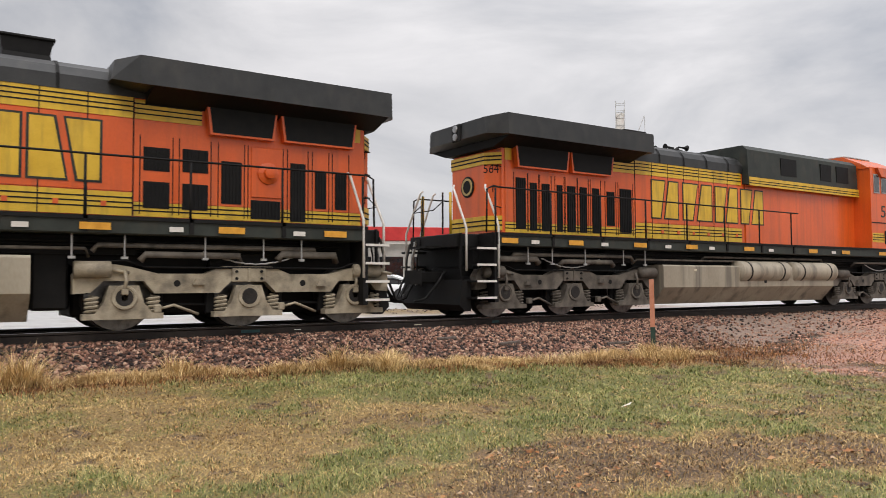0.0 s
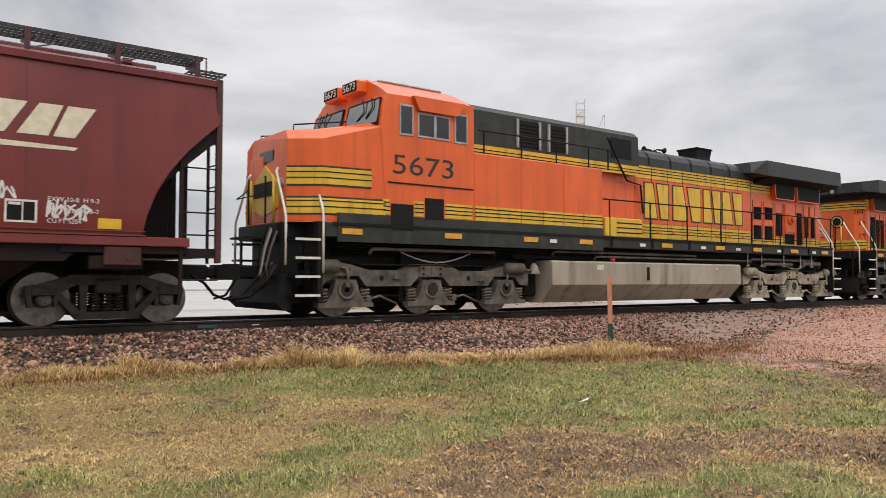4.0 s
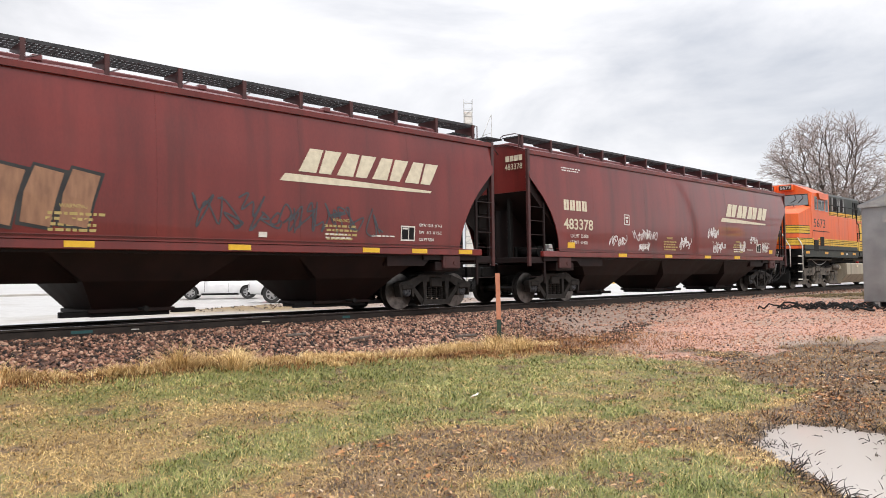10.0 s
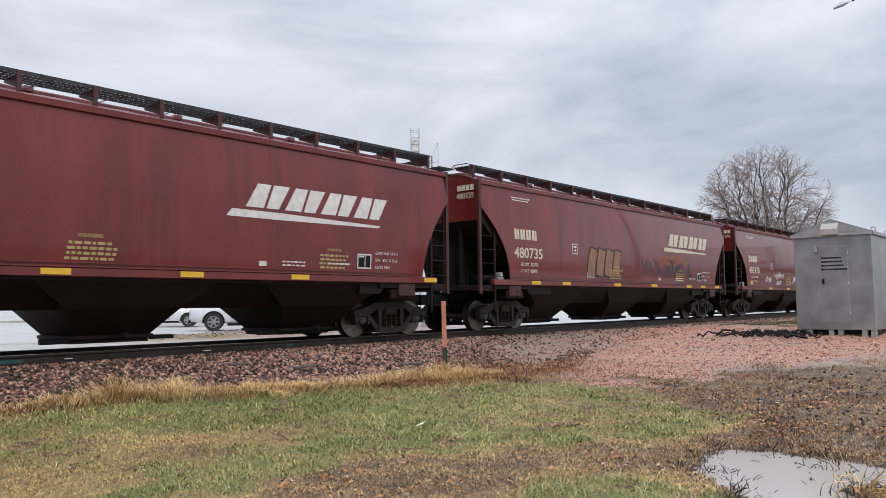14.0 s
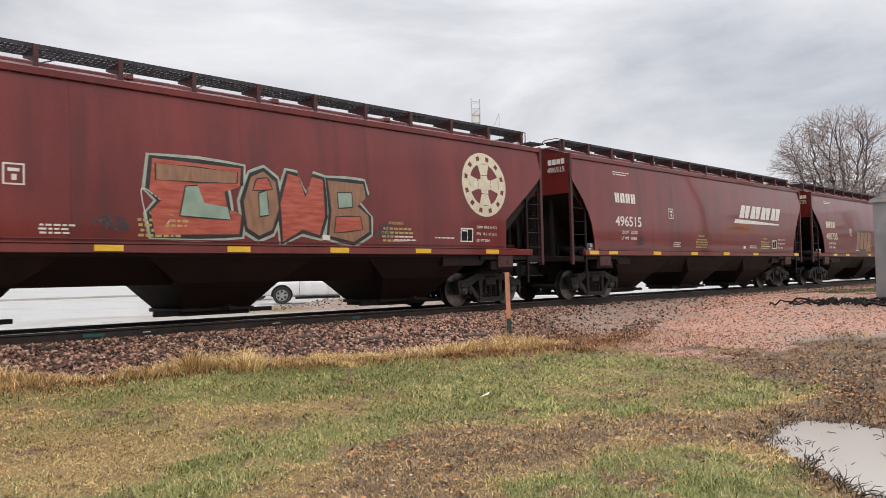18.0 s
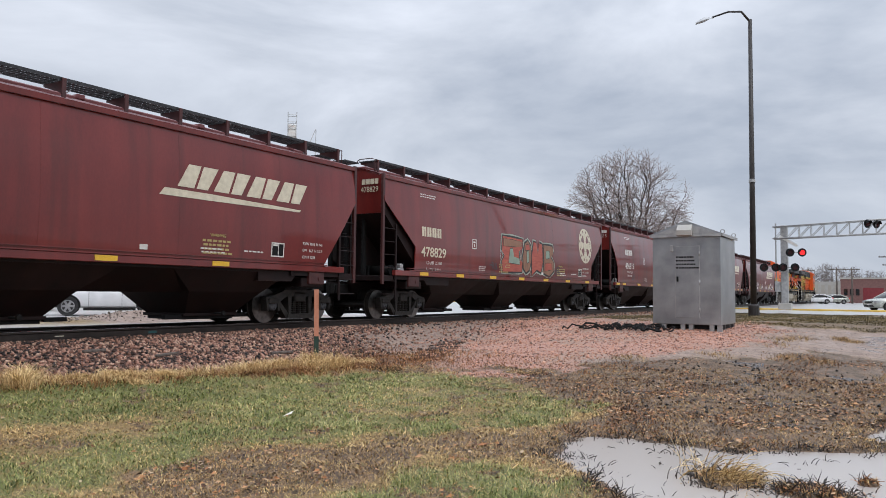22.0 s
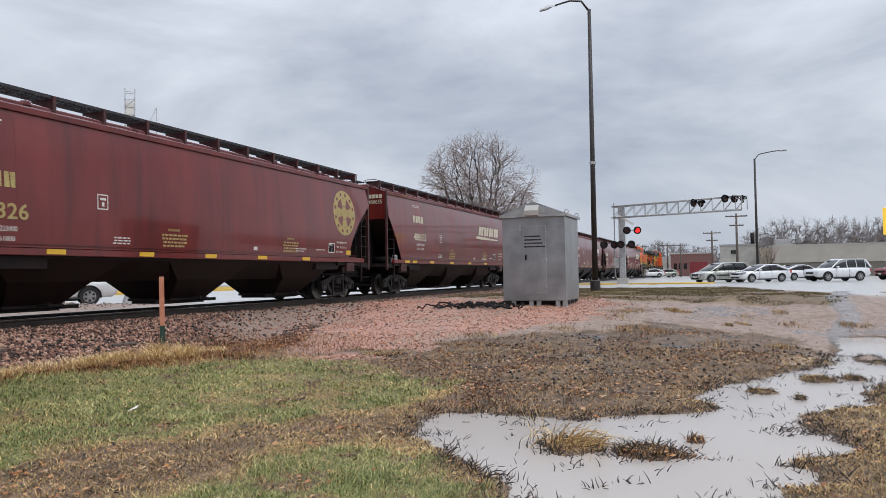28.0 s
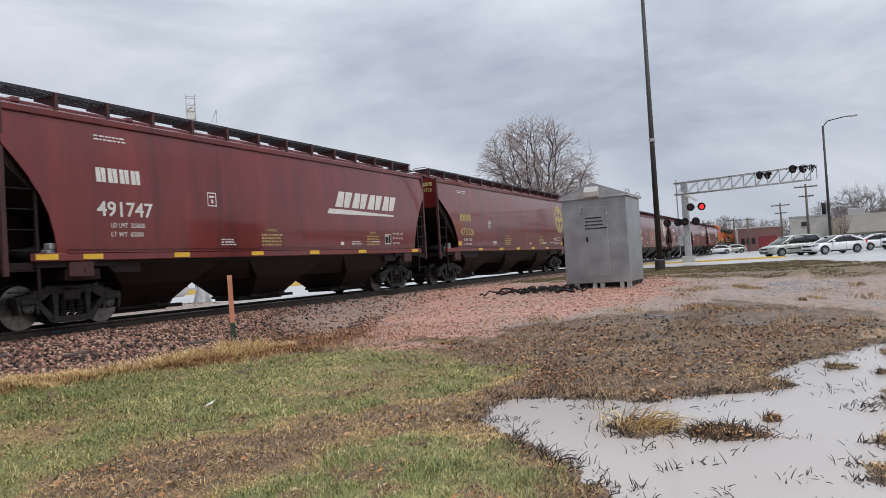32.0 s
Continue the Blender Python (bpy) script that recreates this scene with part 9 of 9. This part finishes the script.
# store with a deep beige fascia
def store():
    x = 118.0
    b = thing("store_building", "low beige store with dark glass front", "building", pose(x, 0, -0.4))
    part("wall", Geo().box(0, 20, -60, -6.4, -0.3, 2.3), "beige", b)
    part("fascia", Geo().box(-1.8, 20, -60, -6.0, 2.1, 4.55, 0.03), "beige", b)
    part("roof_edge", Geo().box(-1.85, 20.1, -60, -5.95, 4.5, 4.62), "concrete", b)
    for i in range(3):
        y = -13.3 - i * 1.05
        w = part("window", Geo().box(-0.06, 0.02, y - 1.0, y, 0.1, 2.1), "greydoor", b)
        part("window_frame", Geo().box(-0.1, 0.0, y - 1.04, y - 0.98, 0.0, 2.1).box(-0.1, 0.0, y - 1.0, y, 1.05, 1.1), "galv", w)
    for y in (-14.5, -15.0):
        part("door_leaf", Geo().box(-0.12, -0.06, y - 0.42, y, 0.05, 1.85), "galv", b)
        part("door_glass", Geo().box(-0.13, -0.11, y - 0.36, y - 0.06, 0.2, 1.75), "glass", b)
    part("notice_banner", Geo().box(-0.2, -0.16, -13.1, -9.8, 1.0, 2.0), "concrete", b, "pale notice banner below the fascia")
    lettering("FOR LEASE", 0.42, "dust", b, 0, 0, 0, 2.7).matrix_basis = pose(-0.21, -10.1, 1.3, 0, 0, -90)
    part("roof_unit", Geo().box(3, 5, -8.5, -6.5, 4.6, 5.6, 0.05), "galv", b)
    for y in (-30, -42):
        part("roof_unit", Geo().box(6, 8, y, y + 2, 4.6, 5.4, 0.05), "galv", b)
    c = thing("annex_building", "pale block building with a flat roof", "building", pose(126, 0, -0.4))
    part("wall", Geo().box(0, 14, -4.4, 1.2, -0.3, 5.1), "concrete", c)
    part("parapet", Geo().box(-0.1, 14.1, -4.5, 1.3, 5.0, 5.2), "galv", c)
    part("wall_sign", Geo().box(-0.12, -0.05, -1.5, -0.4, 3.7, 4.3), "lgreen", c)
    part("link_wall", Geo().box(-6, 8, -6.2, -4.45, -0.3, 4.4), "dust", c)
    part("flue", Geo().tube([(2, -3.6, 5.0), (2, -3.6, 7.0)], 0.3, 10), "hopper_dark", c)
    d = thing("brick_building", "low red brick building on the far street", "building", pose(165, 0, 0))
    part("wall", Geo().box(0, 16, 2.8, 11.2, -0.3, 4.4), "brick", d)
    part("parapet", Geo().box(-0.1, 16, 2.7, 11.3, 4.3, 4.6), "concrete", d)
    part("door", Geo().box(-0.06, 0.02, 4.0, 7.4, 0.0, 2.6), "carred", d)
    for i in range(3):
        part("window", Geo().box(-0.06, 0.02, 8.0 + i, 8.6 + i, 1.2, 2.4), "glass", d)
    e = thing("far_building", "pale low building at the end of the street", "building", pose(185, 0, 0))
    part("wall", Geo().box(0, 12, 12.6, 19.5, -0.3, 4.2), "concrete", e)
    for i in range(5):
        part("window", Geo().box(-0.06, 0.02, 13.0 + i * 1.3, 13.7 + i * 1.3, 0.6, 3.4), "beige", e)


store()


def utility_pole(az, d, h, cross):
    x, y = place(az, d)
    u = thing("utility_pole", "wooden utility pole with crossarms", "utility pole", pose(x, y, 0), "utility poles")
    part("pole", Geo().tube([(0, 0, -0.3), (0, 0, h)], 0.17, 8, 0.11), "wood", u)
    for k in range(cross):
        z = h - 0.35 - 1.1 * k
        w = 1.25 if k == 0 else 0.8
        arm = part("crossarm", Geo().box(-0.06, 0.06, -w, w, z - 0.07, z + 0.07), "wood", u)
        for q in (-0.9, -0.45, 0.45, 0.9):
            part("insulator", Geo().lathe([(z + 0.07, 0.04), (z + 0.13, 0.06), (z + 0.2, 0.04)], "z", 6, (0, q * w, 0)), "galv", arm)
    return u


for az, d, h, c in ((90.6, 98, 7.6, 2), (88.95, 120, 6.7, 2), (86.8, 150, 6.0, 1), (85.9, 140, 5.7, 1), (84.2, 170, 6.5, 1)):
    utility_pole(az, d, h, c)
x, y = place(100.2, 95)
sign = thing("pole_sign", "tall roadside sign with a yellow panel", "sign", pose(x, y, 0))
part("pole", Geo().tube([(0, 0, -0.2), (0, 0, 4.4)], 0.16, 8), "galv", sign)
part("yellow_panel", Geo().box(-0.15, 0.15, -1.6, 1.1, 4.35, 7.25, 0.03), "ledyellow", sign, "plain yellow sign panel")
part("panel_mark", Geo().box(-0.17, -0.14, -1.2, 0.6, 5.2, 6.2), "black", sign)
part("lower_panel", Geo().box(-0.12, 0.12, -1.4, 0.7, 2.4, 3.8, 0.03), "galv", sign)

# lattice leg of the grain works with its ladder, behind the train
x, y = place(47.2, 100)
leg = thing("lattice_tower", "pale lattice tower with a ladder top", "tower", pose(x, y, -0.2, 0, 0, -47))
for qx in (-0.55, 0.55):
    for qy in (-0.5, 0.5):
        part("corner_leg", Geo().tube([(qx, qy, 0), (qx, qy, 24.2)], 0.07, 6), "galv", leg)
for i in range(26):
    z = 0.6 + i * 0.93
    part("rung_frame", Geo().tube([(-0.55, -0.5, z), (0.55, -0.5, z), (0.55, 0.5, z), (-0.55, 0.5, z), (-0.55, -0.5, z)], 0.04, 5), "galv", leg)
    if i % 2 and i < 24:
        part("brace", Geo().tube([(-0.55, -0.5, z), (0.55, -0.5, z + 0.93)], 0.03, 5), "galv", leg)
part("bucket_casing", Geo().box(-0.50, 0.50, -0.45, 0.45, 0, 22.6, 0.04), "white", leg)
x, y = place(48.75, 100)
jib = thing("loading_jib", "slim pale jib leaning over the tower", "jib", pose(x, y, -0.2, 0, 0, -47))
part("strut", Geo().tube([(-1.0, 0, 0), (-0.9, 0, 19.2), (0.3, 0, 22.2)], 0.06, 6), "galv", jib)
part("strut", Geo().tube([(0.3, 0, 0), (0.35, 0, 22.2)], 0.05, 6), "galv", jib)
part("strut", Geo().tube([(-0.9, 0, 19.4), (0.35, 0, 19.8)], 0.04, 6), "galv", jib)

# red-fronted shop across the lot
x, y = place(31.5, 64)
shop = thing("red_roofed_shop", "pale shop with a red fascia across the lot", "building", pose(x, y, -0.25, 0, 0, -20))
part("wall", Geo().box(-9, 9, 0, 9, 0, 4.4), "concrete", shop)
part("red_fascia", Geo().box(-9.4, 9.4, -0.8, 9.2, 4.5, 5.65, 0.05), "redsign", shop)
part("white_band", Geo().box(-9.2, 9.2, -0.6, 9.1, 4.25, 4.5), "white", shop)
for i in range(6):
    part("window", Geo().box(-8 + i * 2.7, -6 + i * 2.7, -0.05, 0.05, 0.8, 3.2), "glass", shop)

# kerbs of the lot and the street beyond
for k, (xa, xb, yk, hk, mt) in enumerate(((36, 60, 38.5, 0.16, "kerbyellow"), (36, 95, 46, 0.18, "kerbyellow"), (-40, 120, 58, 0.15, "concrete"))):
    tagged(part("kerb", Geo().box(xa, xb, yk, yk + 0.25, -0.26, -0.24 + hk, 0.02), mt), "painted kerb along the wet lot", "kerb", kind="structure")
tagged(part("road_kerb", Geo().box(63.0, 63.3, 1.0, 12.5, -0.4, -0.12, 0.03), "kerbyellow"), "yellow-painted kerb beside the crossing road", "kerb", kind="structure")
cone = thing("pole_footing", "conical galvanised steel footing on the wet lot", "footing", pose(*place(47.3, 32.5), -0.24))
part("cone", Geo().lathe([(0.0, 0.40), (0.04, 0.40), (0.06, 0.37), (0.70, 0.19), (0.74, 0.21), (0.80, 0.21)], "z", 18), "galv", cone)
part("cap", Geo().lathe([(0.80, 0.16), (0.86, 0.14), (0.88, 0.05)], "z", 14), "black", cone)
part("base_plate", Geo().box(-0.46, 0.46, -0.46, 0.46, -0.05, 0.02, 0.01), "concrete", cone)
guy = thing("guy_wire_guard", "bright yellow guard on a slanting guy wire", "guy wire", pose(*place(39.95, 31), -0.22))
part("guard", Geo().tube([(0, 0, 0.0), (-0.10, 0.10, 0.82)], 0.06, 8), "guyyellow", guy)
part("wire", Geo().tube([(0, 0, -0.1), (-0.48, 0.48, 4.0)], 0.012, 5), "galv", guy)
gp = thing("utility_pole", "wooden utility pole holding a guy wire", "utility pole", pose(*place(37.6, 32.4), -0.3))
part("pole", Geo().tube([(0, 0, -0.2), (0, 0, 4.2)], 0.14, 8), "wood", gp)

# spray marks on the near rail, ties of wood lying in the ballast
for xx, w, mt in ((4.6, 0.35, "paint_teal"), (5.6, 0.14, "white"), (10.2, 0.2, "paint_teal"), (8.2, 0.18, "cream")):
    tagged(part("rail_paint_mark", Geo().box(xx, xx + w, TRACK_YC - 0.755 - 0.0145, TRACK_YC - 0.755 - 0.0125, (-0.12 if mt == "paint_teal" else -0.105), (-0.07 if mt == "paint_teal" else -0.09)), mt), "small sprayed survey mark on the rail web", "paint mark")
for xx, yy_, a, l in ((9.2, 11.4, 20, 0.7), (11.4, 10.7, -15, 0.5), (8.1, 11.9, 5, 0.45)):
    tagged(part("weathered_stick", Geo().box(-l / 2, l / 2, -0.03, 0.03, 0, 0.05, 0.01), "wood", at=pose(xx, yy_, gz(xx, yy_) + 0.03, 0, 0, a)), "weathered grey stick lying on the ballast", "stick")


def motions():
    for car, x0 in TRAIN:
        q = car.matrix_basis.to_3x3().to_4x4()
        walk(car, [(t, Matrix.Translation((x0 + SPEED * t, TRACK_Y, 0)) @ q) for t in (0.0, 16.0, 32.0)])
    for axle, x, r in WHEELS:
        q = 1 if axle.parent.matrix_basis[0][0] > 0 else -1
        turn = q * math.degrees(SPEED / r)
        walk(axle, [(k * 0.125, pose(x, 0, r, 0, turn * k * 0.125, 0)) for k in range(257)])

    for auto, back in ROLLING:
        m = auto.matrix_basis.copy()
        walk(auto, [(t, m @ Matrix.Translation((b, 0, 0))) for t, b in back])
        for w in [c for c in auto.children if c.name.startswith("wheel") and "arch" not in c.name]:
            base, r = w.matrix_basis.copy(), w.matrix_basis.translation.z
            flip = 1 if base[0][0] > 0 else -1
            rows = []
            for k in range(257):
                t = k * 0.125
                for (t0, b0), (t1, b1) in zip(back, back[1:]):
                    if t0 <= t <= t1:
                        b = b0 + (b1 - b0) * (t - t0) / (t1 - t0)
                rows.append((t, base @ pose(0, 0, 0, 0, flip * math.degrees(b / r), 0)))
            walk(w, rows)


motions()
